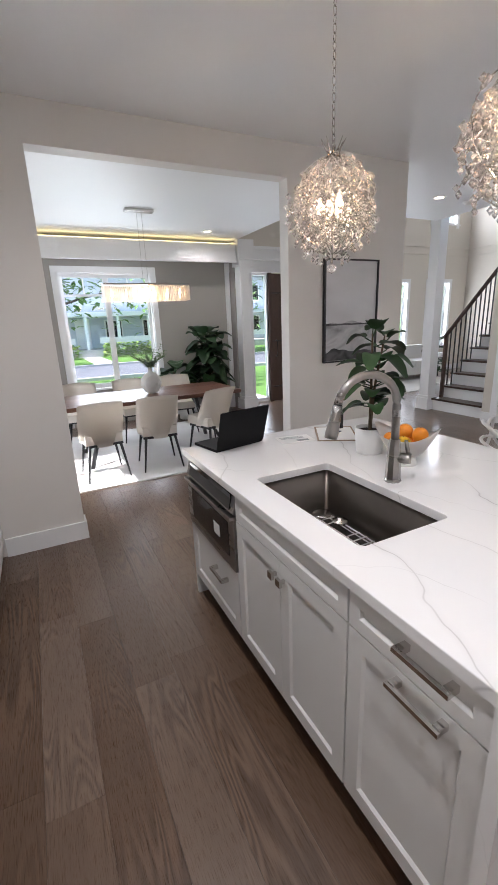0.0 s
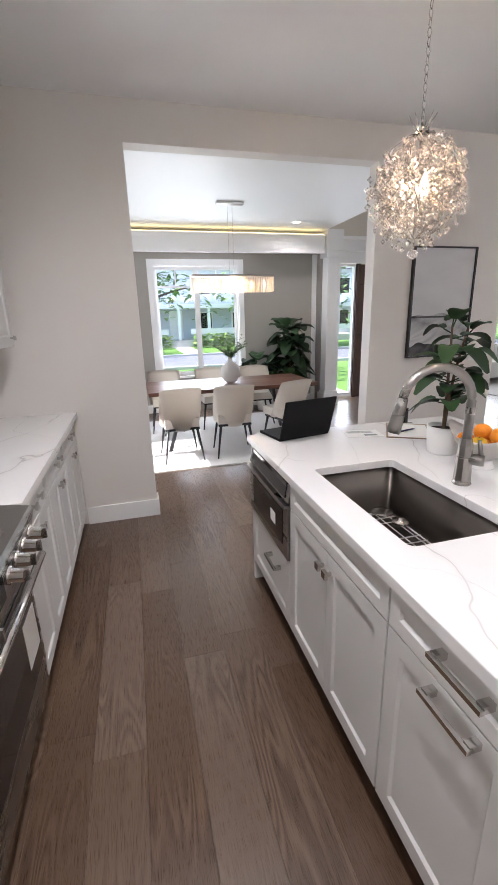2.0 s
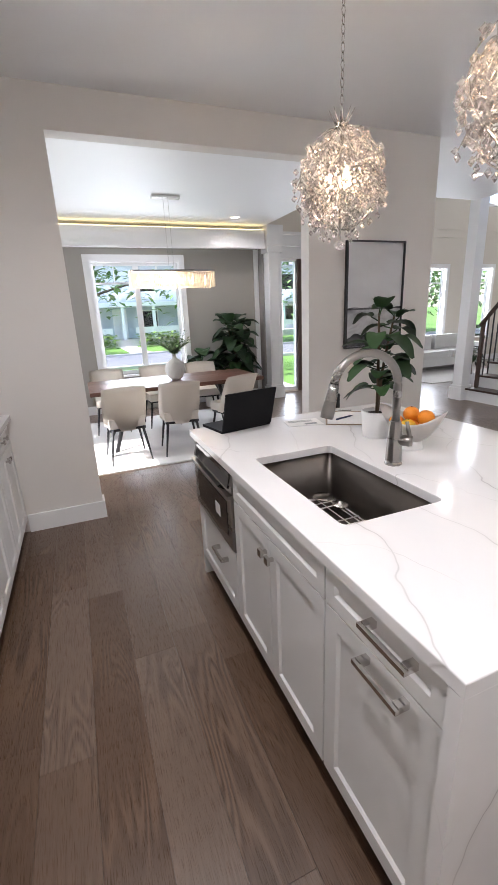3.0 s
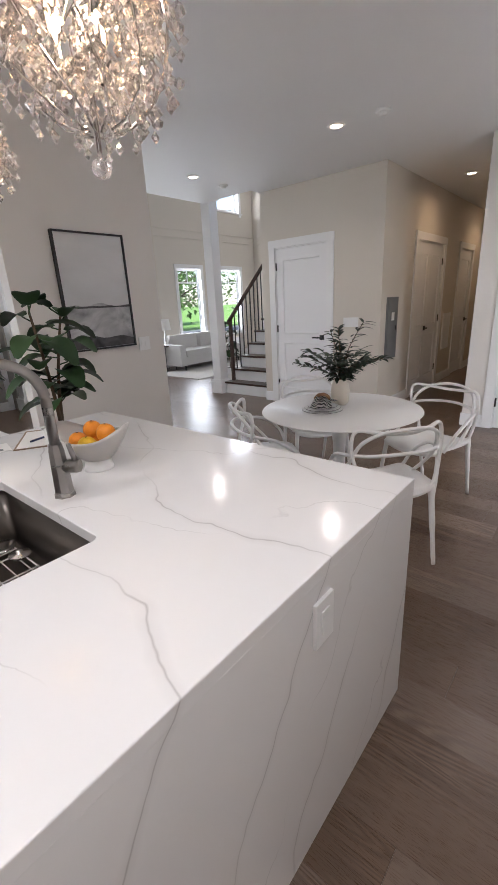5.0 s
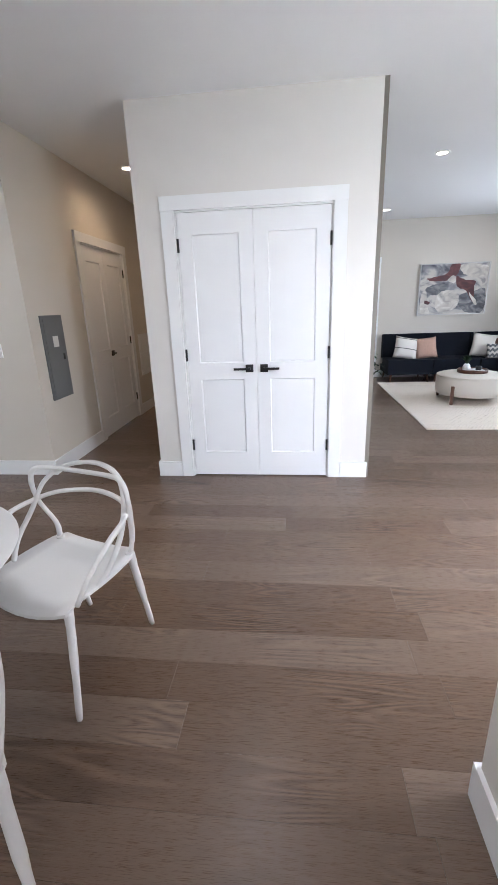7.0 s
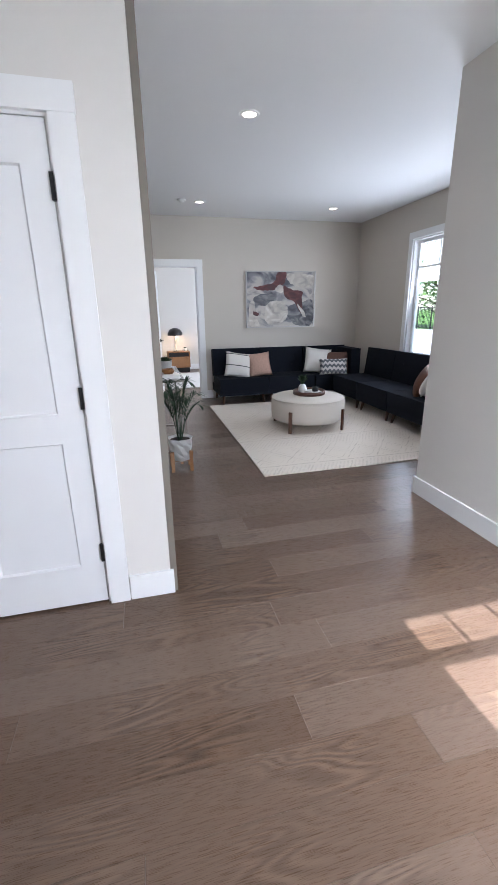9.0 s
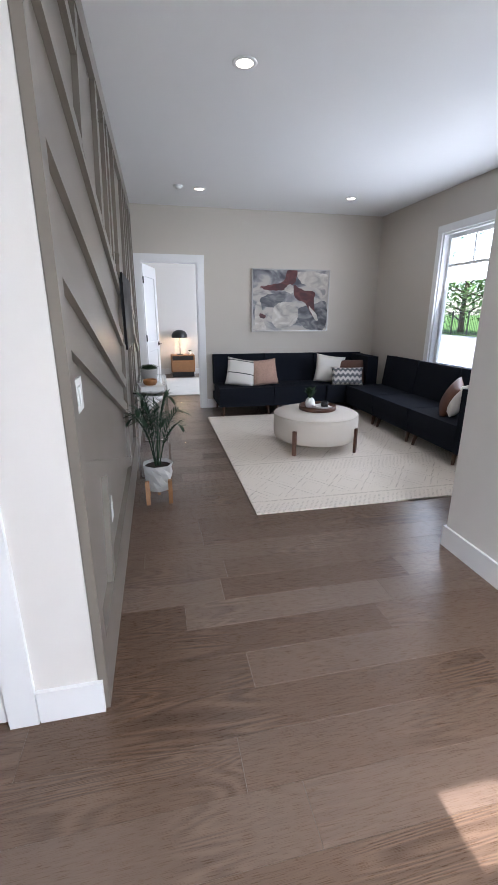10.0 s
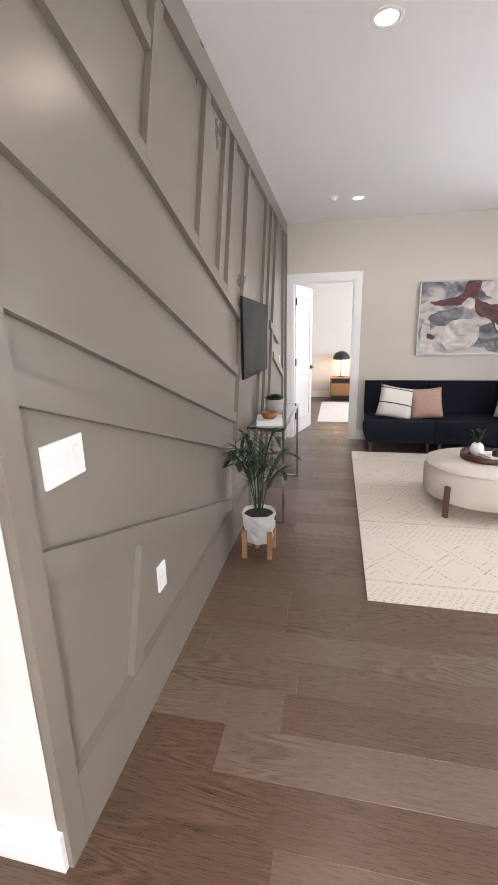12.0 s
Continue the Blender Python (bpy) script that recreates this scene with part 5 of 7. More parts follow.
def loop_chair(x, y, turn):
    """White moulded chair with three interlaced back loops; local +y is the front."""
    c = thing("loop_chair", x, y, 0, "white plastic armchair with interlaced looped back", "chair", "chairs round the white table", turn)
    bm = bmesh.new()
    rows = []
    for k in range(9):
        v = -0.21 + 0.43 * k / 8
        w = 0.225 + 0.02 * math.sin((k / 8) * math.pi) - (0.03 if k == 0 else 0)
        rows.append([bm.verts.new((w * a, v + (0.03 * (1 - a * a) if k == 8 else 0) - (0.02 * (1 - a * a) if k == 0 else 0), 0.455 - 0.018 * (1 - a * a) + 0.012 * abs(a) ** 3 - (0.02 if k == 8 else 0))) for a in np.linspace(-1, 1, 9)])
    for a, b in zip(rows, rows[1:]):
        for i in range(8):
            bm.faces.new((a[i], a[i + 1], b[i + 1], b[i])).smooth = True
    low = [[bm.verts.new(v.co - Vector((0, 0, 0.014))) for v in r] for r in rows]
    for a, b in zip(low, low[1:]):
        for i in range(8):
            bm.faces.new((a[i], b[i], b[i + 1], a[i + 1])).smooth = True
    rim = rows[0] + [r[-1] for r in rows[1:]] + rows[-1][-2::-1] + [r[0] for r in rows[-2:0:-1]]
    rim2 = low[0] + [r[-1] for r in low[1:]] + low[-1][-2::-1] + [r[0] for r in low[-2:0:-1]]
    for i in range(len(rim)):
        j = (i + 1) % len(rim)
        bm.faces.new((rim[i], rim2[i], rim2[j], rim[j]))
    part("seat", bm, M_CHAIR, c)
    for s in (-1, 1):
        part("leg", tube(spline([(s * 0.215, 0.195, 0.445), (s * 0.225, 0.215, 0.3), (s * 0.242, 0.262, 0)], 5), [0.018] * 3 + [0.016] * 4 + [0.013] * 3 + [0.011], 10), M_CHAIR, c)
        part("leg", tube(spline([(s * 0.205, -0.17, 0.47), (s * 0.202, -0.205, 0.3), (s * 0.197, -0.268, 0)], 5), [0.02] * 3 + [0.017] * 4 + [0.013] * 3 + [0.011], 10), M_CHAIR, c)
    # three loops that rise from the seat's sides and cross behind
    def mirrored(half):
        """A loop from its one half, front foot to the middle of the back."""
        return half + [(-x, y, z) for x, y, z in half[::-1] if abs(x) > 1e-4]
    low = mirrored([(-0.235, 0.17, 0.452), (-0.275, 0.13, 0.56), (-0.287, 0.02, 0.645), (-0.262, -0.1, 0.672), (-0.18, -0.2, 0.69), (0, -0.245, 0.70)])
    mid = mirrored([(-0.232, 0.06, 0.455), (-0.26, 0.0, 0.53), (-0.255, -0.09, 0.63), (-0.225, -0.16, 0.75), (-0.14, -0.22, 0.815), (0, -0.25, 0.835)])
    top = mirrored([(-0.205, -0.17, 0.455), (-0.222, -0.18, 0.53), (-0.262, -0.14, 0.66), (-0.268, -0.13, 0.765), (-0.238, -0.14, 0.82), (-0.15, -0.185, 0.812), (0, -0.215, 0.80)])
    for line in (low, mid, top):
        part("back_loop", tube(spline(line, 6), 0.0125, 8, flat=0.85), M_CHAIR, c)
    return c


lc0 = loop_chair(3.52, 1.245, 52 - 90)
copy_thing(lc0, pose(4.39, 1.262, 0, 0, 0, 163 - 90))
copy_thing(lc0, pose(3.49, 2.08, 0, 0, 0, -44 - 90))
copy_thing(lc0, pose(4.33, 2.22, 0, 0, 0, 232 - 90))

v2 = thing("vase", 4.0, 1.79, 0.75, "cream ceramic vase with olive branches", "vase")
part("body", lathe([(0, 0), (0.05, 0), (0.062, 0.02), (0.068, 0.09), (0.06, 0.15), (0.045, 0.175), (0.048, 0.185), (0.04, 0.185), (0.036, 0.17), (0, 0.16)], 32), surface("cream_glaze", (0.62, 0.56, 0.47), 0.4, vary=0.05, bump=0.05), v2)
bm = bmesh.new()
stems = bmesh.new()
rnd = random.Random(8)
for k in range(17):
    a = k * 2.4 + rnd.uniform(-0.3, 0.3)
    reach, high = rnd.uniform(0.08, 0.34), rnd.uniform(0.2, 0.52)
    if reach > 0.22:
        high *= 0.6
    line = spline([(0, 0, 0.14), (0.3 * reach * math.cos(a), 0.3 * reach * math.sin(a), 0.14 + 0.55 * high), (reach * math.cos(a), reach * math.sin(a), 0.14 + high)], 8)
    tube(line, 0.0025, 5, stems)
    for j in range(4, len(line)):
        for s in (-1, 1):
            b = a + s * rnd.uniform(0.5, 1.2)
            leaf_blade(bm, line[j], (math.cos(b), math.sin(b), rnd.uniform(-0.1, 0.8)), rnd.uniform(0.065, 0.1), rnd.uniform(0.024, 0.034), 0.25)
part("leaves", bm, M_OLIVE, v2, "narrow grey green olive leaves")["kind"] = "stuff"
part("stems", stems, M_STEM, v2)
for k, (r, z) in enumerate(((0.14, 0.75), (0.125, 0.762), (0.1, 0.774))):
    pl = thing("plate", 3.765, 1.80, z, "round white dinner plate in a stack", "plate", "stacked plates")
    part("dish", lathe([(0, 0), (r * 0.6, 0), (r * 0.65, 0.003), (r, 0.012), (r, 0.015), (r * 0.62, 0.007), (0, 0.006)], 40), M_CERAMIC, pl)
    part("rim", lathe([(r, 0.0121), (r + 0.0015, 0.014), (r, 0.0151)], 40), M_BLACK, pl, "thin dark rim line")


def striped(name, base, dark, scale, axis=0, width=0.5, wob=0.02):
    m, n, l, p = shader(name)
    co = n.new("ShaderNodeTexCoord")
    sep = n.new("ShaderNodeSeparateXYZ")
    l.new(co.outputs["Object"], sep.inputs[0])
    mu = n.new("ShaderNodeMath")
    mu.operation = "MULTIPLY"
    mu.inputs[1].default_value = scale
    l.new(sep.outputs[axis], mu.inputs[0])
    fr = n.new("ShaderNodeMath")
    fr.operation = "FRACT"
    l.new(mu.outputs[0], fr.inputs[0])
    gt = n.new("ShaderNodeMath")
    gt.operation = "GREATER_THAN"
    gt.inputs[1].default_value = width
    l.new(fr.outputs[0], gt.inputs[0])
    mx = n.new("ShaderNodeMix")
    mx.data_type = "RGBA"
    mx.inputs[6].default_value, mx.inputs[7].default_value = (*base, 1), (*dark, 1)
    l.new(gt.outputs[0], mx.inputs[0]), l.new(mx.outputs[2], p.inputs["Base Color"])
    p.inputs["Roughness"].default_value = 0.9
    fine = n.new("ShaderNodeTexNoise")
    fine.inputs["Scale"].default_value = 300
    b = n.new("ShaderNodeBump")
    b.inputs["Strength"].default_value = 0.3
    b.inputs["Distance"].default_value = 0.005
    l.new(co.outputs["Object"], fine.inputs[0]), l.new(fine.outputs[0], b.inputs["Height"]), l.new(b.outputs[0], p.inputs["Normal"])
    return m


M_STRIPE = striped("striped_linen", (0.72, 0.70, 0.67), (0.05, 0.05, 0.055), 55, 0, 0.55)
nk = thing("napkin", 3.765, 1.80, 0.789, "black and white striped napkin bunched on the plates", "napkin", "", 20)
bm = bmesh.new()
rows = []
rnd = random.Random(4)
for i in range(17):
    row = []
    for j in range(13):
        u, v = i / 16 * 2 - 1, j / 12 * 2 - 1
        z = 0.005 + 0.06 * max(0, 1 - u * u - 0.6 * v * v) + 0.012 * math.sin(7 * u + 3 * v) * (1 - 0.5 * abs(u)) + 0.008 * math.sin(11 * v)
        row.append(bm.verts.new((0.12 * u + 0.01 * math.sin(5 * v), 0.075 * v * (0.7 + 0.5 * abs(u)), max(0.003, z))))
    rows.append(row)
for a, b in zip(rows, rows[1:]):
    for j in range(12):
        bm.faces.new((a[j], a[j + 1], b[j + 1], b[j])).smooth = True
bmesh.ops.solidify(bm, geom=list(bm.faces), thickness=0.002)
part("cloth", bm, M_STRIPE, nk)
part("napkin_ring", tube([(0.0, 0.05 * math.cos(a), 0.035 + 0.042 * math.sin(a)) for a in np.linspace(0, 2 * math.pi, 19)[:-1]], [0.011, 0.013] * 9, 8, closed=True), surface("brown_wood_beads", (0.22, 0.11, 0.05), 0.5), nk, "brown wooden napkin ring")

# electrical panel, hallway grille
ep = thing("electrical_panel", 6.835, 2.58, 1.075, "grey metal electrical panel door in the wall", "panel")
M_GREY = surface("grey_panel_metal", (0.16, 0.165, 0.17), 0.45, vary=0.05, bump=0.05)
part("frame", rbox(-0.18, 0.18, -0.012, 0.001, -0.39, 0.39, 0.003), M_GREY, ep)
part("panel_door", rbox(-0.15, 0.15, -0.018, -0.011, -0.36, 0.36, 0.003), M_GREY, ep)
part("latch", rbox(0.1, 0.125, -0.024, -0.017, -0.03, 0.03, 0.002), M_BLACK, ep)
part("paper_label", rbox(-0.04, 0.05, -0.0195, -0.018, 0.1, 0.2, 0), M_PAPER, ep)
gv = thing("air_grille", 9.25, 2.58, 0.85, "white return air grille in the hallway wall", "vent")
part("frame", rbox(-0.2, 0.2, -0.012, 0.001, -0.3, 0.3, 0.003), M_TRIM, gv)
for k in range(14):
    part("slat", rbox(-0.17, 0.17, -0.018, -0.01, -0.27 + 0.04 * k, -0.252 + 0.04 * k, 0), M_TRIM, gv)

# ---- stairs ----
sc = thing("staircase", 6.59, 4.425, 0, "white staircase with dark wood treads", "staircase", "", 0, "structure")
RUN, RISE, SW = 0.22, 0.2, 0.97
for k in range(15):
    part("riser", rbox(RUN * k, RUN * k + 0.018, 0, SW, RISE * k, RISE * (k + 1) - 0.032, 0), M_TRIM, sc)
    part("tread", rbox(RUN * k - 0.025, RUN * (k + 1) + 0.017, 0, SW + 0.02, RISE * (k + 1) - 0.031, RISE * (k + 1), 0.008), M_TREAD, sc, "dark stained wood tread")
bm = bmesh.new()
for k in range(15):
    box(bm, RUN * k + 0.019, RUN * (k + 1) + 0.018, 0.001, SW - 0.002, 0, RISE * (k + 1) - 0.032)
part("carcass", bm, M_TRIM, sc)
rl = thing("stair_railing", 6.59, 5.34, 0, "dark stair railing with thin balusters", "railing")
slope = RISE / RUN
hx0 = 0.14
part("newel_post", rbox(hx0 - 0.024, hx0 + 0.024, -0.024, 0.024, RISE, 1.26, 0.004), M_TREAD, rl, "dark wood newel post")
line = [(hx0 - 0.05, 0, 1.2), (hx0 + 2.9, 0, 1.2 + 2.95 * slope)]
part("handrail", tube(line, 0.032, 8), M_TREAD, rl, "dark wood handrail")
for k in range(1, 28):
    bx = hx0 + 0.11 * k
    part("baluster", rbox(bx - 0.008, bx + 0.008, -0.008, 0.008, RISE * (int(bx / RUN) + 1), 1.2 + (bx - hx0 + 0.05) * slope - 0.02, 0), M_BLACK, rl, "black metal baluster")

# ---- living room, seen past the stairs ----
M_LINEN = surface("pale_grey_linen", (0.55, 0.54, 0.52), 0.9, vary=0.05, bump=0.25, grain=350, spec=0.2)
M_RUGG = surface("pale_living_rug", (0.55, 0.53, 0.50), 0.95, vary=0.1, scale=5, bump=0.5, grain=160, spec=0.1)
lr = thing("living_rug", 8.6, 7.6, 0, "pale rug in the living room", "rug")
part("weave", rbox(-1.3, 1.3, -0.75, 0.75, 0.001, 0.014, 0.004), M_RUGG, lr)
so = thing("living_sofa", 9.0, 8.45, 0, "pale grey sofa under the living room windows", "sofa")
part("base", rbox(-1.05, 1.05, -0.42, 0.42, 0.14, 0.33, 0.03, 3), M_LINEN, so)
for s in (-0.5, 0.5):
    part("seat_cushion", rbox(s - 0.44, s + 0.44, -0.43, 0.25, 0.335, 0.48, 0.04, 3), M_LINEN, so)
    part("back_cushion", rbox(s - 0.44, s + 0.44, 0.14, 0.34, 0.485, 0.82, 0.05, 3), M_LINEN, so)
part("backrest", rbox(-1.05, 1.05, 0.3, 0.43, 0.14, 0.78, 0.03, 3), M_LINEN, so)
for s in (-1, 1):
    part("armrest", rbox(s * 1.05 - 0.09, s * 1.05 + 0.09, -0.43, 0.43, 0.13, 0.62, 0.03, 3), M_LINEN, so)
    for q in (-1, 1):
        part("leg", tube([(s * 0.95, q * 0.35, 0.14), (s * 0.97, q * 0.37, 0.015)], [0.022, 0.014], 8), M_BLACK, so)
sd = thing("side_table", 7.95, 8.65, 0, "small round side table with thin dark legs", "table")
part("tabletop", lathe([(0, 0.58), (0.24, 0.58), (0.25, 0.59), (0.25, 0.605), (0, 0.605)], 32), M_TREAD, sd)
for k in range(4):
    a = math.pi / 4 + math.pi / 2 * k
    part("leg", tube([(0.2 * math.cos(a), 0.2 * math.sin(a), 0), (0.2 * math.cos(a), 0.2 * math.sin(a), 0.58)], 0.009, 6), M_BLACK, sd)
M_SHADE = surface("white_lamp_shade", (0.75, 0.73, 0.70), 0.8, vary=0.03, bump=0.15, grain=300)
tl = thing("table_lamp", 7.97, 8.65, 0.605, "white table lamp with drum shade", "lamp")
part("base", lathe([(0, 0), (0.07, 0), (0.07, 0.015), (0.03, 0.03), (0.05, 0.12), (0.02, 0.24), (0.012, 0.36), (0, 0.36)], 24), M_CERAMIC, tl)
part("shade", lathe([(0.15, 0.36), (0.125, 0.62), (0.121, 0.62), (0.146, 0.36)], 32), M_SHADE, tl)
bg = thing("blue_bag", 7.0, 7.8, 0, "crumpled blue bag on the floor", "bag")
bm = lathe([(0, 0), (0.14, 0), (0.17, 0.04), (0.13, 0.1), (0.06, 0.14), (0, 0.13)], 18)
for v in bm.verts:
    v.co += 0.03 * noise.noise_vector(v.co * 9)
    v.co.z = max(v.co.z, 0.001)
part("bag", bm, surface("blue_fabric", (0.015, 0.05, 0.25), 0.6, vary=0.15), bg)
fig_plant(7.6, 6.2, 0, 0.9, 0.28, 26, 0.2, (0.13, 0.26), "green plant beyond the stair railing", 2, 12)

# ---- pictures ----


def painting(name, stops, scale, warp, seed):
    m, n, l, p = shader(name)
    co = n.new("ShaderNodeTexCoord")
    mp = n.new("ShaderNodeMapping")
    mp.inputs["Location"].default_value = (seed, seed * 0.7, seed * 1.3)
    mp.inputs["Scale"].default_value = scale
    l.new(co.outputs["Object"], mp.inputs[0])
    t = n.new("ShaderNodeTexNoise")
    t.inputs["Scale"].default_value, t.inputs["Detail"].default_value, t.inputs["Distortion"].default_value = 1.0, 7, warp
    l.new(mp.outputs[0], t.inputs[0])
    r = n.new("ShaderNodeValToRGB")
    r.color_ramp.elements.remove(r.color_ramp.elements[1])
    for k, (pos, col) in enumerate(stops):
        e = r.color_ramp.elements[0] if k == 0 else r.color_ramp.elements.new(pos)
        e.position, e.color = pos, (*col, 1)
    l.new(t.outputs[0], r.inputs[0]), l.new(r.outputs[0], p.inputs["Base Color"])
    b = n.new("ShaderNodeBump")
    b.inputs["Strength"].default_value, b.inputs["Distance"].default_value = 0.25, 0.004
    l.new(t.outputs[0], b.inputs["Height"]), l.new(b.outputs[0], p.inputs["Normal"])
    p.inputs["Roughness"].default_value = 0.55
    return m


def framed(name, x, y, z, turn, w, h, frame_mat, face, label, deep=0.035):
    t = thing(name, x, y, z, label, "picture", "", turn)
    f = 0.014
    part("frame_bar", rbox(-w / 2, -w / 2 + f, -deep, 0, -h / 2, h / 2, 0.002), frame_mat, t)
    part("frame_bar", rbox(w / 2 - f, w / 2, -deep, 0, -h / 2, h / 2, 0.002), frame_mat, t)
    part("frame_bar", rbox(-w / 2 + f, w / 2 - f, -deep, 0, h / 2 - f, h / 2, 0.002), frame_mat, t)
    part("frame_bar", rbox(-w / 2 + f, w / 2 - f, -deep, 0, -h / 2, -h / 2 + f, 0.002), frame_mat, t)
    part("canvas", rbox(-w / 2 + f, w / 2 - f, -deep * 0.6, -0.001, -h / 2 + f, h / 2 - f, 0), face, t)
    return t


M_SKYP = painting("pale_sky_wash", [(0.3, (0.55, 0.55, 0.56)), (0.5, (0.62, 0.62, 0.63)), (0.7, (0.68, 0.68, 0.69))], (1.5, 1.5, 3), 0.4, 2)
M_LANDP = painting("misty_grey_wash", [(0.3, (0.10, 0.10, 0.11)), (0.46, (0.33, 0.33, 0.34)), (0.6, (0.50, 0.50, 0.51)), (0.75, (0.25, 0.25, 0.26))], (3, 3, 4), 1.2, 5)
M_DARKP = painting("charcoal_wash", [(0.35, (0.015, 0.015, 0.017)), (0.6, (0.08, 0.08, 0.085))], (6, 6, 8), 1.0, 7)
pic = framed("framed_picture", 3.30, 3.69, 1.632, 0, 0.625, 0.91, M_BLACK, M_SKYP, "tall black-framed grey abstract landscape picture")
part("land", rbox(-0.297, 0.297, -0.0225, -0.0212, -0.44, -0.12, 0), M_LANDP, pic)


def ridge(parent, name, x0, x1, zbase, amp, y, mat, seed, freq=7, down=0.03, taper=0):
    bm = bmesh.new()
    xs = np.linspace(x0, x1, 40)
    up = [zbase + amp * (0.4 + 0.6 * noise.noise(Vector((x * freq, seed, 0)))) * (1 - taper * (x - x0) / (x1 - x0)) for x in xs]
    a = [bm.verts.new((x, y, z)) for x, z in zip(xs, up)]
    b = [bm.verts.new((x, y, min(zbase - down, z - 0.004))) for x, z in zip(xs, up)]
    for i in range(39):
        bm.faces.new((a[i], a[i + 1], b[i + 1], b[i]))
    return part(name, bm, mat, parent)


ridge(pic, "ridge", -0.297, 0.297, -0.115, 0.045, -0.0235, M_LANDP, 1.5, 9, 0.015)
ridge(pic, "dark_ridge", -0.297, 0.297, -0.115, 0.03, -0.0245, M_DARKP, 4.1, 8, 0.004)
ridge(pic, "foreground", -0.297, 0.297, -0.39, 0.14, -0.0245, M_DARKP, 2.2, 8, 0.048, 0.8)

M_ART = painting("abstract_oil", [(0.30, (0.06, 0.06, 0.075)), (0.40, (0.24, 0.235, 0.25)), (0.47, (0.46, 0.43, 0.40)), (0.58, (0.52, 0.48, 0.44)), (0.66, (0.25, 0.235, 0.24)), (0.8, (0.50, 0.47, 0.44))], (2.0, 2.0, 3.6), 1.1, 11)
M_RED = painting("oxblood_oil", [(0.3, (0.16, 0.05, 0.045)), (0.5, (0.085, 0.016, 0.018)), (0.7, (0.05, 0.012, 0.015))], (7, 7, 12), 0.8, 3)
M_PALE = painting("pale_oil", [(0.3, (0.30, 0.28, 0.27)), (0.45, (0.47, 0.43, 0.39)), (0.55, (0.55, 0.51, 0.46)), (0.7, (0.68, 0.65, 0.61))], (5, 5, 7), 1.2, 6)
M_CHAR = painting("charcoal_oil", [(0.3, (0.03, 0.03, 0.036)), (0.5, (0.11, 0.11, 0.125)), (0.7, (0.30, 0.29, 0.29))], (5, 5, 8), 1.0, 9)
M_SILVER = surface("silver_frame", (0.45, 0.44, 0.43), 0.4, metal=0.8, vary=0.1)
art = framed("abstract_painting", 11.85, -2.72, 1.665, -90, 1.26, 0.93, M_SILVER, M_ART, "large abstract painting in grey, cream and dark red", 0.05)


def patch(parent, name, outline, mat, y, seed):
    """A brushed patch of paint with a ragged edge."""
    bm = bmesh.new()
    pts = spline([(x, y, z) for x, z in outline], 14, True)
    ring = [bm.verts.new(p + Vector((0.016 * noise.noise(p * 15 + Vector((seed, 0, 0))) + 0.007 * noise.noise(p * 55 + Vector((seed, 0, 0))), 0, 0.015 * noise.noise(p * 15 + Vector((0, seed, 3))) + 0.006 * noise.noise(p * 55 + Vector((0, seed, 3)))))) for p in pts]
    bm.faces.new(ring)
    bmesh.ops.triangulate(bm, faces=bm.faces)
    return part(name, bm, mat, parent)


YP = -0.0312
patch(art, "dark_stroke", [(0.12, -0.12), (0.36, -0.06), (0.58, -0.02), (0.59, -0.42), (0.3, -0.43), (0.14, -0.3)], M_CHAR, YP, 1)
patch(art, "dark_stroke", [(-0.5, 0.02), (-0.3, 0.1), (-0.12, 0.06), (-0.18, -0.06), (-0.38, -0.1)], M_CHAR, YP, 7)
patch(art, "pale_stroke", [(-0.3, -0.28), (-0.24, -0.06), (0.0, -0.02), (0.12, -0.14), (0.1, -0.32), (-0.06, -0.42), (-0.24, -0.4)], M_PALE, YP - 0.0006, 2)
patch(art, "pale_stroke", [(-0.58, -0.1), (-0.5, -0.02), (-0.44, -0.3), (-0.4, -0.43), (-0.56, -0.42)], M_PALE, YP - 0.0006, 8)
patch(art, "pale_stroke", [(0.1, 0.42), (0.56, 0.4), (0.58, 0.24), (0.36, 0.2), (0.16, 0.28)], M_PALE, YP - 0.0006, 9)
patch(art, "red_stroke", [(0.04, 0.22), (0.12, 0.2), (0.2, 0.16), (0.4, 0.13), (0.36, 0.0), (0.42, -0.2), (0.38, -0.24), (0.24, -0.04), (0.08, 0.04)], M_RED, YP - 0.0012, 3)
patch(art, "red_stroke", [(-0.5, 0.2), (-0.3, 0.24), (-0.12, 0.3), (-0.06, 0.44), (0.1, 0.44), (0.06, 0.28), (-0.1, 0.16), (-0.34, 0.15)], M_RED, YP - 0.0012, 4)
patch(art, "white_stroke", [(-0.03, 0.24), (0.03, 0.22), (0.02, 0.12), (-0.05, 0.13), (-0.12, 0.17)], M_PALE, YP - 0.0018, 5)
patch(art, "white_stroke", [(0.3, -0.06), (0.34, -0.1), (0.46, -0.26), (0.42, -0.28), (0.32, -0.14)], M_PALE, YP - 0.0018, 10)
patch(art, "red_mark", [(-0.5, -0.2), (-0.42, -0.22), (-0.43, -0.26), (-0.5, -0.25)], M_RED, YP - 0.0012, 6)

# ---- accent wall battens ----
aw = thing("accent_battens", 0, -0.318, 0, "greige painted battens in a fan pattern on the wall", "wall panelling", "", 0, "structure")


count = [0]


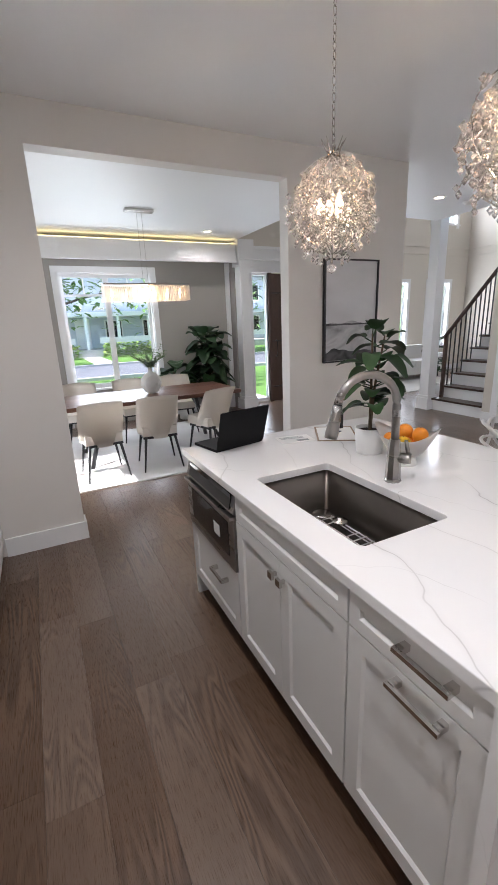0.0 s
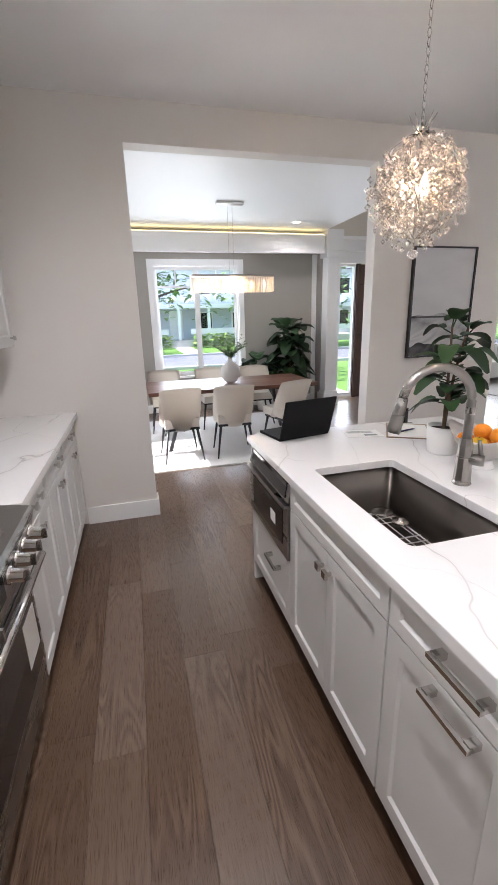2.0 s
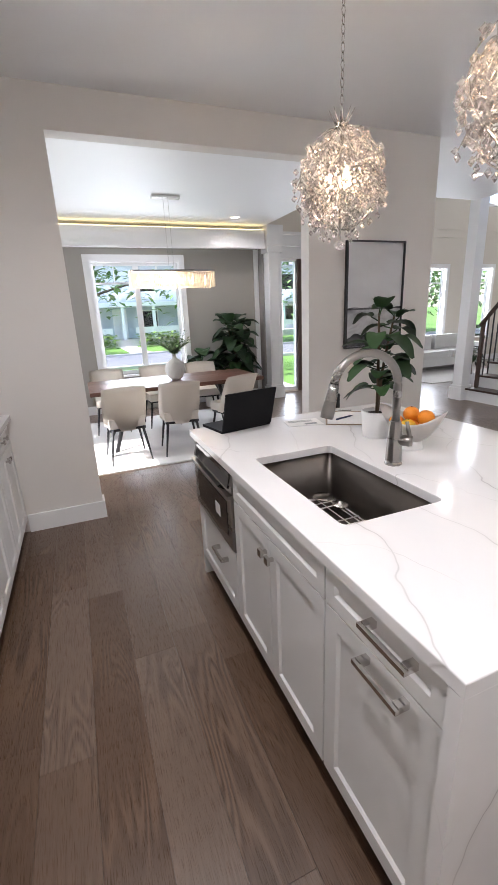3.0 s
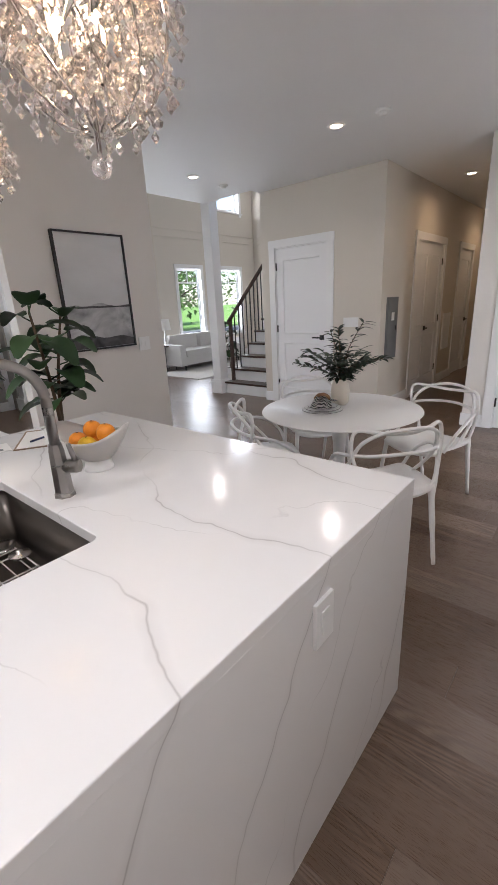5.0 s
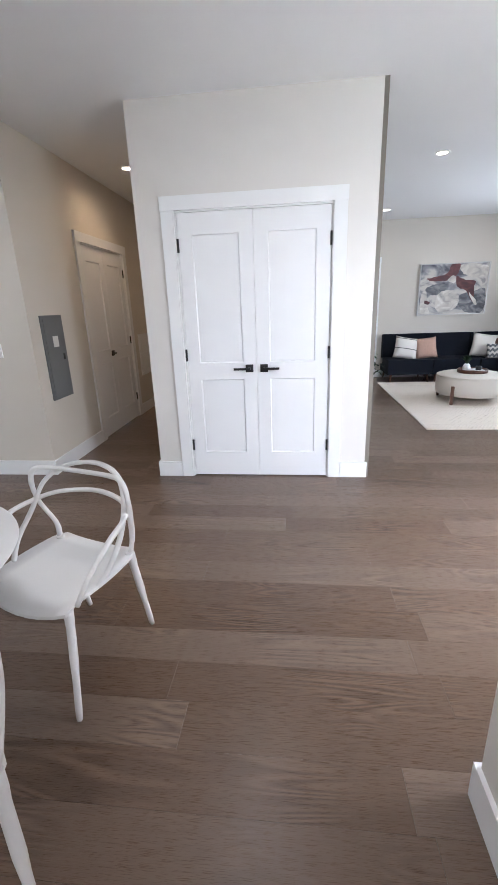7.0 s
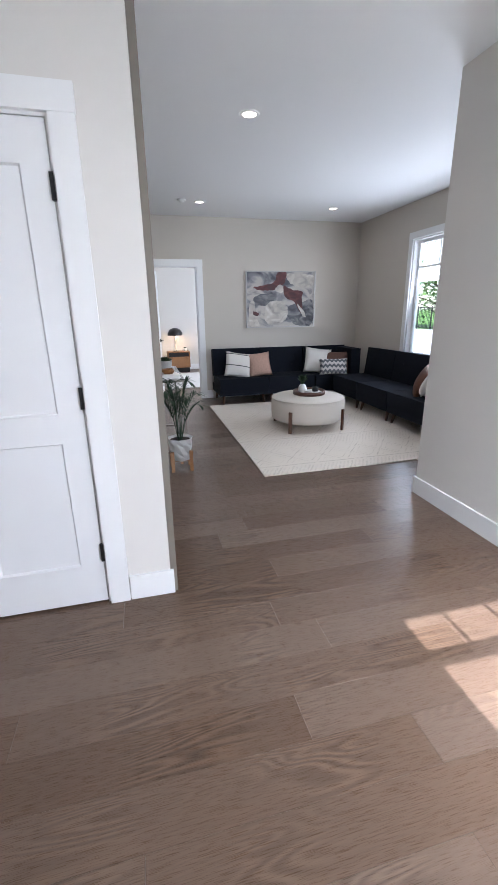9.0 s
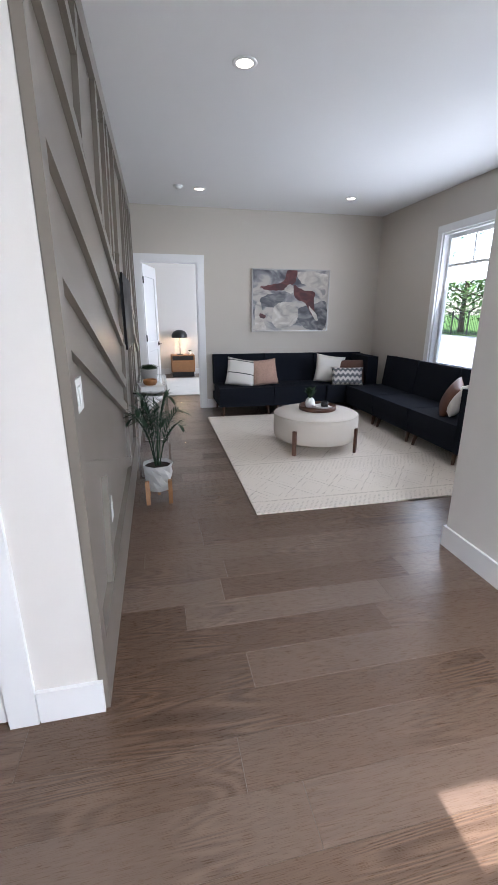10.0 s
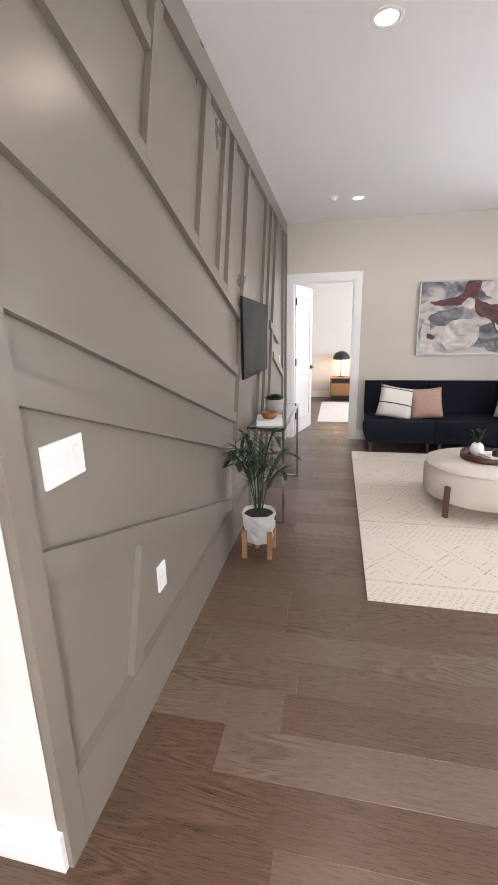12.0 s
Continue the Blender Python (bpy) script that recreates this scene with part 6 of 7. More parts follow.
def batten(x0, z0, x1, z1, w=0.074, deep=0.027):
    count[0] += 1
    deep += 0.00015 * count[0]
    d = Vector((x1 - x0, 0, z1 - z0))
    n = Vector((-d.z, 0, d.x)).normalized() * w / 2
    bm = bmesh.new()
    cs = [Vector((x0, 0, z0)) - n, Vector((x1, 0, z1)) - n, Vector((x1, 0, z1)) + n, Vector((x0, 0, z0)) + n]
    front_v, back = [bm.verts.new(c + Vector((0, -deep, 0))) for c in cs], [bm.verts.new(c) for c in cs]
    bm.faces.new(front_v), bm.faces.new(back[::-1])
    for i in range(4):
        bm.faces.new((front_v[i], back[i], back[(i + 1) % 4], front_v[(i + 1) % 4]))
    bevelled(bm, 0.003, 1)
    part("batten", bm, M_ACCENT, aw)


part("panel", rbox(6.4905, 6.612, -0.007, -0.0025, 0.141, C - 0.001, 0), M_ACCENT, aw)
part("bottom_rail", rbox(6.567, 11.849, -0.034, 0, 0, 0.26, 0.003), M_ACCENT, aw)
part("top_rail", rbox(6.567, 11.849, -0.034, 0, 2.78, C - 0.001, 0.003), M_ACCENT, aw)
part("stile", rbox(6.49, 6.565, -0.0345, 0, 0, C - 0.001, 0.003), M_ACCENT, aw)
part("stile", rbox(11.77, 11.849, -0.0345, 0, 0.262, 2.778, 0.003), M_ACCENT, aw)
LEAN = 0.33                       # long battens fall by this much a metre, cross battens stand square to them
FAN = (2.44, 1.99, 1.625, 1.408, 0.951)


def cross_x(foot_x, foot_z, z):
    return foot_x + LEAN * (z - foot_z)


for a in FAN:
    x1 = (9.30 + LEAN * (a + LEAN * 6.56 - 2.74)) / (1 + LEAN * LEAN)
    batten(6.54, a + 0.006, x1, a - LEAN * (x1 - 6.56))
batten(6.54, 2.886, 7.52, 2.585)
for x in (7.43, 8.015, 8.38, 8.57):
    z = FAN[0] - LEAN * (x - 6.56)
    batten(x, z, cross_x(x, z, 2.79), 2.79)
batten(cross_x(9.37, 2.74, 0.25), 0.25, 9.385, 2.79)
batten(6.97, 0.25, 7.14, 0.76)
for x in (10.26, 10.58, 10.95):
    batten(x - 0.33 * 2.54, 0.25, x, 2.79)
batten(11.5, 0.25, 11.54, 2.79)
batten(10.4, 1.62, 11.02, 1.43), batten(10.6, 1.28, 11.5, 0.97)

# ---- family room ----
tv = thing("television", 9.425, -0.272, 1.175, "wall-mounted black flat television", "television")
part("screen", rbox(-0.545, 0.545, -0.1, -0.083, 0, 0.61, 0.004), surface("matt_screen", (0.008, 0.008, 0.009), 0.45, bump=0, spec=0.15), tv)
part("back_shell", rbox(-0.52, 0.52, -0.083, -0.072, 0.04, 0.57, 0.004), M_BLACK, tv)
part("bracket", rbox(-0.2, 0.2, -0.072, -0.047, 0.2, 0.45, 0.003), M_BLACK, tv)
M_TOPGLASS = clear_glass("table_glass", 0.0, (0.93, 0.98, 0.96))
ct = thing("console_table", 9.48, -0.53, 0, "glass console table with chrome frame", "table")
part("glass_top", rbox(-0.6, 0.6, -0.155, 0.15, 0.795, 0.805, 0.002), M_TOPGLASS, ct, "clear glass top")
for s in (-1, 1):
    fr = part("end_frame", rbox(s * 0.59 - 0.01, s * 0.59 + 0.01, -0.15, 0.145, 0, 0.02, 0.002), M_NICKEL, ct, "polished chrome frame")
    part("leg", rbox(s * 0.59 - 0.01, s * 0.59 + 0.01, -0.15, -0.13, 0.02, 0.794, 0.002), M_NICKEL, ct)
    part("leg", rbox(s * 0.59 - 0.01, s * 0.59 + 0.01, 0.125, 0.145, 0.02, 0.794, 0.002), M_NICKEL, ct)
    part("rail", rbox(s * 0.59 - 0.01, s * 0.59 + 0.01, -0.129, 0.124, 0.774, 0.794, 0.002), M_NICKEL, ct)
for y in (-0.15, 0.125):
    part("rail", rbox(-0.579, 0.579, y, y + 0.02, 0.774, 0.794, 0.002), M_NICKEL, ct)
bk = thing("book", 9.1, -0.53, 0.805, "thick white coffee-table book", "book", "", 8)
part("pages", rbox(-0.14, 0.13, -0.1, 0.1, 0.004, 0.034, 0.001), M_PAPER, bk)
part("cover", rbox(-0.145, 0.14, -0.105, 0.105, 0.0341, 0.038, 0.001), M_CERAMIC, bk)
part("cover", rbox(-0.145, 0.14, -0.105, 0.105, 0.0, 0.0039, 0.001), M_CERAMIC, bk)
wb = thing("wood_bowl", 9.08, -0.53, 0.843, "small brown wooden bowl on the book", "bowl")
part("bowl", lathe([(0, 0), (0.05, 0), (0.066, 0.025), (0.06, 0.05), (0.054, 0.05), (0.058, 0.027), (0, 0.008)], 28), M_OAKSTAND, wb)
sp = thing("succulent", 9.45, -0.52, 0.805, "succulent in a grey concrete pot on the console", "plant")
part("pot", lathe([(0, 0), (0.07, 0), (0.085, 0.14), (0.078, 0.14), (0.07, 0.12), (0, 0.12)], 28), surface("concrete_pot", (0.33, 0.32, 0.31), 0.85, vary=0.12, bump=0.4, grain=80), sp)
bm = bmesh.new()
for k in range(44):
    a, r = k * 2.4, 0.012 + 0.0016 * k
    leaf_blade(bm, (0.5 * r * math.cos(a), 0.5 * r * math.sin(a), 0.125), (math.cos(a), math.sin(a), 1.6 - 0.025 * k), 0.075, 0.026, 0.1, 0.3, 3)
part("leaves", bm, M_FIG, sp)["kind"] = "stuff"

pp = thing("palm_plant", 8.4, -0.56, 0, "palm in a white faceted pot on an oak stand", "plant")
for k in range(4):
    a = math.pi / 4 + k * math.pi / 2
    part("stand_leg", rbox(0.125 * math.cos(a) - 0.016, 0.125 * math.cos(a) + 0.016, 0.125 * math.sin(a) - 0.016, 0.125 * math.sin(a) + 0.016, 0, 0.2, 0.004), M_OAKSTAND, pp, "honey oak stand leg")
part("stand_bar", rbox(-0.09, 0.09, -0.012, 0.012, 0.075, 0.099, 0.003), M_OAKSTAND, pp)
part("stand_bar", rbox(-0.012, 0.012, -0.09, -0.0125, 0.075, 0.099, 0.003), M_OAKSTAND, pp)
part("stand_bar", rbox(-0.012, 0.012, 0.0125, 0.09, 0.075, 0.099, 0.003), M_OAKSTAND, pp)
bm = bmesh.new()
rings = []
for k, (r, z) in enumerate(((0.085, 0.1), (0.098, 0.14), (0.104, 0.19), (0.11, 0.24), (0.114, 0.29), (0.116, 0.32))):
    rings.append([bm.verts.new(((r + (0.006 if (i + k) % 2 else -0.004)) * math.cos(2 * math.pi * (i + 0.5 * (k % 2)) / 14), (r + (0.006 if (i + k) % 2 else -0.004)) * math.sin(2 * math.pi * (i + 0.5 * (k % 2)) / 14), z)) for i in range(14)])
bm.faces.new(rings[0][::-1])
for a, b in zip(rings, rings[1:]):
    for i in range(14):
        bm.faces.new((a[i], a[(i + 1) % 14], b[i])), bm.faces.new((a[(i + 1) % 14], b[(i + 1) % 14], b[i]))
bmesh.ops.solidify(bm, geom=list(bm.faces), thickness=0.008)
part("pot", bm, M_CERAMIC, pp, "white faceted ceramic pot")
part("soil", lathe([(0.104, 0.295), (0, 0.3)], 20), M_SOIL, pp)
bm = bmesh.new()
stems = bmesh.new()
rnd = random.Random(21)
for k in range(15):
    a = k * 2.4
    reach, high = rnd.uniform(0.08, 0.26), rnd.uniform(0.4, 0.62)
    if reach > 0.2:
        high *= 0.8
    line = spline([(0.02 * math.cos(a), 0.02 * math.sin(a), 0.3), (0.35 * reach * math.cos(a), 0.35 * reach * math.sin(a), 0.3 + 0.6 * high), (0.75 * reach * math.cos(a), 0.75 * reach * math.sin(a), 0.3 + 0.95 * high), (reach * math.cos(a), reach * math.sin(a), 0.3 + 0.95 * high)], 6)
    tube(line, 0.003, 5, stems)
    for j in range(5, len(line)):
        d = (line[min(j + 1, len(line) - 1)] - line[j - 1]).normalized()
        side = d.cross(Vector((0, 0, 1))).normalized()
        for s in (-1, 1):
            leaf_blade(bm, line[j], d * 0.7 + side * s * 0.8 + Vector((0, 0, 0.15)), 0.13 * (1 - 0.4 * abs(j - 11) / 8), 0.013, 0.25, 0.1, 3)
part("fronds", bm, M_PALM, pp, "feathery green palm fronds")["kind"] = "stuff"
part("stems", stems, M_PALM, pp)


def rug_pattern():
    """Cream pile with rows of small diamonds and stitched lines."""
    m, n, l, p = shader("cream_patterned_rug")
    co = n.new("ShaderNodeNewGeometry")
    sep = n.new("ShaderNodeSeparateXYZ")
    l.new(co.outputs["Position"], sep.inputs[0])

    def op(kind, a, b=0.0):
        q = n.new("ShaderNodeMath")
        q.operation = kind
        for i, v in enumerate((a, b)):
            if isinstance(v, (int, float)):
                q.inputs[i].default_value = v
            else:
                l.new(v, q.inputs[i])
        return q.outputs[0]
    nz = n.new("ShaderNodeTexNoise")
    nz.inputs["Scale"].default_value = 60
    l.new(co.outputs["Position"], nz.inputs[0])
    x, y = sep.outputs[0], sep.outputs[1]
    band = op("FRACT", op("MULTIPLY", x, 1.15))
    u, v = op("PINGPONG", y, 0.17), op("PINGPONG", x, 0.22)
    zig = op("ABSOLUTE", op("SUBTRACT", op("MULTIPLY", u, 1.29), v))
    inner = op("ABSOLUTE", op("SUBTRACT", zig, 0.085))
    dash = op("GREATER_THAN", op("FRACT", op("MULTIPLY", op("ADD", x, y), 24.0)), 0.38)
    lines = op("MAXIMUM", op("LESS_THAN", zig, 0.012), op("MULTIPLY", op("LESS_THAN", inner, 0.008), 0.7))
    big = op("MULTIPLY", op("MULTIPLY", lines, dash), op("GREATER_THAN", band, 0.42))
    dots = op("MULTIPLY", op("GREATER_THAN", op("SINE", op("MULTIPLY", op("ADD", y, op("MULTIPLY", x, 0.6)), 150.0)), 0.0), op("GREATER_THAN", op("SINE", op("MULTIPLY", op("SUBTRACT", op("MULTIPLY", y, 0.5), x), 210.0)), 0.0))
    rows = op("MULTIPLY", dots, op("MULTIPLY", op("LESS_THAN", band, 0.32), op("GREATER_THAN", band, 0.03)))
    edge = op("LESS_THAN", op("ABSOLUTE", op("SUBTRACT", band, 0.37)), 0.012)
    mark = op("MULTIPLY", op("MAXIMUM", op("MAXIMUM", big, op("MULTIPLY", rows, 0.75)), op("MULTIPLY", edge, 0.8)), op("GREATER_THAN", nz.outputs[0], 0.47))
    mx = n.new("ShaderNodeMix")
    mx.data_type = "RGBA"
    mx.inputs[6].default_value, mx.inputs[7].default_value = (0.76, 0.69, 0.605, 1), (0.52, 0.455, 0.385, 1)
    l.new(mark, mx.inputs[0]), l.new(mx.outputs[2], p.inputs["Base Color"])
    p.inputs["Roughness"].default_value = 0.95
    p.inputs["Specular IOR Level"].default_value = 0.1
    fine = n.new("ShaderNodeTexNoise")
    fine.inputs["Scale"].default_value = 240
    l.new(co.outputs["Position"], fine.inputs[0])
    b = n.new("ShaderNodeBump")
    b.inputs["Strength"].default_value, b.inputs["Distance"].default_value = 0.7, 0.006
    l.new(op("ADD", fine.outputs[0], op("MULTIPLY", mark, -0.6)), b.inputs["Height"]), l.new(b.outputs[0], p.inputs["Normal"])
    return m


fr_rug = thing("family_rug", 9.54, -2.6, 0, "cream woven rug with a faint diamond pattern", "rug")
part("weave", rbox(-1.59, 1.59, -1.32, 1.32, 0.001, 0.014, 0.005), rug_pattern(), fr_rug)

ot = thing("ottoman", 9.52, -2.33, 0.014, "round cream upholstered ottoman on walnut legs", "ottoman")
part("body", lathe([(0, 0.11), (0.44, 0.11), (0.465, 0.125), (0.475, 0.2), (0.475, 0.34), (0.465, 0.385), (0.43, 0.405), (0.2, 0.412), (0, 0.413)], 64), M_CREAM, ot)
part("piping", tube([(0.468 * math.cos(a), 0.468 * math.sin(a), 0.385) for a in np.linspace(0, 2 * math.pi, 65)[:-1]], 0.006, 6, closed=True), M_CREAM, ot)
for k in range(4):
    a = math.radians(133 + 90 * k)
    bm = rbox(-0.012, 0.014, -0.02, 0.02, 0, 0.27, 0.006)
    bmesh.ops.transform(bm, verts=bm.verts, matrix=pose(0.485 * math.cos(a), 0.485 * math.sin(a), 0, 0, 0, math.degrees(a)))
    part("leg", bm, M_WALNUT, ot, "walnut side leg")
tr = thing("tray", 9.56, -2.36, 0.427, "round walnut tray with raised rim", "tray")
part("rim", lathe([(0, 0.0), (0.2, 0.0), (0.21, 0.005), (0.21, 0.05), (0.2, 0.05), (0.196, 0.012), (0, 0.012)], 48), M_WALNUT, tr)
tbk = thing("book", 9.54, -2.4, 0.439, "white book lying in the tray", "book", "", 15)
part("pages", rbox(-0.1, 0.1, -0.075, 0.075, 0.003, 0.028, 0.001), M_PAPER, tbk)
part("cover", rbox(-0.103, 0.103, -0.078, 0.078, 0.0281, 0.031, 0.001), M_CERAMIC, tbk)
cd = thing("candle", 9.5, -2.42, 0.47, "small black candle jar on the book", "candle")
part("jar", lathe([(0, 0), (0.04, 0), (0.042, 0.01), (0.042, 0.055), (0.038, 0.055), (0.037, 0.04), (0, 0.04)], 24), M_BLACK, cd)
sv = thing("vase", 9.64, -2.3, 0.439, "small white vase with dark leaves in the tray", "vase")
part("body", lathe([(0, 0), (0.045, 0), (0.06, 0.04), (0.045, 0.09), (0.025, 0.11), (0.022, 0.11), (0, 0.1)], 24), M_CERAMIC, sv)
bm = bmesh.new()
for k in range(16):
    a = k * 2.4
    leaf_blade(bm, (0.01 * math.cos(a), 0.01 * math.sin(a), 0.1 + 0.004 * k), (math.cos(a), math.sin(a), 1.2 + 0.05 * k), 0.11, 0.05, 0.2, 0.2, 4, True)
part("leaves", bm, M_FIG, sv)["kind"] = "stuff"


def sofa_module(x, y, turn, w, label, arm=False, corner=False):
    """A tufted navy sectional unit; local +y is the back."""
    t = thing("sofa_module", x, y, 0, label, "sofa", "navy sectional sofa", turn)
    part("base", rbox(-w / 2 + 0.004, w / 2 - 0.004, -0.38, 0.37, 0.16, 0.28, 0.015, 3), M_NAVY, t)
    part("seat_cushion", rbox(-w / 2 + 0.006, w / 2 - 0.006, -0.395, 0.2, 0.281, 0.435, 0.045, 4), M_NAVY, t)
    bm = rbox(-w / 2 + 0.006, w / 2 - 0.006, 0.0, 0.17, 0.0, 0.455, 0.06, 5)
    bmesh.ops.transform(bm, verts=bm.verts, matrix=pose(0, 0.18, 0.42, -7, 0, 0))
    back = part("backrest", bm, M_NAVY, t)
    n = max(2, int(w / 0.3))
    for i in range(n):
        for z in (0.56, 0.7):
            bx = -w / 2 + w * (i + 0.5) / n + (0.04 if z > 0.6 else 0)
            part("button", rbox(bx - 0.012, bx + 0.012, 0.17 + (z - 0.42) * 0.122, 0.188 + (z - 0.42) * 0.122, z - 0.012, z + 0.012, 0.005), M_NAVY, back, "covered tuft button")
    if corner:
        bm = rbox(w / 2 - 0.18, w / 2 - 0.01, -0.38, 0.2, 0.431, 0.85, 0.04, 4)
        part("side_backrest", bm, M_NAVY, t)
    if arm:
        part("armrest", rbox(w / 2 - 0.004, w / 2 + 0.14, -0.39, 0.36, 0.16, 0.80, 0.04, 4), M_NAVY, t)
    for sx in (-1, 1):
        for sy in (-1, 1):
            part("leg", tube([(sx * (w / 2 - 0.08), sy * 0.3, 0.165), (sx * (w / 2 - 0.06), sy * 0.33, 0.002)], [0.027, 0.015], 10), M_WALNUT, t, "tapered walnut leg")
    return t


sofa_module(11.46, -1.86, -90, 0.82, "navy tufted sofa unit against the wall")
sofa_module(11.46, -2.68, -90, 0.82, "navy tufted sofa unit below the painting")
sofa_module(11.43, -3.5, -90, 0.82, "navy tufted corner sofa unit", corner=True)
sofa_module(10.6, -3.78, 180, 0.82, "navy tufted sofa unit below the window")
sofa_module(9.77, -3.78, 180, 0.82, "navy tufted sofa unit below the window")
sofa_module(8.94, -3.78, 180, 0.82, "navy tufted end sofa unit with arm", arm=True)


def zigzag_mat():
    m, n, l, p = shader("grey_zigzag_weave")
    co = n.new("ShaderNodeTexCoord")
    sep = n.new("ShaderNodeSeparateXYZ")
    l.new(co.outputs["Object"], sep.inputs[0])
    a = n.new("ShaderNodeMath")
    a.operation = "PINGPONG"
    a.inputs[1].default_value = 0.035
    l.new(sep.outputs[0], a.inputs[0])
    b = n.new("ShaderNodeMath")
    b.operation = "ADD"
    l.new(a.outputs[0], b.inputs[0]), l.new(sep.outputs[2], b.inputs[1])
    c = n.new("ShaderNodeMath")
    c.operation = "MULTIPLY"
    c.inputs[1].default_value = 11
    l.new(b.outputs[0], c.inputs[0])
    d = n.new("ShaderNodeMath")
    d.operation = "FRACT"
    l.new(c.outputs[0], d.inputs[0])
    e = n.new("ShaderNodeMath")
    e.operation = "GREATER_THAN"
    e.inputs[1].default_value = 0.5
    l.new(d.outputs[0], e.inputs[0])
    mx = n.new("ShaderNodeMix")
    mx.data_type = "RGBA"
    mx.inputs[6].default_value, mx.inputs[7].default_value = (0.62, 0.60, 0.57, 1), (0.13, 0.14, 0.15, 1)
    l.new(e.outputs[0], mx.inputs[0]), l.new(mx.outputs[2], p.inputs["Base Color"])
    p.inputs["Roughness"].default_value = 0.9
    return m


M_BANDED = striped("white_with_black_lines", (0.70, 0.67, 0.62), (0.03, 0.03, 0.03), 5.2, 2, 0.93)
M_RUST = surface("rust_leather", (0.115, 0.042, 0.021), 0.55, vary=0.15, bump=0.1)
M_PINKPAT = surface("blush_patterned_cloth", (0.42, 0.27, 0.21), 0.9, vary=0.45, scale=45, bump=0.3, grain=200)
M_BROWNF = surface("brown_cloth", (0.11, 0.055, 0.04), 0.9, vary=0.1, bump=0.3, grain=250)
M_ZIG = zigzag_mat()


def cushion(x, y, z, yaw, tilt, w, h, mat, label, spin=0):
    t = thing("cushion", x, y, z, label, "cushion", "sofa cushions")
    t.matrix_basis = pose(x, y, z, 0, 0, yaw) @ pose(0, 0, 0, tilt, 0, 0) @ pose(0, 0, 0, 0, spin, 0)
    bm = bmesh.new()
    N = 12
    sides = []
    for s in (-1, 1):
        g = []
        for i in range(N + 1):
            row = []
            for j in range(N + 1):
                u, v = i / N * 2 - 1, j / N * 2 - 1
                d = 0.075 * ((1 - u * u) * (1 - v * v)) ** 0.45
                k = 1 - 0.07 * (1 - u * u) * (v * v) - 0.0
                k2 = 1 - 0.07 * (1 - v * v) * (u * u)
                row.append(bm.verts.new((w / 2 * u * k2, s * d, h / 2 + h / 2 * v * k)))
            g.append(row)
        sides.append(g)
        for i in range(N):
            for j in range(N):
                bm.faces.new((g[i][j], g[i + 1][j], g[i + 1][j + 1], g[i][j + 1])).smooth = True
    bmesh.ops.remove_doubles(bm, verts=bm.verts, dist=0.0005)
    part("cover", bm, mat, t)
    return t


cushion(11.27, -1.78, 0.43, -90, -18, 0.44, 0.42, M_BANDED, "white cushion with thin black lines", 10)
cushion(11.27, -2.2, 0.43, -90, -18, 0.4, 0.40, M_PINKPAT, "blush patterned cushion on the navy sofa", -5)
cushion(11.3, -3.2, 0.43, -100, -16, 0.46, 0.44, M_WHITEFAB, "cream cushion in the sofa corner", 8)
cushion(11.2, -3.52, 0.43, -112, -18, 0.46, 0.38, M_BROWNF, "brown cushion in the sofa corner")
cushion(11.02, -3.4, 0.43, -105, -20, 0.48, 0.28, M_ZIG, "grey and white zigzag cushion")
cushion(9.1, -3.62, 0.43, 150, -24, 0.44, 0.40, M_RUST, "rust brown cushion at the sofa end", 14)
cushion(8.92, -3.58, 0.43, 140, -24, 0.42, 0.38, M_WHITEFAB, "cream cushion at the sofa end", -10)

# ---- bedroom seen through the doorway ----
slab("wall_bedroom_north", "x", 1.0, 1.12, 11.97, 16.0, 0, C, [], M_WALL, "white bedroom wall")
slab("wall_bedroom_south", "x", -3.12, -3.0, 11.97, 16.0, 0, C, [], M_WALL, "white bedroom wall")
slab("wall_bedroom_east", "y", 16.0, 16.12, -3.12, 1.12, 0, C, [], M_WALL, "white bedroom wall")
setting("ceiling", rbox(11.97, 16.12, -3.12, 1.12, C, C + 0.1, 0), M_CEIL, "white bedroom ceiling", "ceiling")
setting("floor", rbox(12.42, 16.12, -3.12, 1.12, -0.0119, -0.0008, 0), M_PLANKS, "greyish brown oak bedroom floor", "floor")
setting("baseboard", rbox(16.0 - T, 16.0, -3.0, 1.0, 0, 0.14, 0.003), M_TRIM, "white bedroom baseboard", "baseboard")
# added fill lamp to brighten the bedroom; its south wall has no window
window_light(14.0, -2.96, 1.5, 0, 1, 1.4, 1.3, 24)
ns = thing("nightstand", 15.65, -1.2, 0, "light oak nightstand with black base", "nightstand")
part("body", rbox(-0.22, 0.22, -0.28, 0.28, 0.12, 0.52, 0.006), M_OAKSTAND, ns)
part("drawer_front", rbox(-0.235, -0.22, -0.26, 0.26, 0.15, 0.38, 0.004), M_OAKSTAND, ns)
# no shelf is cut out: a flat black sheet paints its dark inside
part("shelf_shade", rbox(-0.222, -0.2, -0.25, 0.25, 0.4, 0.5, 0.002), M_BLACK, ns)
part("base", rbox(-0.2, 0.2, -0.26, 0.26, 0, 0.12, 0.004), M_BLACK, ns)
nl = thing("table_lamp", 15.65, -1.15, 0.52, "black mushroom lamp glowing on the nightstand", "lamp")
part("base", lathe([(0, 0), (0.08, 0), (0.08, 0.015), (0.012, 0.02), (0.012, 0.42), (0, 0.42)], 20), M_BLACK, nl)
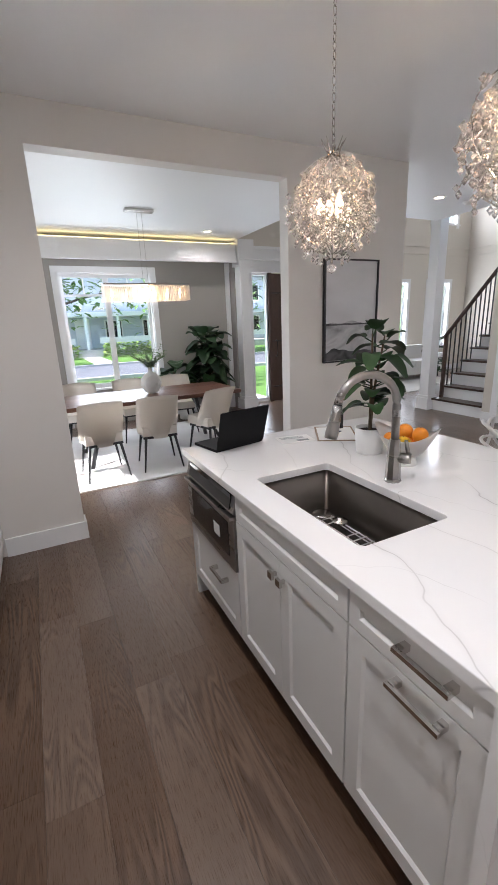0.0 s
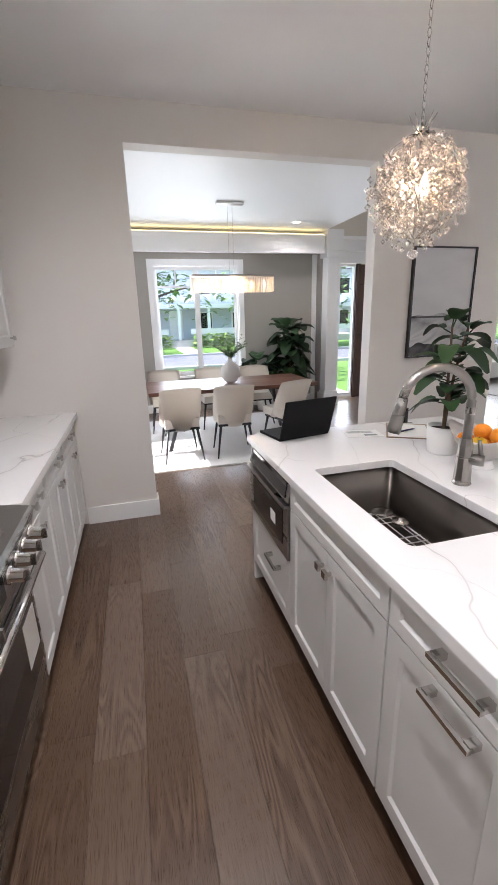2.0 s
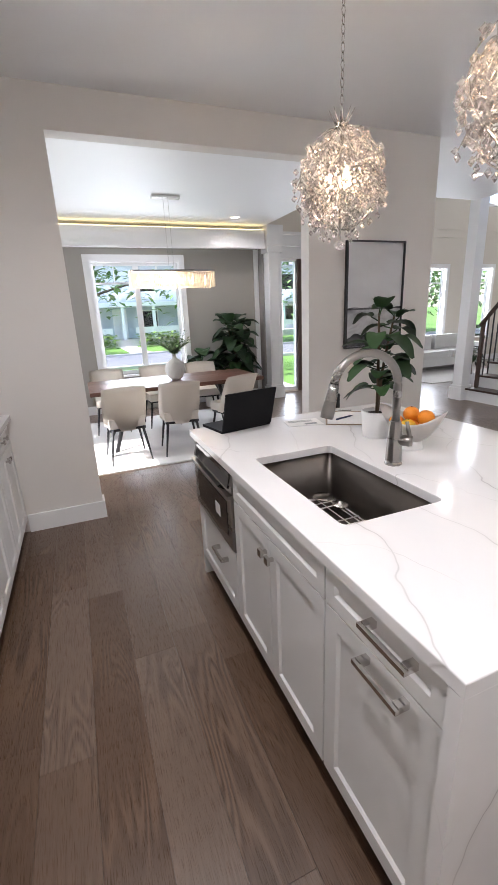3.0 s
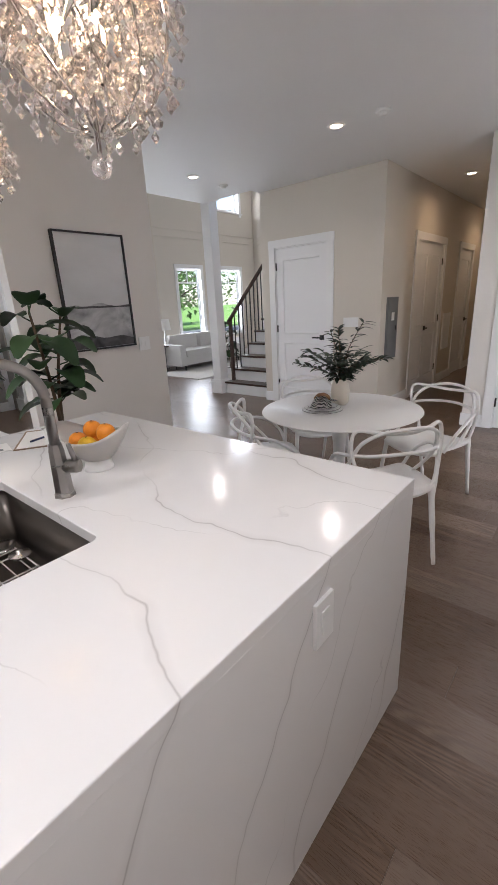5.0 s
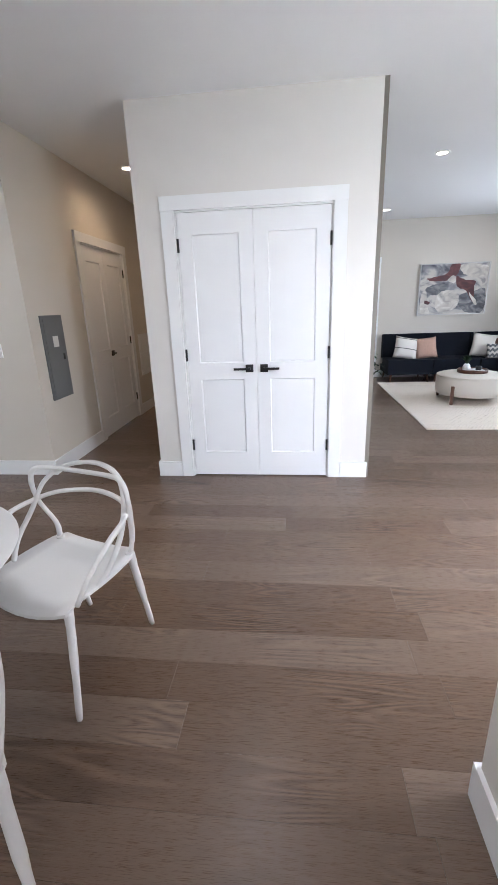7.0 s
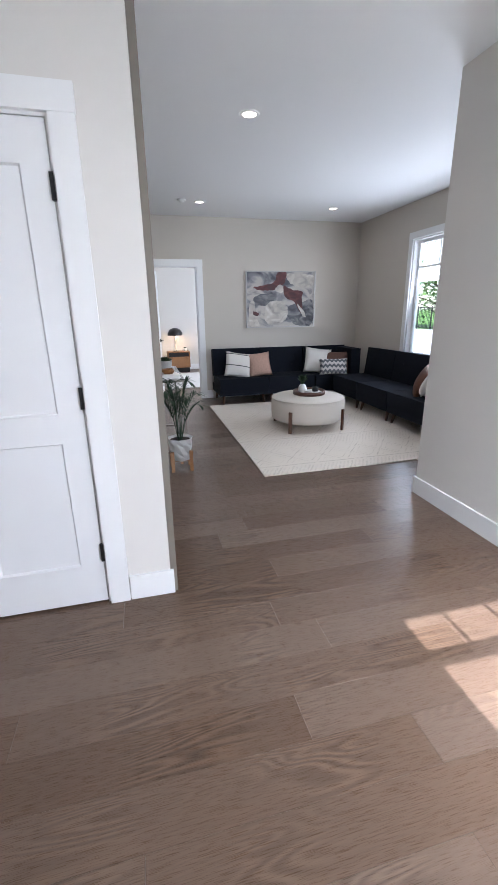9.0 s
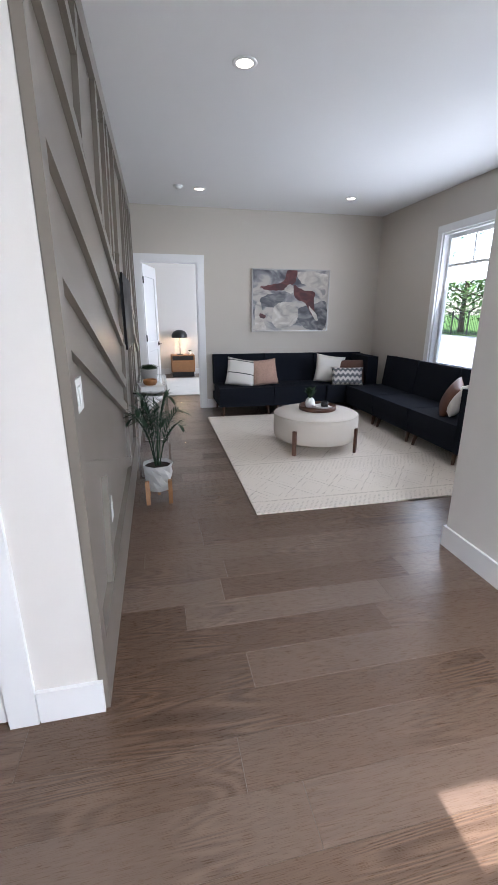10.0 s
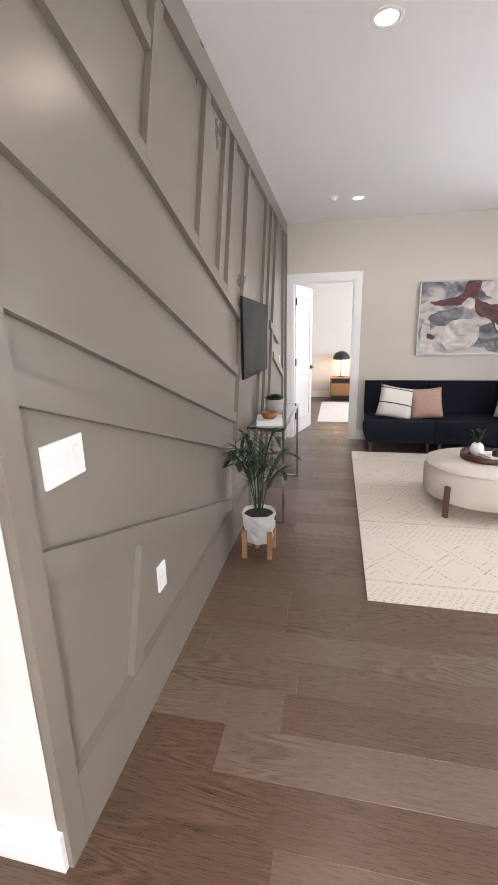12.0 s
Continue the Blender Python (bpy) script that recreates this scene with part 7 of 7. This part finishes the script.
part("shade", lathe([(0.19, 0.4), (0.185, 0.47), (0.14, 0.54), (0.06, 0.58), (0, 0.585), (0, 0.575), (0.06, 0.57), (0.135, 0.53), (0.178, 0.465), (0.184, 0.4)], 32), M_BLACK, nl)
part("bulb", lathe([(0, 0.42), (0.025, 0.44), (0.03, 0.47), (0, 0.5)], 12), M_BULB, nl)
point_lamp(nl, 15.65, -1.15, 0.9, 5, (1.0, 0.66, 0.34), 0.03)
np_ = thing("potted_plant", 15.62, -1.38, 0.52, "tiny green plant on the nightstand", "plant")
part("pot", lathe([(0, 0), (0.035, 0), (0.042, 0.07), (0, 0.065)], 16), M_CERAMIC, np_)
bm = bmesh.new()
for k in range(14):
    leaf_blade(bm, (0, 0, 0.065), (math.cos(k * 2.4), math.sin(k * 2.4), 1.2), 0.08, 0.03)
part("leaves", bm, M_FIG, np_)
br = thing("bedroom_rug", 14.1, -1.2, 0, "off-white rug on the bedroom floor", "rug")
part("weave", rbox(-1.1, 1.1, -0.45, 0.45, 0.001, 0.012, 0.004), M_RUGW, br)

# ---- outdoors ----
M_GRASS = surface("lawn", (0.10, 0.19, 0.045), 0.9, vary=0.35, scale=1.5, bump=0.6, grain=40, spec=0.1)
M_ROAD = surface("asphalt", (0.12, 0.125, 0.14), 0.9, vary=0.15, scale=1, bump=0.3, grain=60)
M_CONC = surface("concrete_path", (0.45, 0.44, 0.42), 0.85, vary=0.1, scale=2, bump=0.2, grain=60)
M_SIDING = surface("pale_siding", (0.55, 0.60, 0.66), 0.7, vary=0.05, bump=0.05)
M_SHINGLE = surface("grey_roof", (0.16, 0.17, 0.19), 0.9, vary=0.25, scale=6, bump=0.4, grain=40)
M_BARK = surface("bark", (0.09, 0.065, 0.045), 0.9, vary=0.3, scale=8, bump=0.7, grain=30)
setting("ground", rbox(-900, 900, -900, 900, -0.5, -0.32, 0), M_GRASS, "green mown lawn reaching into the distance", "ground")
setting("road", rbox(-300, 300, 17.5, 23.5, -0.319, -0.30, 0), M_ROAD, "grey asphalt residential street", "road")
for y in (17.2, 23.5):
    setting("kerb", rbox(-300, 300, y, y + 0.3, -0.319, -0.2, 0.02), M_CONC, "pale concrete kerb", "kerb")
setting("pavement", rbox(4.4, 5.8, 7.96, 17.2, -0.319, -0.29, 0), M_CONC, "pale concrete garden path", "pavement")
setting("pavement", rbox(3.5, 4.6, 23.8, 33, -0.319, -0.29, 0), M_CONC, "pale concrete path across the street", "pavement")
setting("pavement", rbox(2, 80, -26, -4.35, -0.319, -0.27, 0), M_CONC, "pale sunlit concrete patio", "patio")


def house(x, y, w, turn, label):
    t = thing("house", x, y, -0.32, label, "house", "houses across the street", turn)
    part("wall", rbox(-w / 2, w / 2, 0, 8, 0, 5.8, 0), M_SIDING, t)
    bm = bmesh.new()
    a = [bm.verts.new(p) for p in ((-w / 2 - 0.5, -0.6, 5.7), (w / 2 + 0.5, -0.6, 5.7), (w / 2 + 0.5, 8.6, 5.7), (-w / 2 - 0.5, 8.6, 5.7), (-w / 2 + 2, 4, 8.6), (w / 2 - 2, 4, 8.6))]
    for f in ((0, 1, 5, 4), (1, 2, 5), (2, 3, 4, 5), (3, 0, 4), (3, 2, 1, 0)):
        bm.faces.new([a[i] for i in f])
    part("roof", bm, M_SHINGLE, t)
    part("porch_roof", rbox(-w / 2 + 0.3, w / 2 - 0.3, -2.4, -0.01, 2.7, 3.0, 0.03), M_TRIM, t)
    part("porch_floor", rbox(-w / 2 + 0.3, w / 2 - 0.3, -2.4, -0.01, 0, 0.5, 0), M_CONC, t)
    k = int(w / 2.2)
    for i in range(k + 1):
        px = -w / 2 + 0.5 + (w - 1.0) * i / k
        part("porch_post", rbox(px - 0.1, px + 0.1, -2.3, -2.1, 0.501, 2.699, 0.02), M_TRIM, t)
    part("railing", rbox(-w / 2 + 0.6, -0.8, -2.24, -2.16, 0.9, 1.3, 0.02), M_TRIM, t)
    part("railing", rbox(0.8, w / 2 - 0.6, -2.24, -2.16, 0.9, 1.3, 0.02), M_TRIM, t)
    for wx in (-w / 2 + 2, 2.2, w / 2 - 2):
        for z in (1.1, 3.7):
            win = part("window", rbox(wx - 0.65, wx + 0.65, -0.06, 0.0, z, z + 1.4, 0.02), M_TRIM, t)
            part("pane", rbox(wx - 0.55, wx + 0.55, -0.08, -0.061, z + 0.1, z + 1.3, 0), M_BLACKGLASS, win)
    part("door", rbox(-0.5, 0.5, -0.06, 0.0, 0.5, 2.6, 0.02), M_TRIM, t)
    return t


house(4.0, 34, 14, 0, "pale two-storey house with a porch across the street")
house(23.0, 35, 13, 0, "pale two-storey house further along the street")
house(-16.0, 35, 13, 0, "pale two-storey house further along the street")
rnd = random.Random(31)


def tree(x, y, h, r, label, n=1500, low=0.35, seed=1, leaf=0.34):
    rnd = random.Random(seed)
    t = thing("tree", x, y, -0.32, label, "tree", "street trees")
    tr_b = bmesh.new()
    tube(spline([(0, 0, 0), (0.05, 0.03, h * 0.3), (-0.05, 0.0, h * 0.62), (0.05, 0, h * 0.9)], 5), [0.2 * (1 - 0.8 * k / 15) * h / 6 for k in range(16)], 9, tr_b)
    tips = []
    for k in range(14):
        a = k * 2.4
        z = h * (low + 0.5 * k / 14)
        L = r * rnd.uniform(0.6, 1.0)
        end = Vector((L * math.cos(a), L * math.sin(a), z + 0.35 * L))
        ln = spline([(0, 0, z), end * 0.5 + Vector((0, 0, z * 0.5 + 0.05 * L)), end], 4)
        tube(ln, [0.06 * (1 - 0.8 * q / len(ln)) * h / 6 for q in range(len(ln))], 6, tr_b)
        tips += [ln[-1], ln[-3], ln[-5]]
    part("trunk", tr_b, M_BARK, t)
    tips.append(Vector((0, 0, h * 0.95)))
    cr = bmesh.new()
    for k in range(n):
        c = rnd.choice(tips)
        p = c + Vector((rnd.gauss(0, 1), rnd.gauss(0, 1), rnd.gauss(0, 0.7))) * r * 0.22
        a = rnd.uniform(0, 6.28)
        leaf_blade(cr, p, (math.cos(a), math.sin(a), rnd.uniform(-0.6, 0.4)), leaf * rnd.uniform(0.7, 1.3), leaf * 0.6, 0.2, 0.15, 2)
    part("crown", cr, M_TREE, t, "loose green leafy crown")["kind"] = "stuff"


tree(0.4, 14.5, 6.5, 2.6, "young street tree on the front lawn", 1700, 0.32, 2, 0.26)
tree(-7, 26, 9, 4, "broad green tree across the street", 1700, 0.25, 3, 0.42)
tree(10.5, 27, 9, 4.2, "broad green tree across the street", 1700, 0.2, 4, 0.42)
tree(15.5, 19.0, 7, 3.4, "green tree outside the living room", 2200, 0.2, 5, 0.3)
tree(22, 25, 9, 4.5, "green tree outside the living room", 2200, 0.15, 6, 0.42)
tree(30, 22, 9, 4.5, "green tree further along the street", 1600, 0.15, 7, 0.42)
tree(29.5, -29.5, 9, 5, "green tree behind the house", 1800, 0.1, 8, 0.5)
tree(37, -31, 10, 5.5, "green tree behind the house", 1800, 0.1, 9, 0.5)
tree(45, -32, 10, 5.5, "green tree behind the house", 1600, 0.1, 10, 0.5)
gf = thing("garden_fence", 37, -26.3, -0.32, "thin dark metal fence at the end of the garden", "fence")
for z in (0.2, 1.95):
    part("rail", rbox(-10, 10, -0.015, 0.015, z, z + 0.04, 0), M_BLACK, gf)
for k in range(11):
    part("post", rbox(-10.03 + 2 * k, -9.97 + 2 * k, -0.03, 0.03, 0, 2.1, 0), M_BLACK, gf)
for k in range(100):
    part("picket", rbox(-9.91 + 0.2 * k, -9.89 + 0.2 * k, -0.01, 0.01, 0.1, 2.0, 0), M_BLACK, gf)
hd = thing("hedge", 4.0, 30.6, -0.32, "clipped green hedge along a porch", "hedge")
bm = bmesh.new()
for k in range(1600):
    p = Vector((rnd.uniform(-6, 6), rnd.gauss(0, 0.25), rnd.uniform(0.05, 0.9)))
    if abs(p.x) > 0.8:
        a = rnd.uniform(0, 6.28)
        leaf_blade(bm, p, (math.cos(a), math.sin(a), rnd.uniform(-0.2, 0.8)), 0.3, 0.2, 0.2, 0.15, 2)
part("leaves", bm, leafy("hedge_leaf", (0.10, 0.20, 0.03), (0.26, 0.36, 0.08)), hd)["kind"] = "stuff"

# ---- floor planks ----
rnd = random.Random(17)
PW = 0.19
lengths = (1.1, 1.5, 1.9)
plank_meshes = {}
for L in lengths:
    bm = bmesh.new()
    box(bm, 0.0004, PW - 0.0004, 0.0004, L - 0.0004, -0.012, 0.0)
    edges = [e for e in bm.edges if all(v.co.z > -0.001 for v in e.verts)]
    bmesh.ops.bevel(bm, geom=edges, offset=0.0004, segments=1, affect="EDGES")
    plank_meshes[L] = mesh_of("plank", bm, M_PLANK)
near, far, rest = [], [], bmesh.new()
x = -0.57
while x < 12.4:
    south = -0.38 if x < 3.8 else -2.52 if x < 7.16 else -4.32
    north = 7.95 if x < 5.95 else 9.19
    y = south - rnd.uniform(0, 1.5)
    while y < north:
        L = rnd.choice(lengths)
        inside = (-0.8 < y + L / 2 < 4.8 and x < 3.4) or (-2.6 < y + L / 2 < 2.8 and 2.6 < x < 9.2)
        whole = y >= south and y + L <= north
        if whole:
            (near if inside else far).append((x, y, L))
        elif min(y + L, north) - max(y, south) > 0.02:
            box(rest, x + 0.0005, min(x + PW, 12.41) - 0.0005, max(y, south) + 0.0005, min(y + L, north) - 0.0005, -0.012, 0.0)
        y += L
    x += PW
near.sort(key=lambda q: abs(q[1] + q[2] / 2 - 0.4) + 0.35 * abs(q[0] - 4.0))
far += near[300:]
for px, py, L in near[:300]:
    ob = new("plank", plank_meshes[L])
    ob.parent = floor
    ob.matrix_basis = pose(px, py, 0)
for px, py, L in far:
    box(rest, px + 0.0005, min(px + PW, 12.41) - 0.0005, py + 0.0005, py + L - 0.0005, -0.012, 0.0)
tagged(part("planks", rest, M_PLANKS, floor), kind="stuff")
